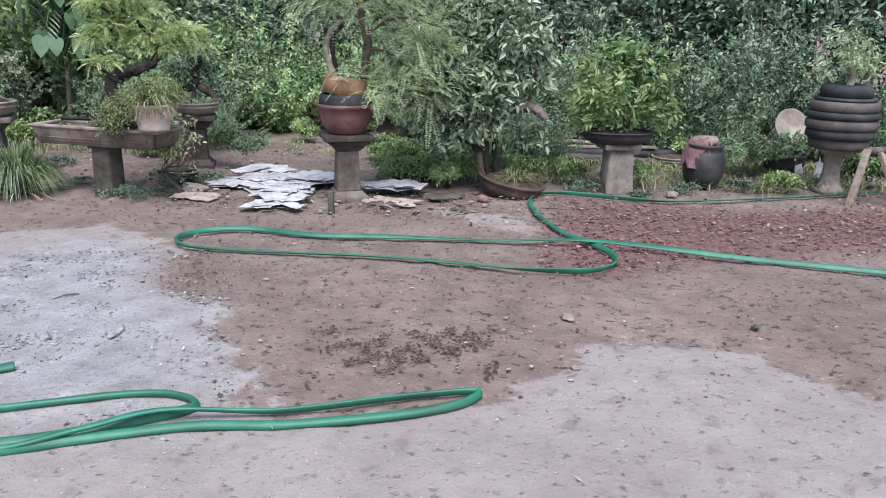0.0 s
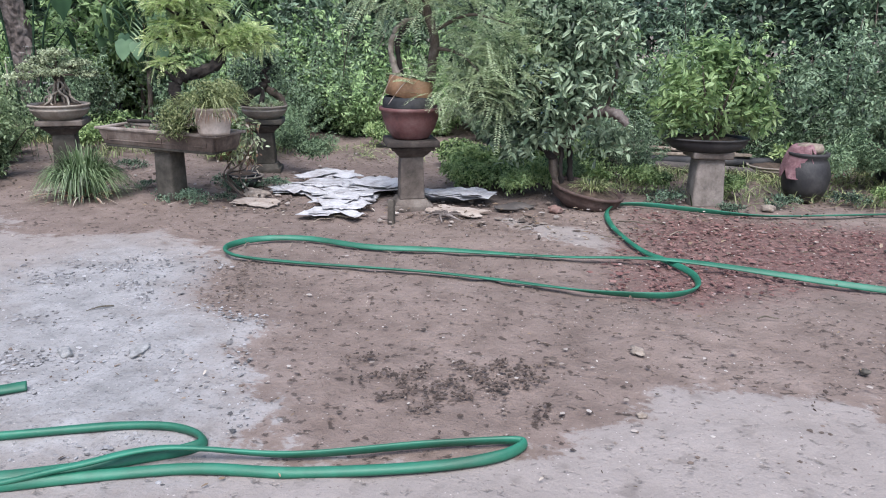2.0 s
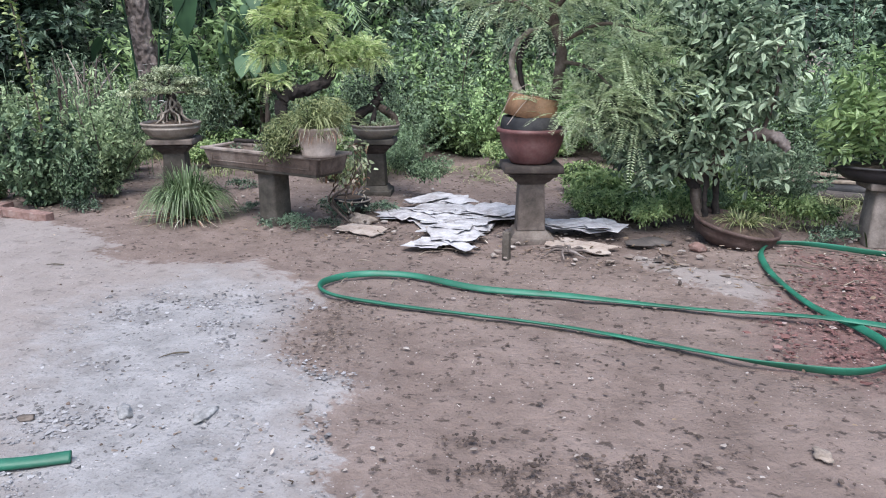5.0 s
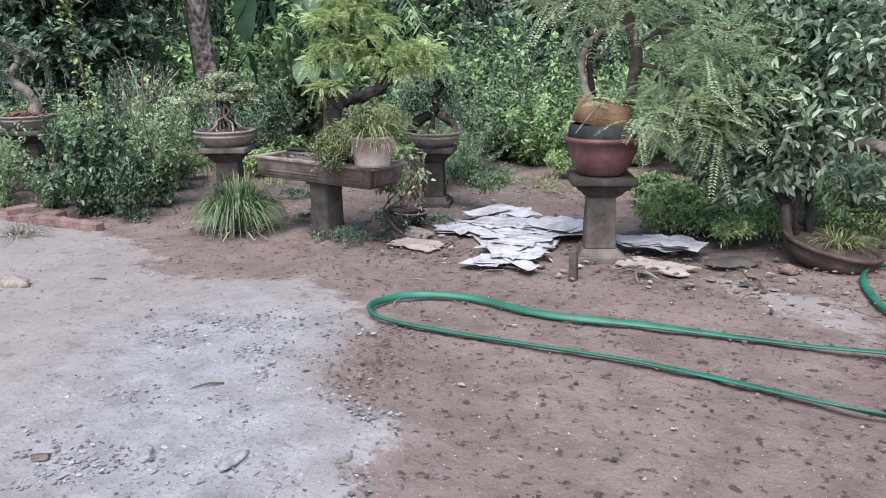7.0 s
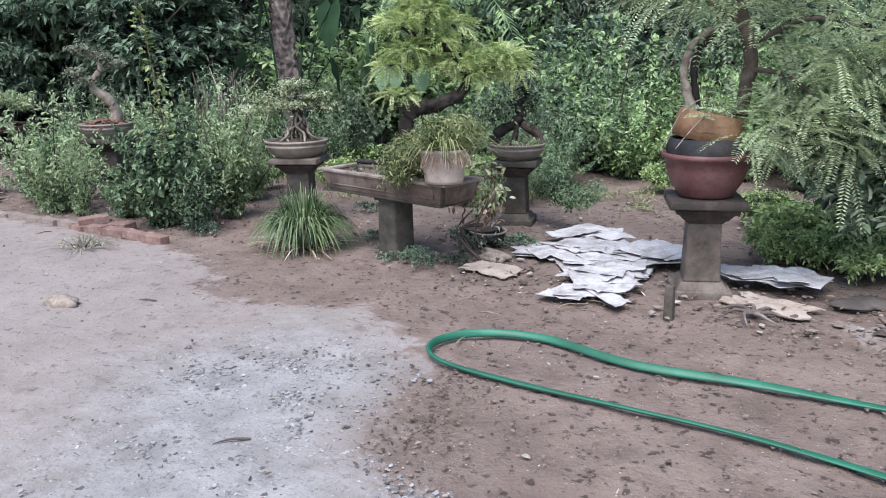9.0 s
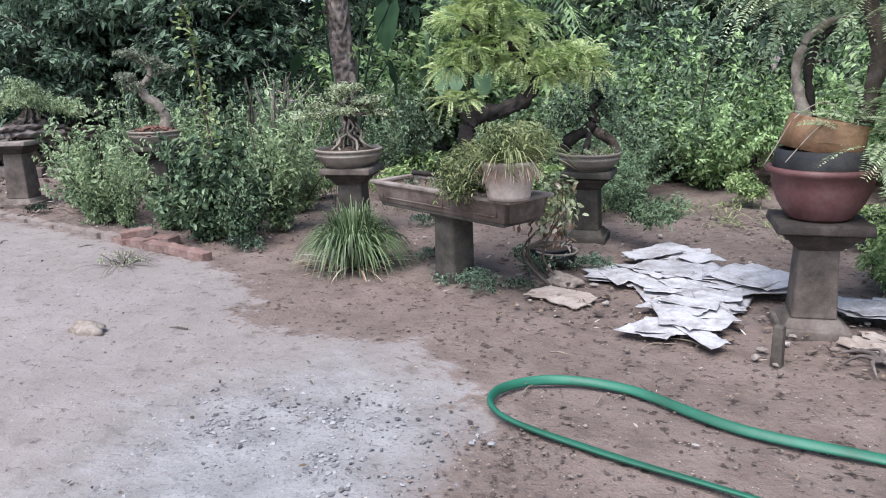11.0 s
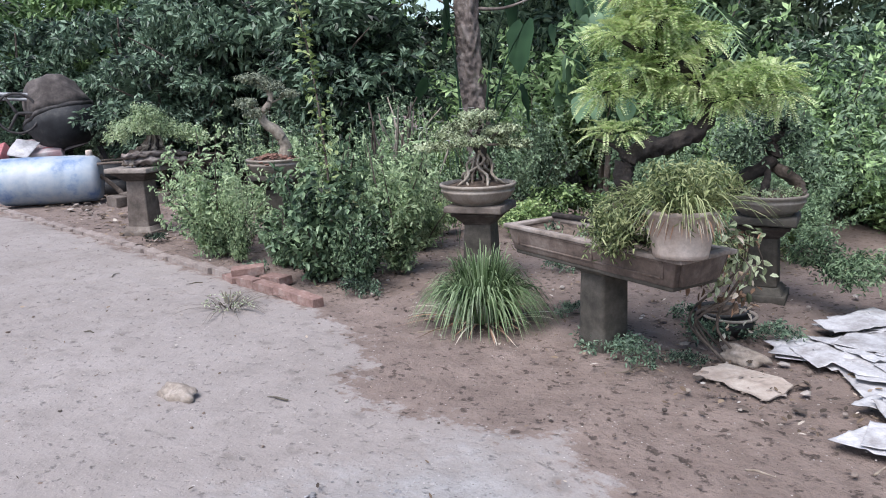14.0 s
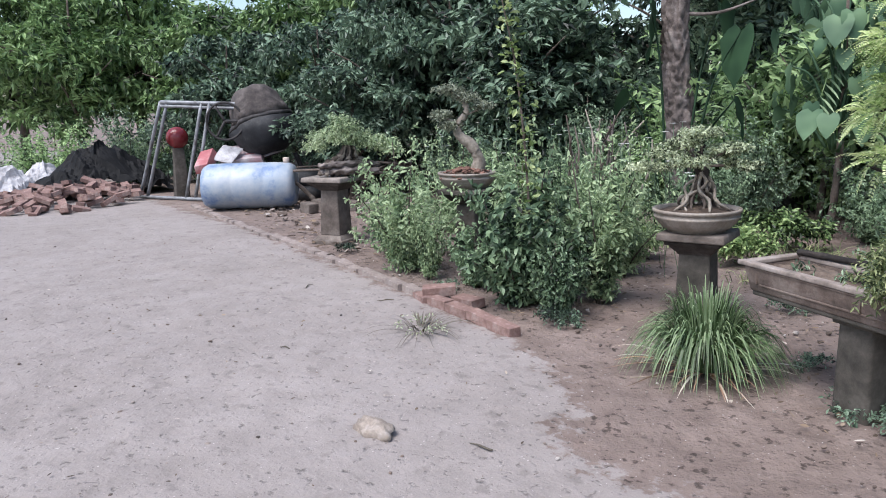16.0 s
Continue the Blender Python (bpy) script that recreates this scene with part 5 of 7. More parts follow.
# ---- the low bowl with the glossy tree, and the corner behind it ----
def glossy_tree():
    b = bowl((0.46, 5.55, 0.0), 0.275, 0.155, worn("mud_brown_bowl", (0.085, 0.052, 0.045), (0.04, 0.026, 0.023), (0.15, 0.105, 0.092), 6, 0.8), "low mud-brown bowl sunk askew in the earth", 0.6, 0.9, 0, 1, "planter_bowl", "planter")
    b.matrix_basis = pose(0.5, 5.56, -0.03, 3, 12, 0)
    e = thing("potted_tree", (0.42, 5.58, 0.075), "glossy broad-leaved tree with gnarled stems in a low bowl", "potted tree")
    for line, rad in (([(-0.1, 0.0, 0.0), (-0.14, 0.0, 0.14), (-0.16, 0.0, 0.27), (-0.06, 0.02, 0.42), (0.0, 0.03, 0.58), (0.06, 0.03, 0.75), (0.08, 0.05, 1.35)], [0.035, 0.032, 0.034, 0.04, 0.036, 0.03, 0.01]),
                      ([(-0.02, 0.05, 0.0), (-0.04, 0.05, 0.2), (-0.05, 0.03, 0.38), (0.02, 0.04, 0.52)], [0.026, 0.02, 0.022, 0.03]),
                      ([(-0.15, 0.0, 0.25), (-0.25, -0.02, 0.33), (-0.36, -0.04, 0.36)], [0.026, 0.022, 0.01]),
                      ([(-0.08, -0.04, 0.0), (-0.1, -0.05, 0.2), (-0.1, -0.02, 0.34)], [0.02, 0.015, 0.018])):
        part("trunk", tube(line, rad, 32, 9, 0.7), DARK_BARK if len(line) < 5 else BARK, e)
    part("stub_branch", tube([(0.03, 0.0, 0.55), (0.1, -0.05, 0.61), (0.2, -0.07, 0.62), (0.29, -0.07, 0.6), (0.36, -0.06, 0.53)], [0.03, 0.034, 0.03, 0.036, 0.022], 40, 14, 0.8, 1.0, 2.6), BARK_GREY, e, "thick pale sawn branch")
    for a, b_, c in (((0.0, 0.03, 0.6), (-0.25, -0.05, 0.75), (-0.6, -0.1, 0.85)), ((0.05, 0.03, 0.8), (-0.2, 0.1, 1.0), (-0.4, 0.1, 1.2)), ((0.06, 0.05, 0.9), (0.2, -0.05, 1.05), (0.3, -0.1, 1.2)), ((-0.05, 0.0, 0.45), (-0.3, 0.0, 0.5), (-0.55, -0.05, 0.5)), ((0.2, 0.02, 0.62), (0.26, 0.0, 0.9), (0.22, 0.0, 1.25))):
        part("branch", tube([a, b_, c], [0.016, 0.011, 0.004], 14, 6, 0.3), BARK, e)
    blobs = [(-0.55, -0.08, 0.75, 0.3, 0.28, 0.2), (-0.3, 0.0, 1.05, 0.34, 0.3, 0.22), (0.05, 0.0, 1.15, 0.34, 0.3, 0.25), (-0.15, -0.1, 0.75, 0.3, 0.28, 0.22), (-0.5, 0.0, 0.42, 0.24, 0.2, 0.15), (0.2, 0.05, 0.9, 0.2, 0.24, 0.15), (-0.2, -0.08, 0.45, 0.2, 0.16, 0.12), (0.2, 0.16, 0.40, 0.12, 0.12, 0.12), (-0.75, -0.05, 0.95, 0.18, 0.18, 0.2), (-0.2, 0.05, 1.4, 0.4, 0.35, 0.16), (0.02, 0.08, 0.72, 0.18, 0.18, 0.14)]
    raw("crown", *sprays(91, blobs, 980, 7, 0.18, 0.07, 0.033, 0.14, 0.45), LEAF_GLOSS, e, smooth=False)
    g = thing("potted_grass", (0.55, 5.56, 0.085), "short green grass in the low bowl", "grass")
    raw("foliage", *tufted(92, 220, 0.22, 0.13, 0.007, 0.9), GRASS, g, smooth=False)


glossy_tree()

stand_w = thing("plant_stand", (1.38, 5.85, 0), "squat pale concrete post used as plant stand", "plant stand", "concrete plant stands", 14)
part("shaft", block(0.24, 0.22, 0.37, (0, 0, -0.02), 0.02, (0.2, 0.19), 0.008), RIM_PALE, stand_w)
part("top_slab", block(0.3, 0.27, 0.05, (0, 0, 0.35), 0.012, rough=0.008), CONCRETE, stand_w)
bowl((1.36, 5.85, 0.40), 0.31, 0.10, DARK_POT, "wide flat black planter on a squat stand", 0.7, 0.7, 8, 1, "planter_tray", "planter")
LEAF_CITRUS = leafy("citrus_leaves", (0.022, 0.048, 0.02), (0.11, 0.195, 0.07), (0.28, 0.39, 0.17), 0.4, 0.35)
citrus = thing("potted_shrub", (1.38, 5.86, 0.47), "bushy lime-green shrub in a black tray", "potted shrub")
for a in range(6):
    t = a * 1.05
    part("stem", tube([(0.03 * math.cos(t), 0.03 * math.sin(t), 0), (0.12 * math.cos(t), 0.12 * math.sin(t), 0.25), (0.24 * math.cos(t), 0.22 * math.sin(t), 0.55)], [0.012, 0.009, 0.004], 12, 6, 0.3), BARK, citrus)
raw("crown", *sprays(93, [(0, 0, 0.3, 0.34, 0.32, 0.22), (0.2, 0, 0.45, 0.24, 0.22, 0.16), (-0.15, 0, 0.5, 0.22, 0.22, 0.2), (0.02, 0, 0.6, 0.16, 0.16, 0.14), (-0.25, -0.05, 0.2, 0.18, 0.18, 0.14), (0.3, 0, 0.22, 0.16, 0.18, 0.14)], 360, 7, 0.15, 0.07, 0.034, 0.1, 0.7), LEAF_CITRUS, citrus, smooth=False)

jar = thing("earthen_jar", (2.14, 6.2, 0), "dark round earthen jar on the ground", "jar")
part("jar_body", lathe([(0, 0.01), (0.11, 0.01), (0.12, 0), (0.165, 0.1), (0.178, 0.2), (0.15, 0.3), (0.13, 0.33), (0.15, 0.35), (0.15, 0.37), (0.12, 0.37), (0.12, 0.3), (0, 0.3)], 36, 0.03), DARK_POT, jar)
part("lid", lathe([(0, 0.37), (0.1, 0.372), (0.105, 0.40), (0.09, 0.43), (0.0, 0.44)], 24, 0.1), WOOD, jar, "pale broken lid")


def crumple(name, at, sx, sy, turn, seed, mat, label, category, high=0.05, group="", drape=None, nx=42, ny=32, rag=0.14):
    """A crumpled sheet with folds, a few millimetres thick, lying on what is below it."""
    q = np.random.default_rng(seed)
    bm = bmesh.new()
    off = Vector((seed * 3.7, seed * 1.3, 0))
    tops, lows = [], []
    for j in range(ny + 1):
        for i in range(nx + 1):
            u, w = i / nx - 0.5, j / ny - 0.5
            x = sx * u * (1 + 0.18 * noise.noise(Vector((w * 3, 0, seed)))) + rag * noise.noise(Vector((u * 2.5, w * 2.5, seed + 9)))
            y = sy * w * (1 + 0.2 * noise.noise(Vector((0, u * 3, seed)))) + rag * noise.noise(Vector((u * 2.5, w * 2.5, seed + 5)))
            p = Vector((x, y, 0))
            w2 = p + 0.12 * Vector(noise.noise_vector(p * 3 + off))
            fold = 1.1 * (1 - min(1, 5 * abs(noise.noise(w2 * 3.6 + off)))) + 0.8 * (1 - min(1, 4 * abs(noise.noise(w2 * 8 - off)))) * (0.5 + noise.noise(p * 2 + off)) + 0.5 * max(0, noise.noise(p * 2.3 - off)) + 0.15 * noise.noise(p * 18)
            fold = max(0.0, fold * 0.75)
            z = high * fold + 0.008
            if drape:
                z = max(z, drape(x, y) + high * 0.5 * fold)
            tops.append(bm.verts.new((x, y, z)))
            lows.append(bm.verts.new((x, y, z - 0.006)))
    w1 = nx + 1
    for j in range(ny):
        for i in range(nx):
            k = j * w1 + i
            bm.faces.new((tops[k], tops[k + 1], tops[k + w1 + 1], tops[k + w1]))
            bm.faces.new((lows[k + w1], lows[k + w1 + 1], lows[k + 1], lows[k]))
    edge = [i for i in range(nx)] + [nx + j * w1 for j in range(ny)] + [ny * w1 + nx - i for i in range(nx)] + [(ny - j) * w1 for j in range(ny)]
    for a, b in zip(edge, edge[1:] + edge[:1]):
        bm.faces.new((lows[a], lows[b], tops[b], tops[a]))
    ob = part(name, bm, mat, None, smooth=False)
    ob.matrix_basis = pose(*at, 0, 0, turn)
    return tagged(ob, label, category, group)


PINK = worn("faded_pink_cloth", (0.24, 0.125, 0.14), (0.12, 0.06, 0.07), (0.36, 0.22, 0.235), 14, 0.9)
crumple("draped_cloth", (2.06, 6.12, 0.0), 0.17, 0.16, 10, 5, PINK, "faded pink cloth draped over an earthen jar", "cloth", 0.06, "", lambda x, y: max(0.18, 0.41 - 5.0 * max(0, math.hypot(x - 0.1, y - 0.1) - 0.12) ** 1.6 * 2))

bowl((2.05, 7.2, 0.0), 0.22, 0.10, GLAZE, "shallow grey-brown pot on the ground", 0.7, name="plant_pot", category="pot")
bowl((3.02, 6.98, 0.0), 0.2, 0.2, DARK_POT, "dark round plant pot on the ground", 0.6, lips=1, name="plant_pot", category="pot")
pp = thing("potted_plant", (3.02, 6.98, 0.17), "leafy seedling plant in a dark pot", "potted plant")
raw("foliage", *sprays(95, [(0, 0, 0.1, 0.2, 0.18, 0.12)], 80, 6, 0.12, 0.055, 0.026), LEAF_BLUE, pp, smooth=False)
plate = thing("round_tray", (3.12, 7.25, 0.0), "round pale tray leaning in the weeds", "tray")
part("disc", lathe([(0, 0), (0.15, 0.004), (0.165, 0.02), (0.172, 0.02), (0.16, -0.006), (0, -0.01)], 32, 0.02), GLAZE, plate).matrix_local = pose(0, 0, 0.42, 68, 0, 15)
part("prop", tube([(0, 0.08, -0.02), (0.0, 0.07, 0.42)], [0.015], 6, 6), WOOD, plate)
rag = crumple("white_bag", (3.25, 6.7, 0.0), 0.3, 0.26, 20, 8, SACK, "crumpled white bag among the weeds", "bag", 0.16)

stand_t = thing("plant_stand", (3.2, 6.26, 0), "round waisted concrete plant stand under stacked tyres", "plant stand", "concrete plant stands")
part("shaft", lathe([(0, -0.02), (0.125, -0.02), (0.125, 0.02), (0.1, 0.045), (0.078, 0.08), (0.066, 0.2), (0.075, 0.3), (0.13, 0.345), (0.135, 0.37), (0, 0.37)], 28, 0.03), RIM_PALE, stand_t)
stack = thing("tyre_planter", (3.22, 6.26, 0.37), "tall planter of stacked striped rubber rings", "planter")
z = 0.0
for k, (r, h, m) in enumerate(((0.235, 0.085, GREY_RUBBER), (0.268, 0.075, RUBBER), (0.283, 0.085, GREY_RUBBER), (0.285, 0.06, RUBBER), (0.27, 0.085, GREY_RUBBER), (0.24, 0.03, RUBBER))):
    part("ring", lathe([(0, z), (r * 0.92, z), (r * 0.985, z + h * 0.2), (r, z + h * 0.5), (r * 0.985, z + h * 0.85), (r * 0.93, z + h), (0, z + h)], 40, 0.03), m, stack)
    z += h
part("inner_pot", lathe([(0, z), (0.2, z), (0.205, z + 0.06), (0.185, z + 0.1), (0.15, z + 0.105), (0.14, z + 0.085), (0, z + 0.085)], 30, 0.03), RUBBER, stack, "black rubber pot on top")
tp = thing("potted_tree", (3.22, 6.26, 0.37 + z + 0.08), "small pale-leaved bonsai above stacked rings", "bonsai tree")
part("trunk", tube([(0, 0, 0), (0.03, 0, 0.1), (-0.02, 0, 0.2), (0.02, 0, 0.32)], [0.03, 0.026, 0.02, 0.008], 16, 8, 0.5), PALE_BARK, tp)
raw("crown", *sprays(96, [(0, 0, 0.28, 0.2, 0.18, 0.1), (-0.08, 0, 0.38, 0.14, 0.14, 0.1), (0.12, 0, 0.2, 0.12, 0.12, 0.08), (-0.2, 0, 0.14, 0.1, 0.1, 0.05)], 110, 6, 0.12, 0.05, 0.022), LEAF_FERN, tp, smooth=False)

# trestle of rough poles by the stacked rings
trestle = thing("wooden_trestle", (3.5, 5.8, 0), "rough wooden trestle of pale poles and planks", "trestle")
for a, b, r in (((-0.33, -0.1, -0.02), (-0.2, 0.05, 0.42), 0.022), ((0.05, -0.12, -0.02), (-0.1, 0.05, 0.4), 0.022), ((0.35, -0.05, -0.02), (0.25, 0.1, 0.5), 0.025), ((0.55, 0.15, -0.02), (0.3, 0.1, 0.5), 0.022)):
    part("leg", block(r * 2.4, r * 1.6, (Vector(b) - Vector(a)).length, (0, 0, 0), 0.004, m=None), WOOD, trestle).matrix_local = Matrix.Translation(a) @ (Vector(b) - Vector(a)).to_track_quat("Z", "Y").to_matrix().to_4x4()
part("cross_pole", tube([(-0.2, 0.08, 0.40), (0.1, 0.06, 0.44), (0.7, 0.12, 0.5)], [0.035, 0.03, 0.028], 20, 8, 0.5), BARK, trestle)
part("cross_pole", tube([(-0.15, 0.2, 0.36), (0.2, 0.16, 0.42), (0.75, 0.2, 0.62)], [0.028, 0.03, 0.02], 20, 8, 0.5), BARK, trestle)

# heap of pipes and boards behind the low bowl
for i in range(7):
    q = np.random.default_rng(100 + i)
    y = 7.15 + 0.14 * i
    ob = part("black_pipe", tube([(-0.75, 0, 0), (0, 0.03 * (-1) ** i, 0), (0.8, 0.02, 0)], [0.045], 12, 10, 0.05), RUBBER if i % 3 else GREY_RUBBER, None)
    ob.matrix_basis = pose(1.15 + q.uniform(-0.25, 0.25), y, 0.04 + 0.05 * (i % 2), 0, q.uniform(-3, 3), q.uniform(-14, 6))
    tagged(ob, "black plastic pipe in a heap on the ground", "pipe", "heap of pipes and boards")
for i in range(4):
    q = np.random.default_rng(120 + i)
    ob = part("old_board", block(1.3, 0.11, 0.022, (0, 0, 0), 0.004, rough=0.004), WOOD, None)
    ob.matrix_basis = pose(1.0 + q.uniform(-0.2, 0.3), 7.3 + 0.2 * i, 0.135 + 0.02 * i, q.uniform(-4, 4), q.uniform(-3, 3), q.uniform(-18, 10))
    tagged(ob, "weathered grey board on a heap of pipes", "board", "heap of pipes and boards")

# ---- sacks, scraps and stones on the ground ----
def flat_sack(at, sx, sy, turn, seed, label):
    """A flattened stiff sack: straight-edged flaps folded over one another, creased, lifting here and there."""
    q = np.random.default_rng(seed)
    e = thing("white_sack", at, label, "sack", "white sacks", turn)
    for k in range(6):
        bm = bmesh.new()
        w, d = sx * q.uniform(0.35, 0.95 - 0.05 * k), sy * q.uniform(0.35, 0.9 - 0.05 * k)
        cx, cy = (q.uniform(-0.5, 0.5) * (sx - w), q.uniform(-0.5, 0.5) * (sy - d))
        skew = q.uniform(-0.22, 0.22, 4)
        m = pose(cx, cy, 0, q.uniform(-2.5, 2.5), q.uniform(-2.5, 2.5), q.uniform(-60, 60))
        nx, ny = 30, 24
        creases = [(math.cos(c), math.sin(c), q.uniform(-0.2, 0.2), q.uniform(-0.005, 0.009), q.uniform(0.008, 0.03)) for c in q.uniform(0, 3.1, 9)]
        low = 0.008 + 0.006 * k
        rows = []
        for side in (0.0, -0.003):
            grid = []
            for jj in range(ny + 1):
                for ii in range(nx + 1):
                    u, v = ii / nx - 0.5, jj / ny - 0.5
                    x = w * (u + skew[0] * v + skew[2] * u * v)
                    y = d * (v + skew[1] * u * 0.6 + skew[3] * u * v)
                    p = Vector((x, y, seed + k))
                    z = 0.007 * noise.noise(p * 7) + 0.003 * noise.noise(p * 26) + 0.006 * q_sign(seed + k) * abs(v)
                    for ca, sa, off, hi, wide in creases:
                        z += hi * max(0.0, 1 - abs(ca * x + sa * y - off + 0.012 * noise.noise(p * 8)) / wide)
                    c = m @ Vector((x, y, z))
                    grid.append(bm.verts.new((c.x, c.y, max(0.006, c.z + low) + side)))
            rows.append(grid)
        w1 = nx + 1
        for jj in range(ny):
            for ii in range(nx):
                a = jj * w1 + ii
                bm.faces.new([rows[0][b] for b in (a, a + 1, a + w1 + 1, a + w1)])
                bm.faces.new([rows[1][b] for b in (a + w1, a + w1 + 1, a + 1, a)])
        rim = list(range(nx)) + [nx + b * w1 for b in range(ny)] + [ny * w1 + nx - b for b in range(nx)] + [(ny - b) * w1 for b in range(ny)]
        for a, b in zip(rim, rim[1:] + rim[:1]):
            bm.faces.new((rows[1][a], rows[1][b], rows[0][b], rows[0][a]))
        part("flap", bm, SACK, e)
    return e


def q_sign(n):
    return 1.0 if n % 2 else -0.3


for k, (x, y, sx, sy, t) in enumerate(((-1.68, 5.42, 0.62, 0.46, 15), (-1.38, 5.62, 0.7, 0.5, -10), (-1.65, 5.82, 0.6, 0.35, 30), (-1.1, 5.58, 0.5, 0.5, 50), (-1.2, 5.28, 0.55, 0.36, -5), (-1.14, 4.70, 0.52, 0.28, 12), (-1.22, 4.92, 0.42, 0.26, 4), (-0.42, 5.38, 0.55, 0.30, -20), (-1.5, 5.3, 0.5, 0.3, -25))):
    flat_sack((x, y, 0.004 + 0.012 * (k % 4)), sx, sy, t, 20 + k, "flattened dirty white woven sack on the earth")
crumple("cardboard_scrap", (-1.84, 4.88, 0.0), 0.34, 0.2, -8, 40, CARDBOARD, "muddy torn cardboard scrap on the earth", "cardboard", 0.008, rag=0.03)
crumple("cardboard_scrap", (-0.35, 5.02, 0.0), 0.4, 0.22, -14, 41, CARDBOARD, "trodden brown cardboard by a plant stand", "cardboard", 0.01, rag=0.05)


def stone(at, r, seed, mat, label, flat=0.6, name="stone"):
    q = np.random.default_rng(seed)
    bm = bmesh.new()
    bmesh.ops.create_icosphere(bm, subdivisions=3, radius=1)
    s = Vector((r[0], r[1], r[2]))
    for v in bm.verts:
        n_ = 1 + 0.55 * noise.noise(v.co * 1.3 + Vector((seed * 2.7, 0, 0))) + 0.22 * noise.noise(v.co * 3.5 + Vector((0, seed, 0)))
        v.co = Vector((v.co.x * s.x, v.co.y * s.y, v.co.z * s.z)) * n_
    ob = part(name, bm, mat, None)
    ob.matrix_basis = pose(at[0], at[1], r[2] * 0.35, 0, 0, q.uniform(0, 180))
    return tagged(ob, label, "stone", "loose stones")


GREY_STONE = worn("grey_stone", (0.33, 0.325, 0.325), (0.18, 0.178, 0.18), (0.45, 0.445, 0.45), 16, 0.9, 0.6)
stone((-3.40, 3.16), (0.10, 0.05, 0.035), 3, STONE, "long pale stone lying on the sand")
stone((-1.98, 5.12), (0.10, 0.06, 0.04), 4, STONE, "rounded cream stone beside the sacks")
stone((-1.28, 2.21), (0.05, 0.028, 0.02), 5, GREY_STONE, "grey stone on the limed ground")
stone((-1.01, 2.31), (0.06, 0.03, 0.016), 6, GREY_STONE, "flat pale stone on the limed ground")
stone((0.93, 2.85), (0.035, 0.025, 0.014), 7, STONE, "small pale chip of stone")
stone((0.02, 5.28), (0.14, 0.10, 0.018), 8, GREY_RUBBER, "flat grey slab fragment on the earth")
stone((1.83, 5.73), (0.05, 0.04, 0.03), 9, STONE, "small white stone by the hose")
stone((0.32, 5.25), (0.05, 0.03, 0.03), 10, BRICK, "broken brick by the low bowl")
stone((1.78, 2.88), (0.022, 0.018, 0.012), 11, DARK_CONCRETE, "small dark clod on the earth")
stone((-1.56, 2.05), (0.025, 0.02, 0.012), 12, CONCRETE, "small grey stone near the hose end")
stone((0.95, 2.30), (0.02, 0.016, 0.01), 13, STONE, "small pale chip of stone")
post = tagged(part("short_stake", block(0.045, 0.045, 0.18, (-0.71, 4.63, -0.03), 0.005, (0.04, 0.04), 0.004), WOOD_DARK := worn("dark_old_wood", (0.09, 0.075, 0.062), (0.045, 0.038, 0.03), (0.15, 0.13, 0.11), 14), None), "short grey wooden stake driven into the earth", "stake")
small_pot = bowl((-2.27, 5.46, 0.0), 0.13, 0.1, RUBBER, "small black pot with a pale rim", 0.7, lips=1, name="plant_pot", category="pot")

# ---- brick edging and brick heap ----
me_b = block(0.215, 0.105, 0.06, (0, 0, 0), 0.004, rough=0.004)
brick_mesh = bpy.data.meshes.new("brick")
me_b.to_mesh(brick_mesh)
me_b.free()
brick_mesh.materials.append(BRICK)


def brick(parent, m):
    ob = new("brick", brick_mesh)
    ob.parent = parent
    ob.matrix_local = m
    return ob


DUSTY_BRICK = worn("sand_covered_brick", (0.30, 0.245, 0.222), (0.2, 0.155, 0.138), (0.38, 0.33, 0.305), 12, 0.9, 0.6)
edging = thing("brick_edging", (-4.1, 4.3, 0), "row of half-buried red bricks edging the yard", "brick edging")
q = np.random.default_rng(130)
EDGE = glide([(-0.02, 0.0, 0), (-0.95, -0.05, 0), (-1.3, -0.02, 0), (-2.4, -0.08, 0), (-3.5, -0.14, 0), (-4.9, -0.26, 0), (-7.2, -0.36, 0)], 400)
s_len = np.concatenate([[0], np.cumsum(np.linalg.norm(np.diff(EDGE, axis=0), axis=1))])
d0 = 0.11
while d0 < s_len[-1]:
    p = np.array([np.interp(d0, s_len, EDGE[:, i]) for i in range(3)])
    p2 = np.array([np.interp(d0 + 0.05, s_len, EDGE[:, i]) for i in range(3)])
    ang = math.degrees(math.atan2(p2[1] - p[1], p2[0] - p[0]))
    sink = -0.012 if d0 < 0.95 else (-0.026 - 0.014 * q.random() if d0 < 2.0 else -0.034 - 0.012 * q.random())
    piece = brick(edging, pose(p[0], p[1] + q.uniform(-0.015, 0.015), sink, q.uniform(-4, 4), q.uniform(-4, 4), ang + q.uniform(-5, 5)))
    piece.scale = (1, 0.72, 1)
    if d0 > 1.1:
        piece.material_slots[0].link = "OBJECT"
        piece.material_slots[0].material = DUSTY_BRICK
    d0 += 0.222
for x, y, a, z in ((-0.98, 0.05, 62, 0.02), (-0.75, 0.13, 8, -0.02)):
    brick(edging, pose(x, y, z, 4, -3, a))

heap = thing("brick_heap", (-13.0, 2.4, 0), "low sprawling heap of red bricks on the sand", "brick heap")
q = np.random.default_rng(131)
for i in range(230):
    x, y = q.normal() * 0.75, q.uniform(-2.6, 1.15)
    top = 0.26 * max(0.0, 1 - (x / 1.5) ** 2) * (0.6 + 0.4 * math.sin(y * 2.1 + 1))
    brick(heap, pose(x, y, max(0.0, top * q.random() ** 0.5 - 0.01), q.uniform(-22, 22), q.uniform(-22, 22), q.uniform(0, 180)))

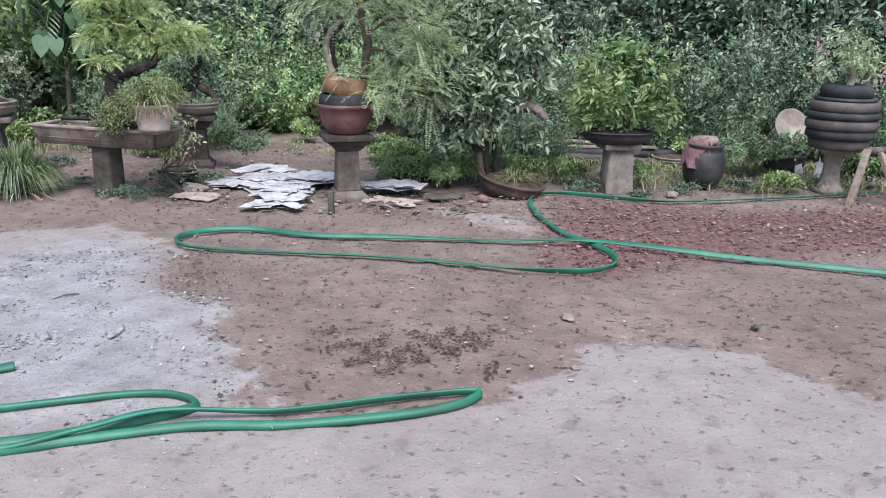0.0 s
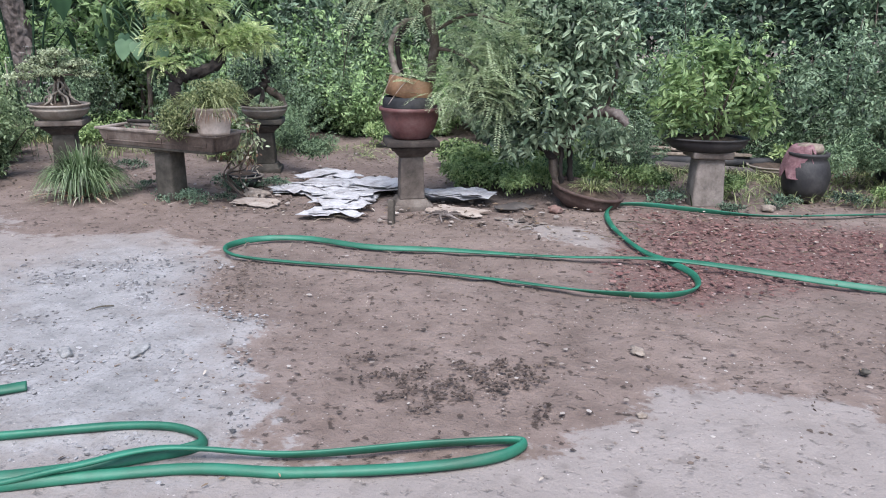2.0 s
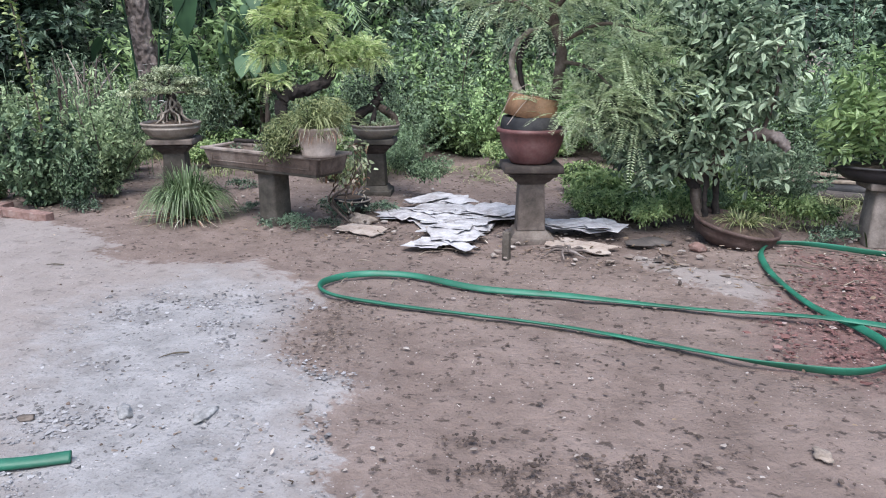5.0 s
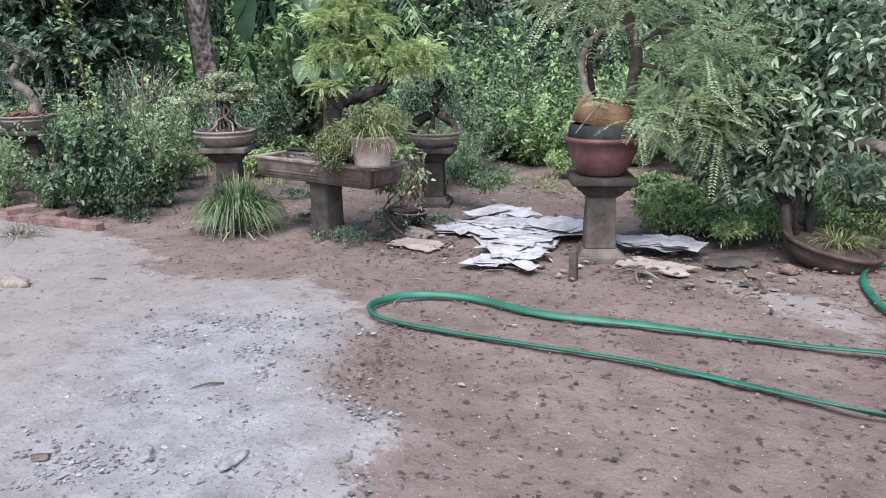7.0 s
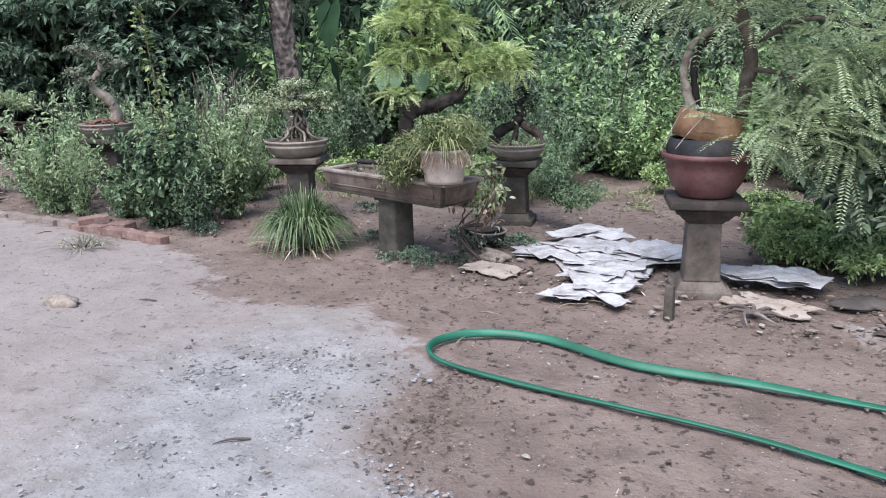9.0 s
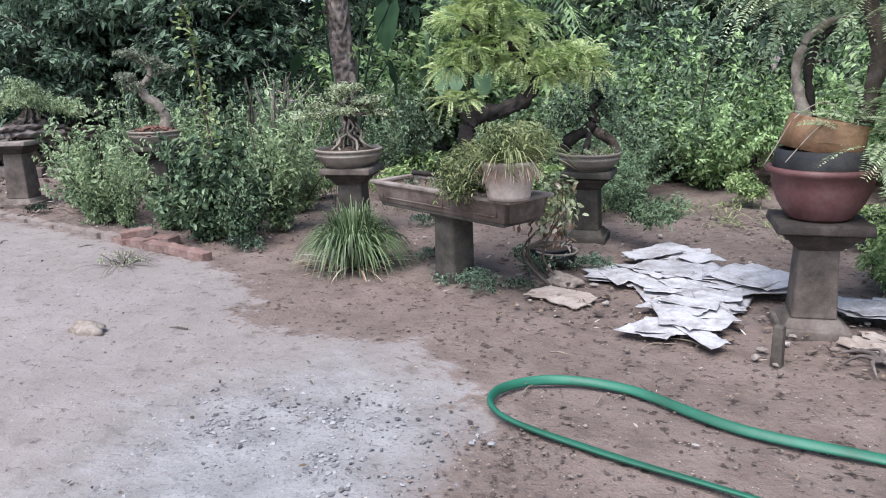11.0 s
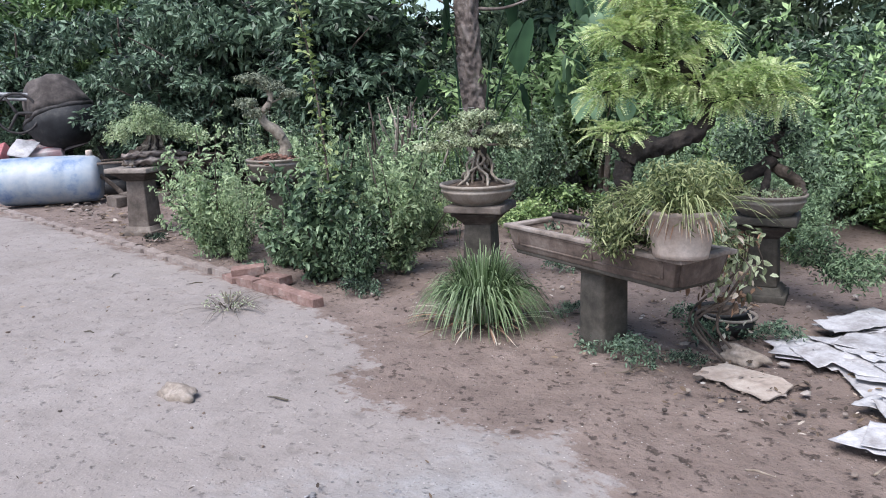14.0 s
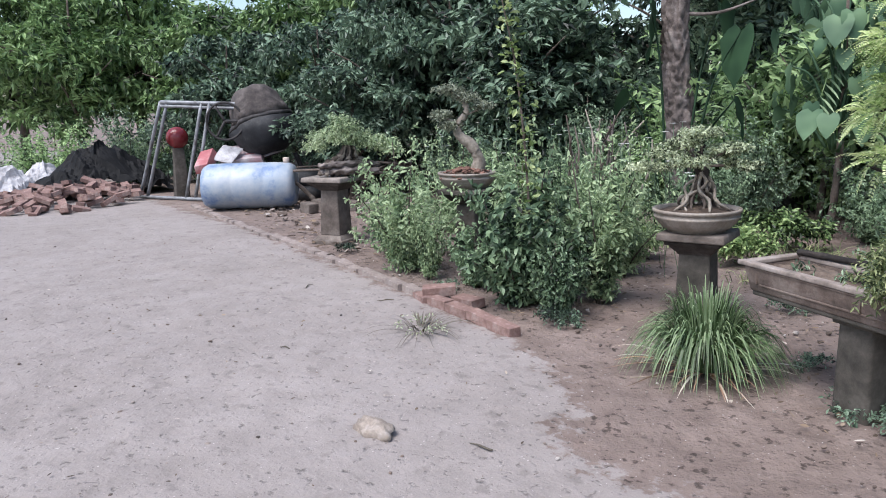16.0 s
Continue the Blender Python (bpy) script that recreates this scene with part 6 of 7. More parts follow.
# ---- scrap corner ----
barrel = thing("plastic_drum", (-10.4, 4.52, 0.29), "faded blue and white plastic drum lying on its side", "drum")
k = Mat("faded_blue_plastic")
n1 = k.noise(2.2, 5, 0.7)
col = k.ramp(n1, [(0.36, (0.10, 0.17, 0.32)), (0.47, (0.27, 0.325, 0.40)), (0.62, (0.38, 0.405, 0.44))])
k.bump(k.noise(40), 0.1, 0.004)
BLUE = k.done(col, 0.45)
turn_drum = Matrix.Rotation(radians(61.5), 4, "Z") @ Matrix.Rotation(radians(90), 4, "Y")
bm = lathe([(0, -0.57), (0.2, -0.575), (0.25, -0.56), (0.28, -0.5), (0.285, -0.2), (0.28, -0.18), (0.285, -0.15), (0.285, 0.2), (0.28, 0.22), (0.285, 0.25), (0.275, 0.5), (0.24, 0.56), (0.15, 0.58), (0, 0.57)], 44, 0.02)
bmesh.ops.transform(bm, matrix=turn_drum, verts=bm.verts)
part("drum_body", bm, BLUE, barrel)
bm = lathe([(0, 0.0), (0.04, 0.0), (0.04, 0.08), (0.03, 0.09), (0, 0.09)], 16)
bmesh.ops.translate(bm, vec=(0.22, 0.41, 0.25), verts=bm.verts)
part("spout", bm, CREAM_PLASTIC, barrel)

DULL_STEEL = worn("dull_steel", (0.30, 0.31, 0.33), (0.14, 0.13, 0.13), (0.42, 0.43, 0.45), 8, 0.6, 0.3, metal=0.4)
rack = thing("steel_frame", (-11.9, 4.05, 0), "leaning galvanised steel scaffold frame", "steel frame")
A0, B0, A1, B1 = Vector((-0.8, -0.57, 0.02)), Vector((0.42, 0.25, 0.02)), Vector((-0.15, -0.27, 1.36)), Vector((0.42, 0.72, 1.3))


def bar(a, b, r=0.026, name="tube"):
    part(name, tube([tuple(a), tuple((a + b) / 2), tuple(b)], [r], 6, 8), DULL_STEEL, rack)


bar(A0, B0, name="bottom_rail")
bar(A1, B1 + Vector((0.02, 0.05, 0)), 0.028, "top_rail")
bar(A1 + Vector((0, 0, -0.05)), B1 + Vector((0.02, 0.05, -0.06)), 0.022, "top_rail")
for u in (0.0, 0.1, 0.62, 0.74):
    bar(A0.lerp(B0, u), A1.lerp(B1, u * 0.8 + 0.0), 0.024, "upright")
ball = thing("helmet_ball", (-12.3, 4.0, 0.0), "glossy dark red ball on a rusty post", "ball")
bm = bmesh.new()
bmesh.ops.create_uvsphere(bm, u_segments=28, v_segments=18, radius=0.155)
bmesh.ops.translate(bm, vec=(0, 0, 0.86), verts=bm.verts)
k = Mat("red_gloss")
part("shell", bm, k.done(k.ramp(k.noise(5), [(0.3, (0.12, 0.012, 0.015)), (0.7, (0.25, 0.03, 0.035))]), 0.25), ball)
part("post", block(0.2, 0.2, 0.74, (0, 0, -0.02), 0.01, (0.14, 0.14), 0.01), WOOD_DARK, ball)

RUST = worn("rusty_iron", (0.04, 0.036, 0.037), (0.014, 0.012, 0.013), (0.11, 0.1, 0.1), 6, 0.85, 0.7)
MIXER_GREY = worn("cement_caked_iron", (0.085, 0.07, 0.066), (0.025, 0.02, 0.02), (0.17, 0.145, 0.135), 7, 0.9, 0.8)
mixer = thing("concrete_mixer", (-11.5, 4.95, 0), "rusty old concrete mixer drum with a handwheel", "concrete mixer")
tip = Matrix.Translation((0.08, 0.16, 0.62)) @ Vector((-0.32, -0.16, 0.85)).to_track_quat("Z", "Y").to_matrix().to_4x4()
for name, profile, mat, lab in (("drum_base", [(0, 0.0), (0.18, 0.0), (0.34, 0.1), (0.42, 0.3), (0.43, 0.42), (0.40, 0.43), (0, 0.43)], RUBBER, "dark cement-caked drum base"),
                                ("gear_ring", [(0.40, 0.425), (0.428, 0.43), (0.43, 0.47), (0.40, 0.475)], RUST, "toothed iron ring"),
                                ("drum_cone", [(0.0, 0.46), (0.42, 0.465), (0.40, 0.58), (0.36, 0.7), (0.335, 0.8), (0.27, 0.9), (0.15, 0.96), (0, 0.98)], MIXER_GREY, "dented grey-brown drum")):
    bm = lathe(profile, 40, 0.16)
    bmesh.ops.transform(bm, matrix=tip, verts=bm.verts)
    for v in bm.verts:
        v.co += Vector(noise.noise_vector(v.co * 5)) * 0.04
    part(name, bm, mat, mixer, lab)
part("wheel_rim", join(tube([(0.25 * math.cos(t * math.pi / 8), 0.25 * math.sin(t * math.pi / 8), 0) for t in range(17)], [0.016], 48, 8)), RUST, mixer).matrix_local = pose(0.05, -0.45, 1.08, 90, 0, 62)
for i in range(3):
    a = i * 2.09
    part("spoke", tube([(0, 0, 0), (0.12 * math.cos(a), 0.12 * math.sin(a), 0.0), (0.24 * math.cos(a), 0.24 * math.sin(a), 0)], [0.022, 0.018, 0.016], 6, 6), RUST, mixer).matrix_local = pose(0.05, -0.45, 1.08, 90, 0, 62)
for a, b in (((0.2, -0.3, -0.02), (0.05, 0.0, 0.6)), ((-0.3, 0.3, -0.02), (-0.05, 0.1, 0.9)), ((0.1, 0.75, -0.02), (0.05, 0.5, 0.6)), ((-0.3, -0.4, -0.02), (-0.08, -0.1, 0.9))):
    part("leg", tube([a, tuple((Vector(a) + Vector(b)) / 2), b], [0.035], 6, 8), RUST, mixer)
tyres = thing("tyre_pile", (-10.9, 5.3, 0), "small pile of old black rubber tyres", "tyre pile")
for x, y, z, t in ((0.0, 0.0, 0.0, 8), (-0.05, 0.06, 0.2, -6), (-0.4, 0.6, 0.0, 5)):
    part("tyre", lathe([(0.2, 0.03), (0.26, 0.0), (0.33, 0.02), (0.35, 0.1), (0.33, 0.18), (0.26, 0.2), (0.2, 0.17), (0.24, 0.1), (0.2, 0.03)], 36, 0.02), RUBBER, tyres).matrix_local = pose(x, y, z, 0, 0, t)
carton = thing("paper_carton", (-11.6, 4.62, 0.0), "crushed red and white paper carton on scrap", "carton")
RED_PAPER = worn("red_print", (0.46, 0.16, 0.17), (0.36, 0.07, 0.08), (0.6, 0.5, 0.5), 4, 0.6)
PINK_PAPER = worn("faded_print", (0.56, 0.44, 0.45), (0.45, 0.2, 0.21), (0.66, 0.62, 0.62), 5, 0.6)
for name, mat, sx, sy, sz, x, y, z, rx, ry, rz in (("carton_body", PINK_PAPER, 0.42, 0.6, 0.1, 0.0, 0.12, 0.56, 4, 26, -20), ("carton_end", RED_PAPER, 0.4, 0.22, 0.13, 0.08, -0.38, 0.5, 12, 30, -30), ("flap", PINK_PAPER, 0.3, 0.34, 0.012, 0.08, 0.5, 0.66, 14, 16, 10), ("flap", SACK, 0.34, 0.3, 0.012, 0.12, -0.12, 0.63, -12, 32, -50), ("print_bar", RED_PAPER, 0.05, 0.3, 0.006, 0.14, 0.2, 0.625, 4, 26, -20)):
    bm = block(sx, sy, sz, (0, 0, 0), 0.006, (sx * 0.9, sy * 0.88), 0.02)
    bmesh.ops.transform(bm, matrix=pose(x, y, z, rx, ry, rz), verts=bm.verts)
    part(name, bm, mat, carton)
part("support", block(0.35, 0.6, 0.5, (0, 0, -0.02), 0.02, rough=0.02), RUST, carton)
for i in range(9):
    q = np.random.default_rng(140 + i)
    x, y = -10.2 + q.uniform(-0.7, 0.5), 5.6 + q.uniform(-0.4, 0.7)
    ob = part("dead_branch", tube([(0, 0, 0.0), (q.uniform(-0.3, 0.3), q.uniform(-0.3, 0.3), 0.3), (q.uniform(-0.5, 0.5), q.uniform(-0.5, 0.5), 0.45), (q.uniform(-0.7, 0.7), q.uniform(-0.7, 0.7), q.uniform(0.2, 0.8))], [0.035, 0.028, 0.02, 0.008], 18, 7, 0.5), BARK, None)
    ob.matrix_basis = pose(x, y, 0)
    tagged(ob, "crooked dead branch in a scrap heap", "branch", "dead branches")
for i in range(16):
    q = np.random.default_rng(210 + i)
    x, y, h = q.uniform(-6.7, -5.7), q.uniform(6.15, 6.75), q.uniform(0.75, 1.15)
    lean, side = q.uniform(-0.45, 0.45), q.uniform(-0.45, 0.45)
    ob = part("dead_branch", tube([(0, 0, -0.02), (lean * 0.3, side * 0.3, h * 0.4), (lean * 0.6 + q.uniform(-0.08, 0.08), side * 0.7, h * 0.75), (lean, side, h)], [0.016, 0.013, 0.01, 0.005], 16, 6, 0.5), (PALE_BARK, BARK_GREY, BARK)[i % 3], None)
    ob.matrix_basis = pose(x, y, 0)
    tagged(ob, "bare grey dead branch standing among the weeds", "branch", "dead branches")
for i, (x, y, s, t) in enumerate(((-9.75, 5.25, 0.3, 20), (-9.5, 5.45, 0.26, 50), (-9.6, 5.0, 0.22, 10))):
    ob = part("concrete_block", block(s, s * 0.6, 0.12, (0, 0, 0), 0.01, rough=0.01), CONCRETE, None)
    ob.matrix_basis = pose(x, y, -0.01, 2, 3, t)
    tagged(ob, "pale broken concrete block on the ground", "block", "concrete blocks")
TARP = worn("black_plastic_sheet", (0.006, 0.006, 0.007), (0.003, 0.003, 0.004), (0.012, 0.012, 0.014), 9, 0.7, 0.5)
TARP.node_tree.nodes["Principled BSDF"].inputs["Specular IOR Level"].default_value = 0.2
crumple("black_tarp", (-13.9, 3.1, 0), 1.3, 2.0, 0, 50, TARP, "black plastic sheet heaped over rubbish", "tarp", 0.22, "", lambda x, y: 0.72 * math.exp(-((x / 0.55) ** 2) - (y / 0.75) ** 2), 40, 50)
for i, (x, y, sx, sy) in enumerate(((-14.4, 1.8, 0.9, 1.0), (-14.9, 1.1, 1.0, 1.1), (-14.6, 2.3, 0.8, 0.8))):
    crumple("white_sack", (x, y, 0), sx, sy, 20 * i, 55 + i, SACK, "dirty white sack heaped with rubble", "sack", 0.2, "", lambda x, y: 0.42 * math.exp(-(x * x + y * y) / 0.14))


# ---- loose litter on the ground ----
def scatter(name, seed, n, where, size, mat, label, category, rough=0.3, squash=1.0, gate=None, patchy=None):
    q = np.random.default_rng(seed)
    sets = []
    x0, x1, y0, y1 = where
    while len(sets) < n:
        x, y = q.uniform(x0, x1), q.uniform(y0, y1)
        if gate is not None and inside(gate, np.array([x]), np.array([y]))[0] < q.uniform(-0.15, 0.12):
            continue
        if patchy is not None and noise.noise(Vector((x * 4.5, y * 4.5, seed))) + 0.5 * noise.noise(Vector((x * 11, y * 11, seed))) < patchy + 0.3 * q.normal():
            continue
        r = size[0] + (size[1] - size[0]) * q.random() ** 3
        v, f = lump(q, r, rough)
        v[:, 2] *= squash
        sets.append((v + np.array([x, y, r * 0.25]), f))
    ob = raw(name, *merge(*sets), mat, smooth=False)
    return tagged(ob, label, category, kind="stuff")


def tint(name, stops):
    k = Mat(name)
    return k.done(k.ramp(k.n("NewGeometry").outputs["Random Per Island"], stops), 0.9)


GRIT = tint("mixed_grit", [(0.0, (0.05, 0.04, 0.035)), (0.4, (0.15, 0.11, 0.09)), (0.8, (0.24, 0.2, 0.175)), (1.0, (0.42, 0.38, 0.355))])
GREY_GRIT = tint("grey_gravel", [(0.0, (0.15, 0.145, 0.15)), (0.5, (0.24, 0.233, 0.24)), (1.0, (0.38, 0.372, 0.38))])
DARK_GRIT = tint("dark_chips", [(0.0, (0.05, 0.048, 0.05)), (1.0, (0.16, 0.15, 0.15))])
RED_GRIT = tint("red_gravel", [(0.0, (0.07, 0.03, 0.028)), (0.5, (0.17, 0.08, 0.072)), (0.95, (0.25, 0.15, 0.135)), (1.0, (0.4, 0.33, 0.31))])
CLOD = tint("dark_clods", [(0.0, (0.05, 0.036, 0.03)), (0.6, (0.13, 0.095, 0.078)), (1.0, (0.24, 0.19, 0.16))])
SOIL = [(-1.1, 2.9), (-0.6, 2.3), (-0.2, 1.9), (0.6, 2.1), (1.0, 2.7), (1.8, 2.7), (3.6, 2.4), (3.6, 5.4), (-2.6, 5.4), (-2.6, 4.1), (-1.4, 3.8)]
scatter("gravel", 151, 4200, (-2.4, -0.3, 1.5, 3.7), (0.002, 0.011), GREY_GRIT, "pale grey crushed gravel on limed ground", "gravel", 0.6, 0.7, gate=LIME, patchy=0.22)
scatter("gravel", 159, 900, (-2.4, -0.3, 1.5, 3.7), (0.002, 0.011), DARK_GRIT, "dark chips of stone in crushed gravel", "gravel", 0.6, 0.6, gate=LIME, patchy=0.35)
scatter("red_gravel", 152, 5600, (0.6, 4.2, 3.4, 5.9), (0.003, 0.017), RED_GRIT, "broken red brick gravel spread on earth", "gravel", 0.85, 0.55, gate=RED)
scatter("clods", 153, 650, (-1.5, -0.4, 2.7, 3.6), (0.002, 0.010), CLOD, "dark crumbled earth clods", "earth", 0.4, 0.7, gate=DARK, patchy=0.15)
scatter("grit", 154, 2600, (-1.2, 3.5, 2.0, 5.6), (0.002, 0.012), GRIT, "scattered grit and pebbles on bare earth", "grit", 0.6, 0.55)
scatter("grit", 155, 900, (-9.0, -0.5, 1.4, 4.6), (0.003, 0.012), GRIT, "sparse grit on the sandy yard", "grit")
scatter("grit", 156, 1500, (-9.0, 3.4, 4.4, 7.4), (0.004, 0.02), GRIT, "grit and debris under the plants", "grit")
scatter("clods", 158, 3200, (-2.6, 3.6, 2.0, 5.6), (0.002, 0.009), CLOD, "fine dark earth crumbs on bare soil", "earth", gate=SOIL)


def churned(seed, places, label):
    """Small wet crumbs thrown up in the prints of feet."""
    q = np.random.default_rng(seed)
    sets = []
    for x, y in places:
        a = q.uniform(0, 3.1)
        for _ in range(70):
            u, w = q.normal(size=2) * np.array([0.05, 0.022])
            v, f = lump(q, 0.002 + 0.008 * q.random() ** 2, 0.4)
            sets.append((v + np.array([x + u * math.cos(a) - w * math.sin(a), y + u * math.sin(a) + w * math.cos(a), 0.004]), f))
    return tagged(raw("clods", *merge(*sets), tint("wet_crumbs", [(0.0, (0.03, 0.022, 0.018)), (0.7, (0.085, 0.06, 0.05)), (1.0, (0.16, 0.12, 0.1))]), smooth=False), label, "earth", kind="stuff")


churned(157, [(-0.02, 2.36), (0.1, 2.33), (0.25, 2.36), (0.38, 2.43), (0.32, 2.32), (0.24, 2.27), (0.45, 2.37), (0.09, 2.22), (0.22, 2.17), (0.55, 2.45), (0.4, 2.55), (0.62, 2.22), (-0.1, 2.5), (0.3, 2.5), (0.5, 2.52), (0.14, 2.42)], "churned wet earth in footprints")


def litter(seed, n, where, size, mat, label):
    q = np.random.default_rng(seed)
    x0, x1, y0, y1 = where
    P = np.stack([q.uniform(x0, x1, n), q.uniform(y0, y1, n), q.uniform(0.008, 0.02, n)], 1)
    a = q.uniform(0, 6.28, n)
    D = np.stack([np.cos(a), np.sin(a), q.normal(size=n) * 0.15], 1)
    L = q.uniform(*size, n)
    v, f = blades(P, D, np.array([0, 0, 1.0]) + q.normal(size=(n, 3)) * 0.3, L, L * q.uniform(0.15, 0.55, n), -0.1, 0.15)
    return tagged(raw("leaf_litter", v, f, mat, smooth=False), label, "leaf litter", kind="stuff")


LITTER = tint("fallen_leaves", [(0.0, (0.03, 0.022, 0.017)), (0.5, (0.11, 0.075, 0.05)), (0.85, (0.24, 0.175, 0.12)), (1.0, (0.5, 0.45, 0.4))])
litter(161, 6500, (-9, 3.6, 4.5, 7.6), (0.012, 0.045), LITTER, "fallen dry leaves under the plants")
litter(162, 700, (-8, 3.5, 1.4, 4.6), (0.01, 0.03), LITTER, "few dry leaves and straws on the yard")
litter(163, 1500, (-13, -6.5, 4.2, 7.6), (0.03, 0.09), LITTER, "dry leaves and rubbish by the scrap corner")


TWIG = worn("dry_twigs", (0.12, 0.1, 0.075), (0.06, 0.05, 0.04), (0.2, 0.17, 0.13), 20)


def dry_weeds():
    e = thing("dry_weed", (-4.5, 3.92, 0), "small dried trampled weed on the sand", "weed")
    v, f = tufted(164, 60, 0.26, 0.09, 0.005, 1.3)
    raw("dry_stalk", v, f, TWIG, e, smooth=False)
    raw("foliage", *sprays(165, [(0, 0, 0.04, 0.2, 0.14, 0.03)], 40, 4, 0.06, 0.018, 0.008), LEAF_SAGE, e, smooth=False)


dry_weeds()


def flowers():
    """White daisies scattered over the weeds at the back."""
    q = np.random.default_rng(170)
    for i in range(44):
        x, y, z = q.uniform(-8.4, -4.2), q.uniform(5.75, 6.5), q.uniform(0.72, 1.1)
        e = thing("daisy", (x, y, 0), "small white wild daisy on a thin stem", "flower", "white daisies")
        a = np.arange(8) * np.pi / 4
        D = np.stack([np.cos(a), np.sin(a), 0.2 + 0 * a], 1)
        raw("petals", *blades(np.zeros((8, 3)) + [0, 0, z], D, np.array([[0, 0, 1.0]] * 8), 0.03, 0.02, 0.1, 0.0), PETAL, e, smooth=False)
        part("stem", tube([(q.uniform(-0.1, 0.1), q.uniform(-0.1, 0.1), 0), (0.02, 0.0, z * 0.5), (0, 0, z)], [0.003], 8, 4), LEAF_SHRUB, e)


flowers()


# twigs and straws lying about
for i in range(26):
    q = np.random.default_rng(180 + i)
    x, y = (q.uniform(-3.4, 1.2), q.uniform(4.4, 5.2)) if i % 2 else (q.uniform(-6, 2.5), q.uniform(2.5, 4.6))
    s = q.uniform(0.05, 0.14) if i % 2 else q.uniform(0.02, 0.06)
    ob = part("fallen_twig", tube([(-s, 0, 0), (-s * 0.2, s * q.uniform(-0.25, 0.25), 0.006), (s * 0.4, s * q.uniform(-0.2, 0.3), 0.003), (s, s * q.uniform(-0.4, 0.4), 0.0)], [0.004, 0.0045, 0.003, 0.0015], 12, 5, 0.4), TWIG if i % 3 else WOOD, None)
    ob.matrix_basis = pose(x, y, 0.008, 0, 0, q.uniform(0, 360))
    tagged(ob, "thin dry fallen twig on the earth", "twig", "fallen twigs")
root = thing("dry_root", (-0.38, 4.82, 0), "pale dry root knot lying by a plant stand", "root")
for i in range(7):
    a = i * 0.9
    part("root_arm", tube([(0, 0, 0.02), (0.08 * math.cos(a), 0.08 * math.sin(a), 0.035), (0.17 * math.cos(a + 0.3), 0.15 * math.sin(a + 0.3), 0.006)], [0.013, 0.009, 0.003], 12, 6, 0.4), BARK_GREY, root)


def ground_grass(seed, n, places, height, label):
    q = np.random.default_rng(seed)
    sets = []
    for x, y, r in places:
        v, f = tufted(seed + int(x * 10) % 97, n, r, height, 0.007, 1.1, 3)
        v[:, :2] = v[:, :2] + q.normal(size=(n, 2)).repeat(8, axis=0) * r * 0.5
        sets.append((v + np.array([x, y, 0.0]), f))
    return tagged(raw("grass", *merge(*sets), GRASS, smooth=False), label, "grass", kind="stuff")


q = np.random.default_rng(190)
ground_grass(191, 60, [(q.uniform(-0.5, 3.6), q.uniform(6.0, 7.4), q.uniform(0.12, 0.3)) for _ in range(60)], 0.13, "short wild grass under the shrubs")
ground_grass(192, 50, [(q.uniform(-8.5, -2.6), q.uniform(6.2, 7.3), q.uniform(0.12, 0.3)) for _ in range(50)], 0.15, "short wild grass behind the plant stands")
ground_grass(193, 30, [(q.uniform(-2.3, -0.9), q.uniform(6.6, 8.4), q.uniform(0.08, 0.2)) for _ in range(16)], 0.07, "sparse grass on the clearing")


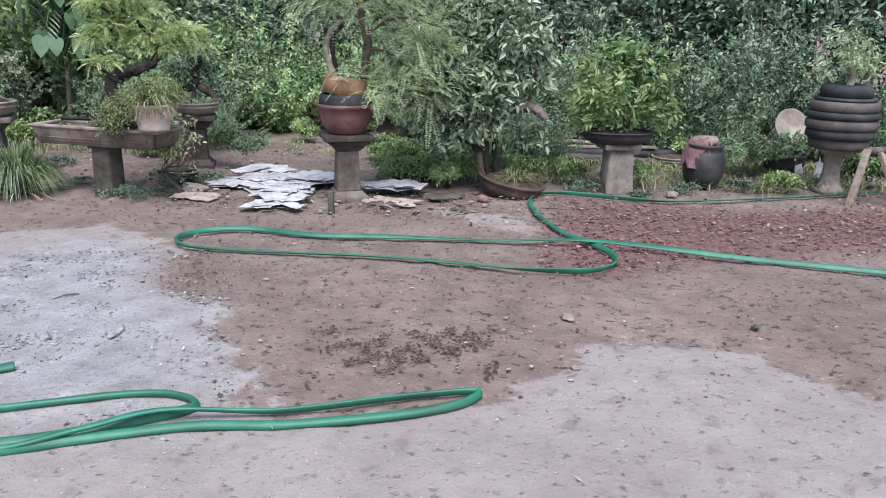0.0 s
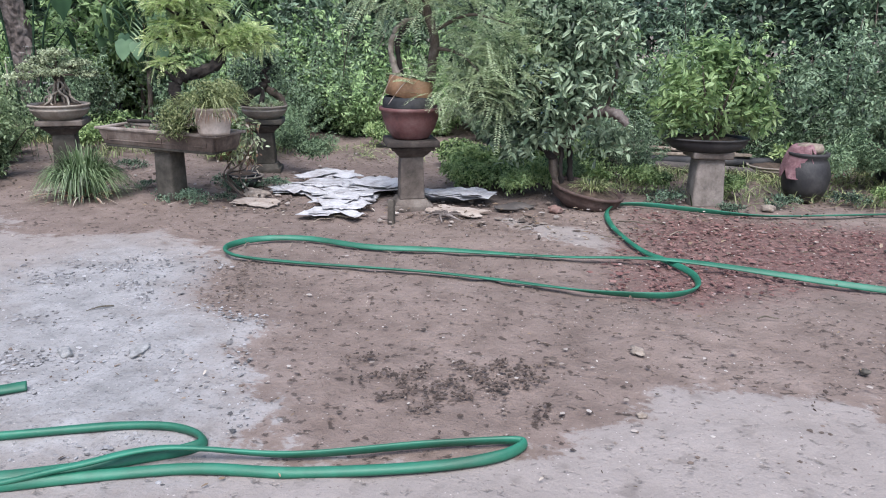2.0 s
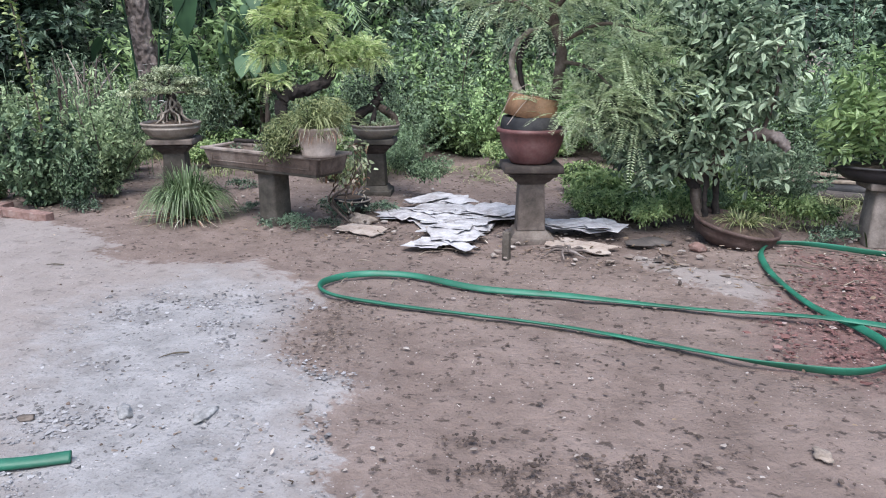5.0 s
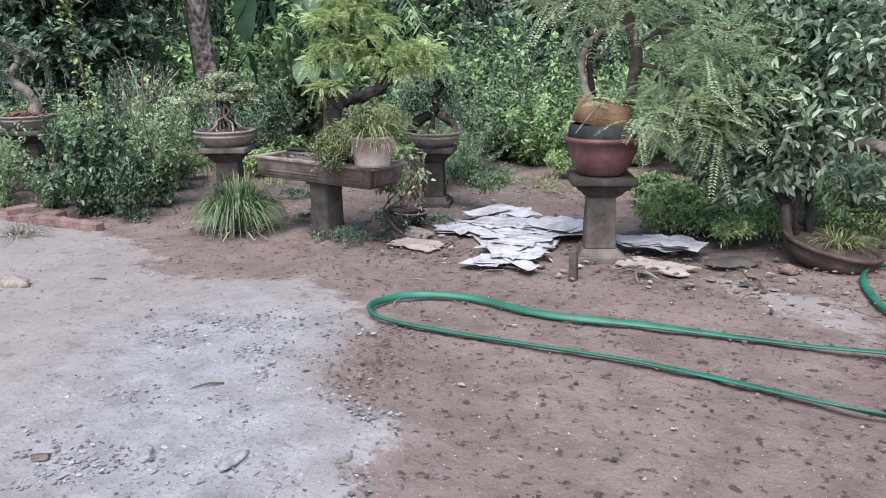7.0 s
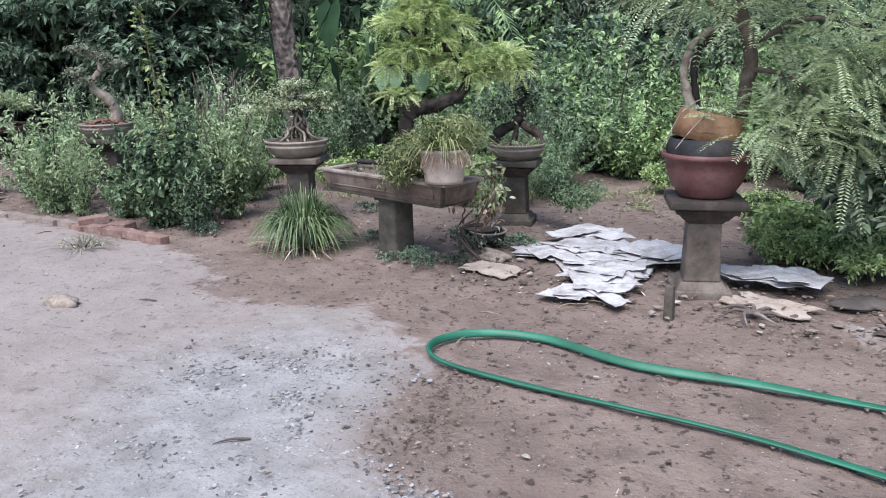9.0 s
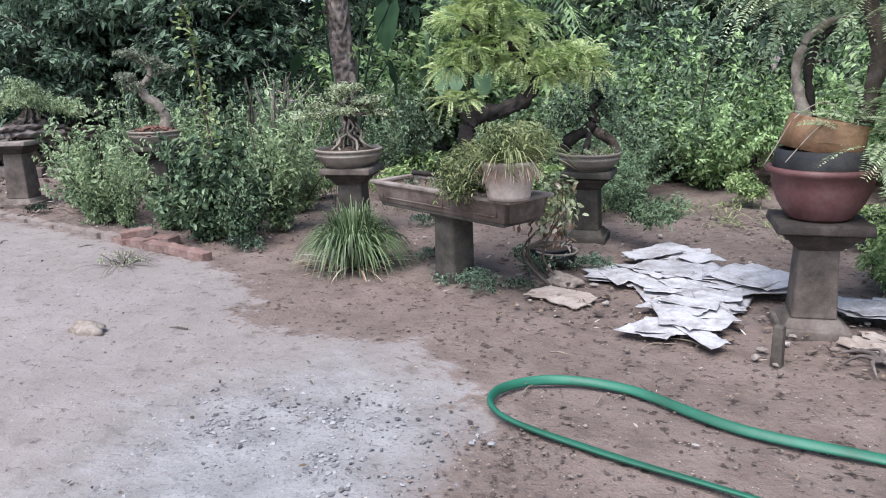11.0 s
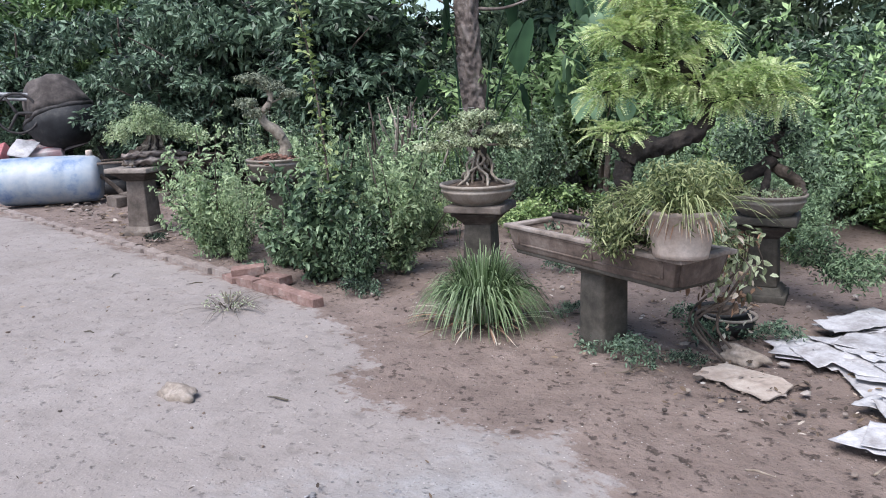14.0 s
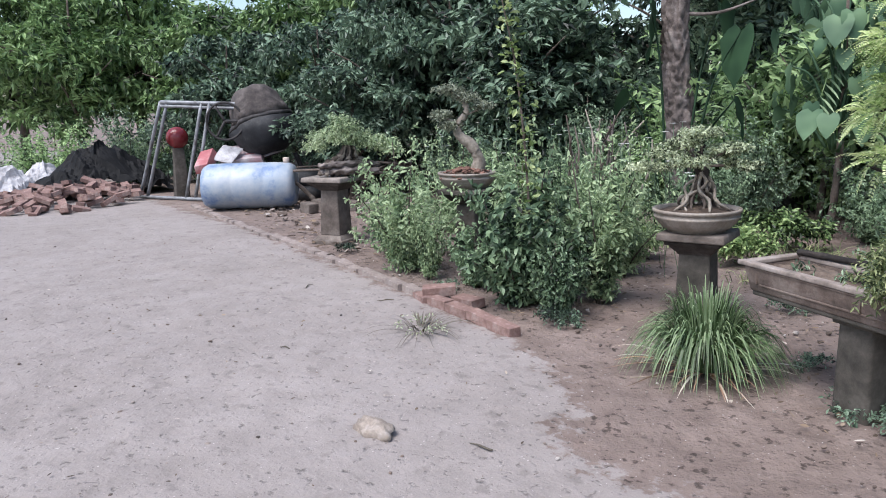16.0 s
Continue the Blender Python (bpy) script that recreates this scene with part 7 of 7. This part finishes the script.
# a blue drum deep in the shrubs and a palm frond over the weeds
blue_drum = thing("plastic_drum", (-0.33, 8.75, 0), "upright blue plastic drum among the shrubs", "drum")
k = Mat("blue_plastic")
part("drum_body", lathe([(0, 0), (0.26, 0), (0.28, 0.03), (0.28, 0.3), (0.29, 0.32), (0.28, 0.34), (0.28, 0.62), (0.29, 0.64), (0.28, 0.66), (0.26, 0.88), (0.2, 0.9), (0, 0.89)], 32, 0.01), k.done(k.ramp(k.noise(4), [(0.3, (0.05, 0.11, 0.22)), (0.7, (0.1, 0.2, 0.34))]), 0.4), blue_drum)
palm = thing("palm", (-5.0, 8.75, 0), "young palm with long arching feathered fronds", "palm")
part("stem", tube([(0, 0, -0.05), (0.02, 0, 0.6), (0.0, 0, 1.2)], [0.07, 0.06, 0.05], 14, 10, 0.3), BARK, palm)
for i, (a, ln, top) in enumerate(((-12, 1.35, 2.0), (60, 1.1, 2.1), (150, 1.1, 2.0), (-95, 0.8, 1.8))):
    ca, sa = math.cos(radians(a)), math.sin(radians(a))
    rib = glide([(0, 0, 1.15), (0.25 * ca, 0.25 * sa, top - 0.2), (0.65 * ln * ca, 0.65 * ln * sa, top - 0.15), (ln * ca, ln * sa, top - 0.75)], 40)
    part("rib", tube([tuple(p) for p in rib[::6]], [0.014, 0.01, 0.004], 20, 6), LEAF_BRIGHT, palm)
    P = rib[8:]
    side = np.array([-sa, ca, 0])
    sets = [blades(P, side * s_ + np.array([0.35 * ca, 0.35 * sa, -0.45]), np.array([0, 0, 1.0]) + 0 * P, 0.26, 0.03, 0.15, 0.05) for s_ in (1, -1)]
    raw("frond", *merge(*sets), LEAF_BLUE, palm, smooth=False)

basin = thing("plastic_basin", (-2.2, 5.42, 0.0), "small black plastic basin with a pale rim in weeds", "basin")
part("basin_wall", lathe([(0, 0.006), (0.085, 0.006), (0.09, 0.0), (0.118, 0.085), (0.11, 0.085), (0.085, 0.02), (0, 0.018)], 32, 0.02), DARK_POT, basin)
part("basin_rim", lathe([(0.112, 0.083), (0.127, 0.083), (0.127, 0.093), (0.112, 0.093), (0.112, 0.083)], 32, 0.02), GLAZE, basin, "pale worn rim")
scatter("rubble", 171, 260, (-2.4, 0.6, 4.55, 5.5), (0.008, 0.035), GRIT, "broken chips and rubble on the earth by the stands", "rubble", 0.45, 0.6)
scatter("rubble", 172, 220, (-12.5, -8.6, 4.5, 6.2), (0.02, 0.07), GRIT, "rubble in the scrap corner", "rubble", 0.45, 0.7)
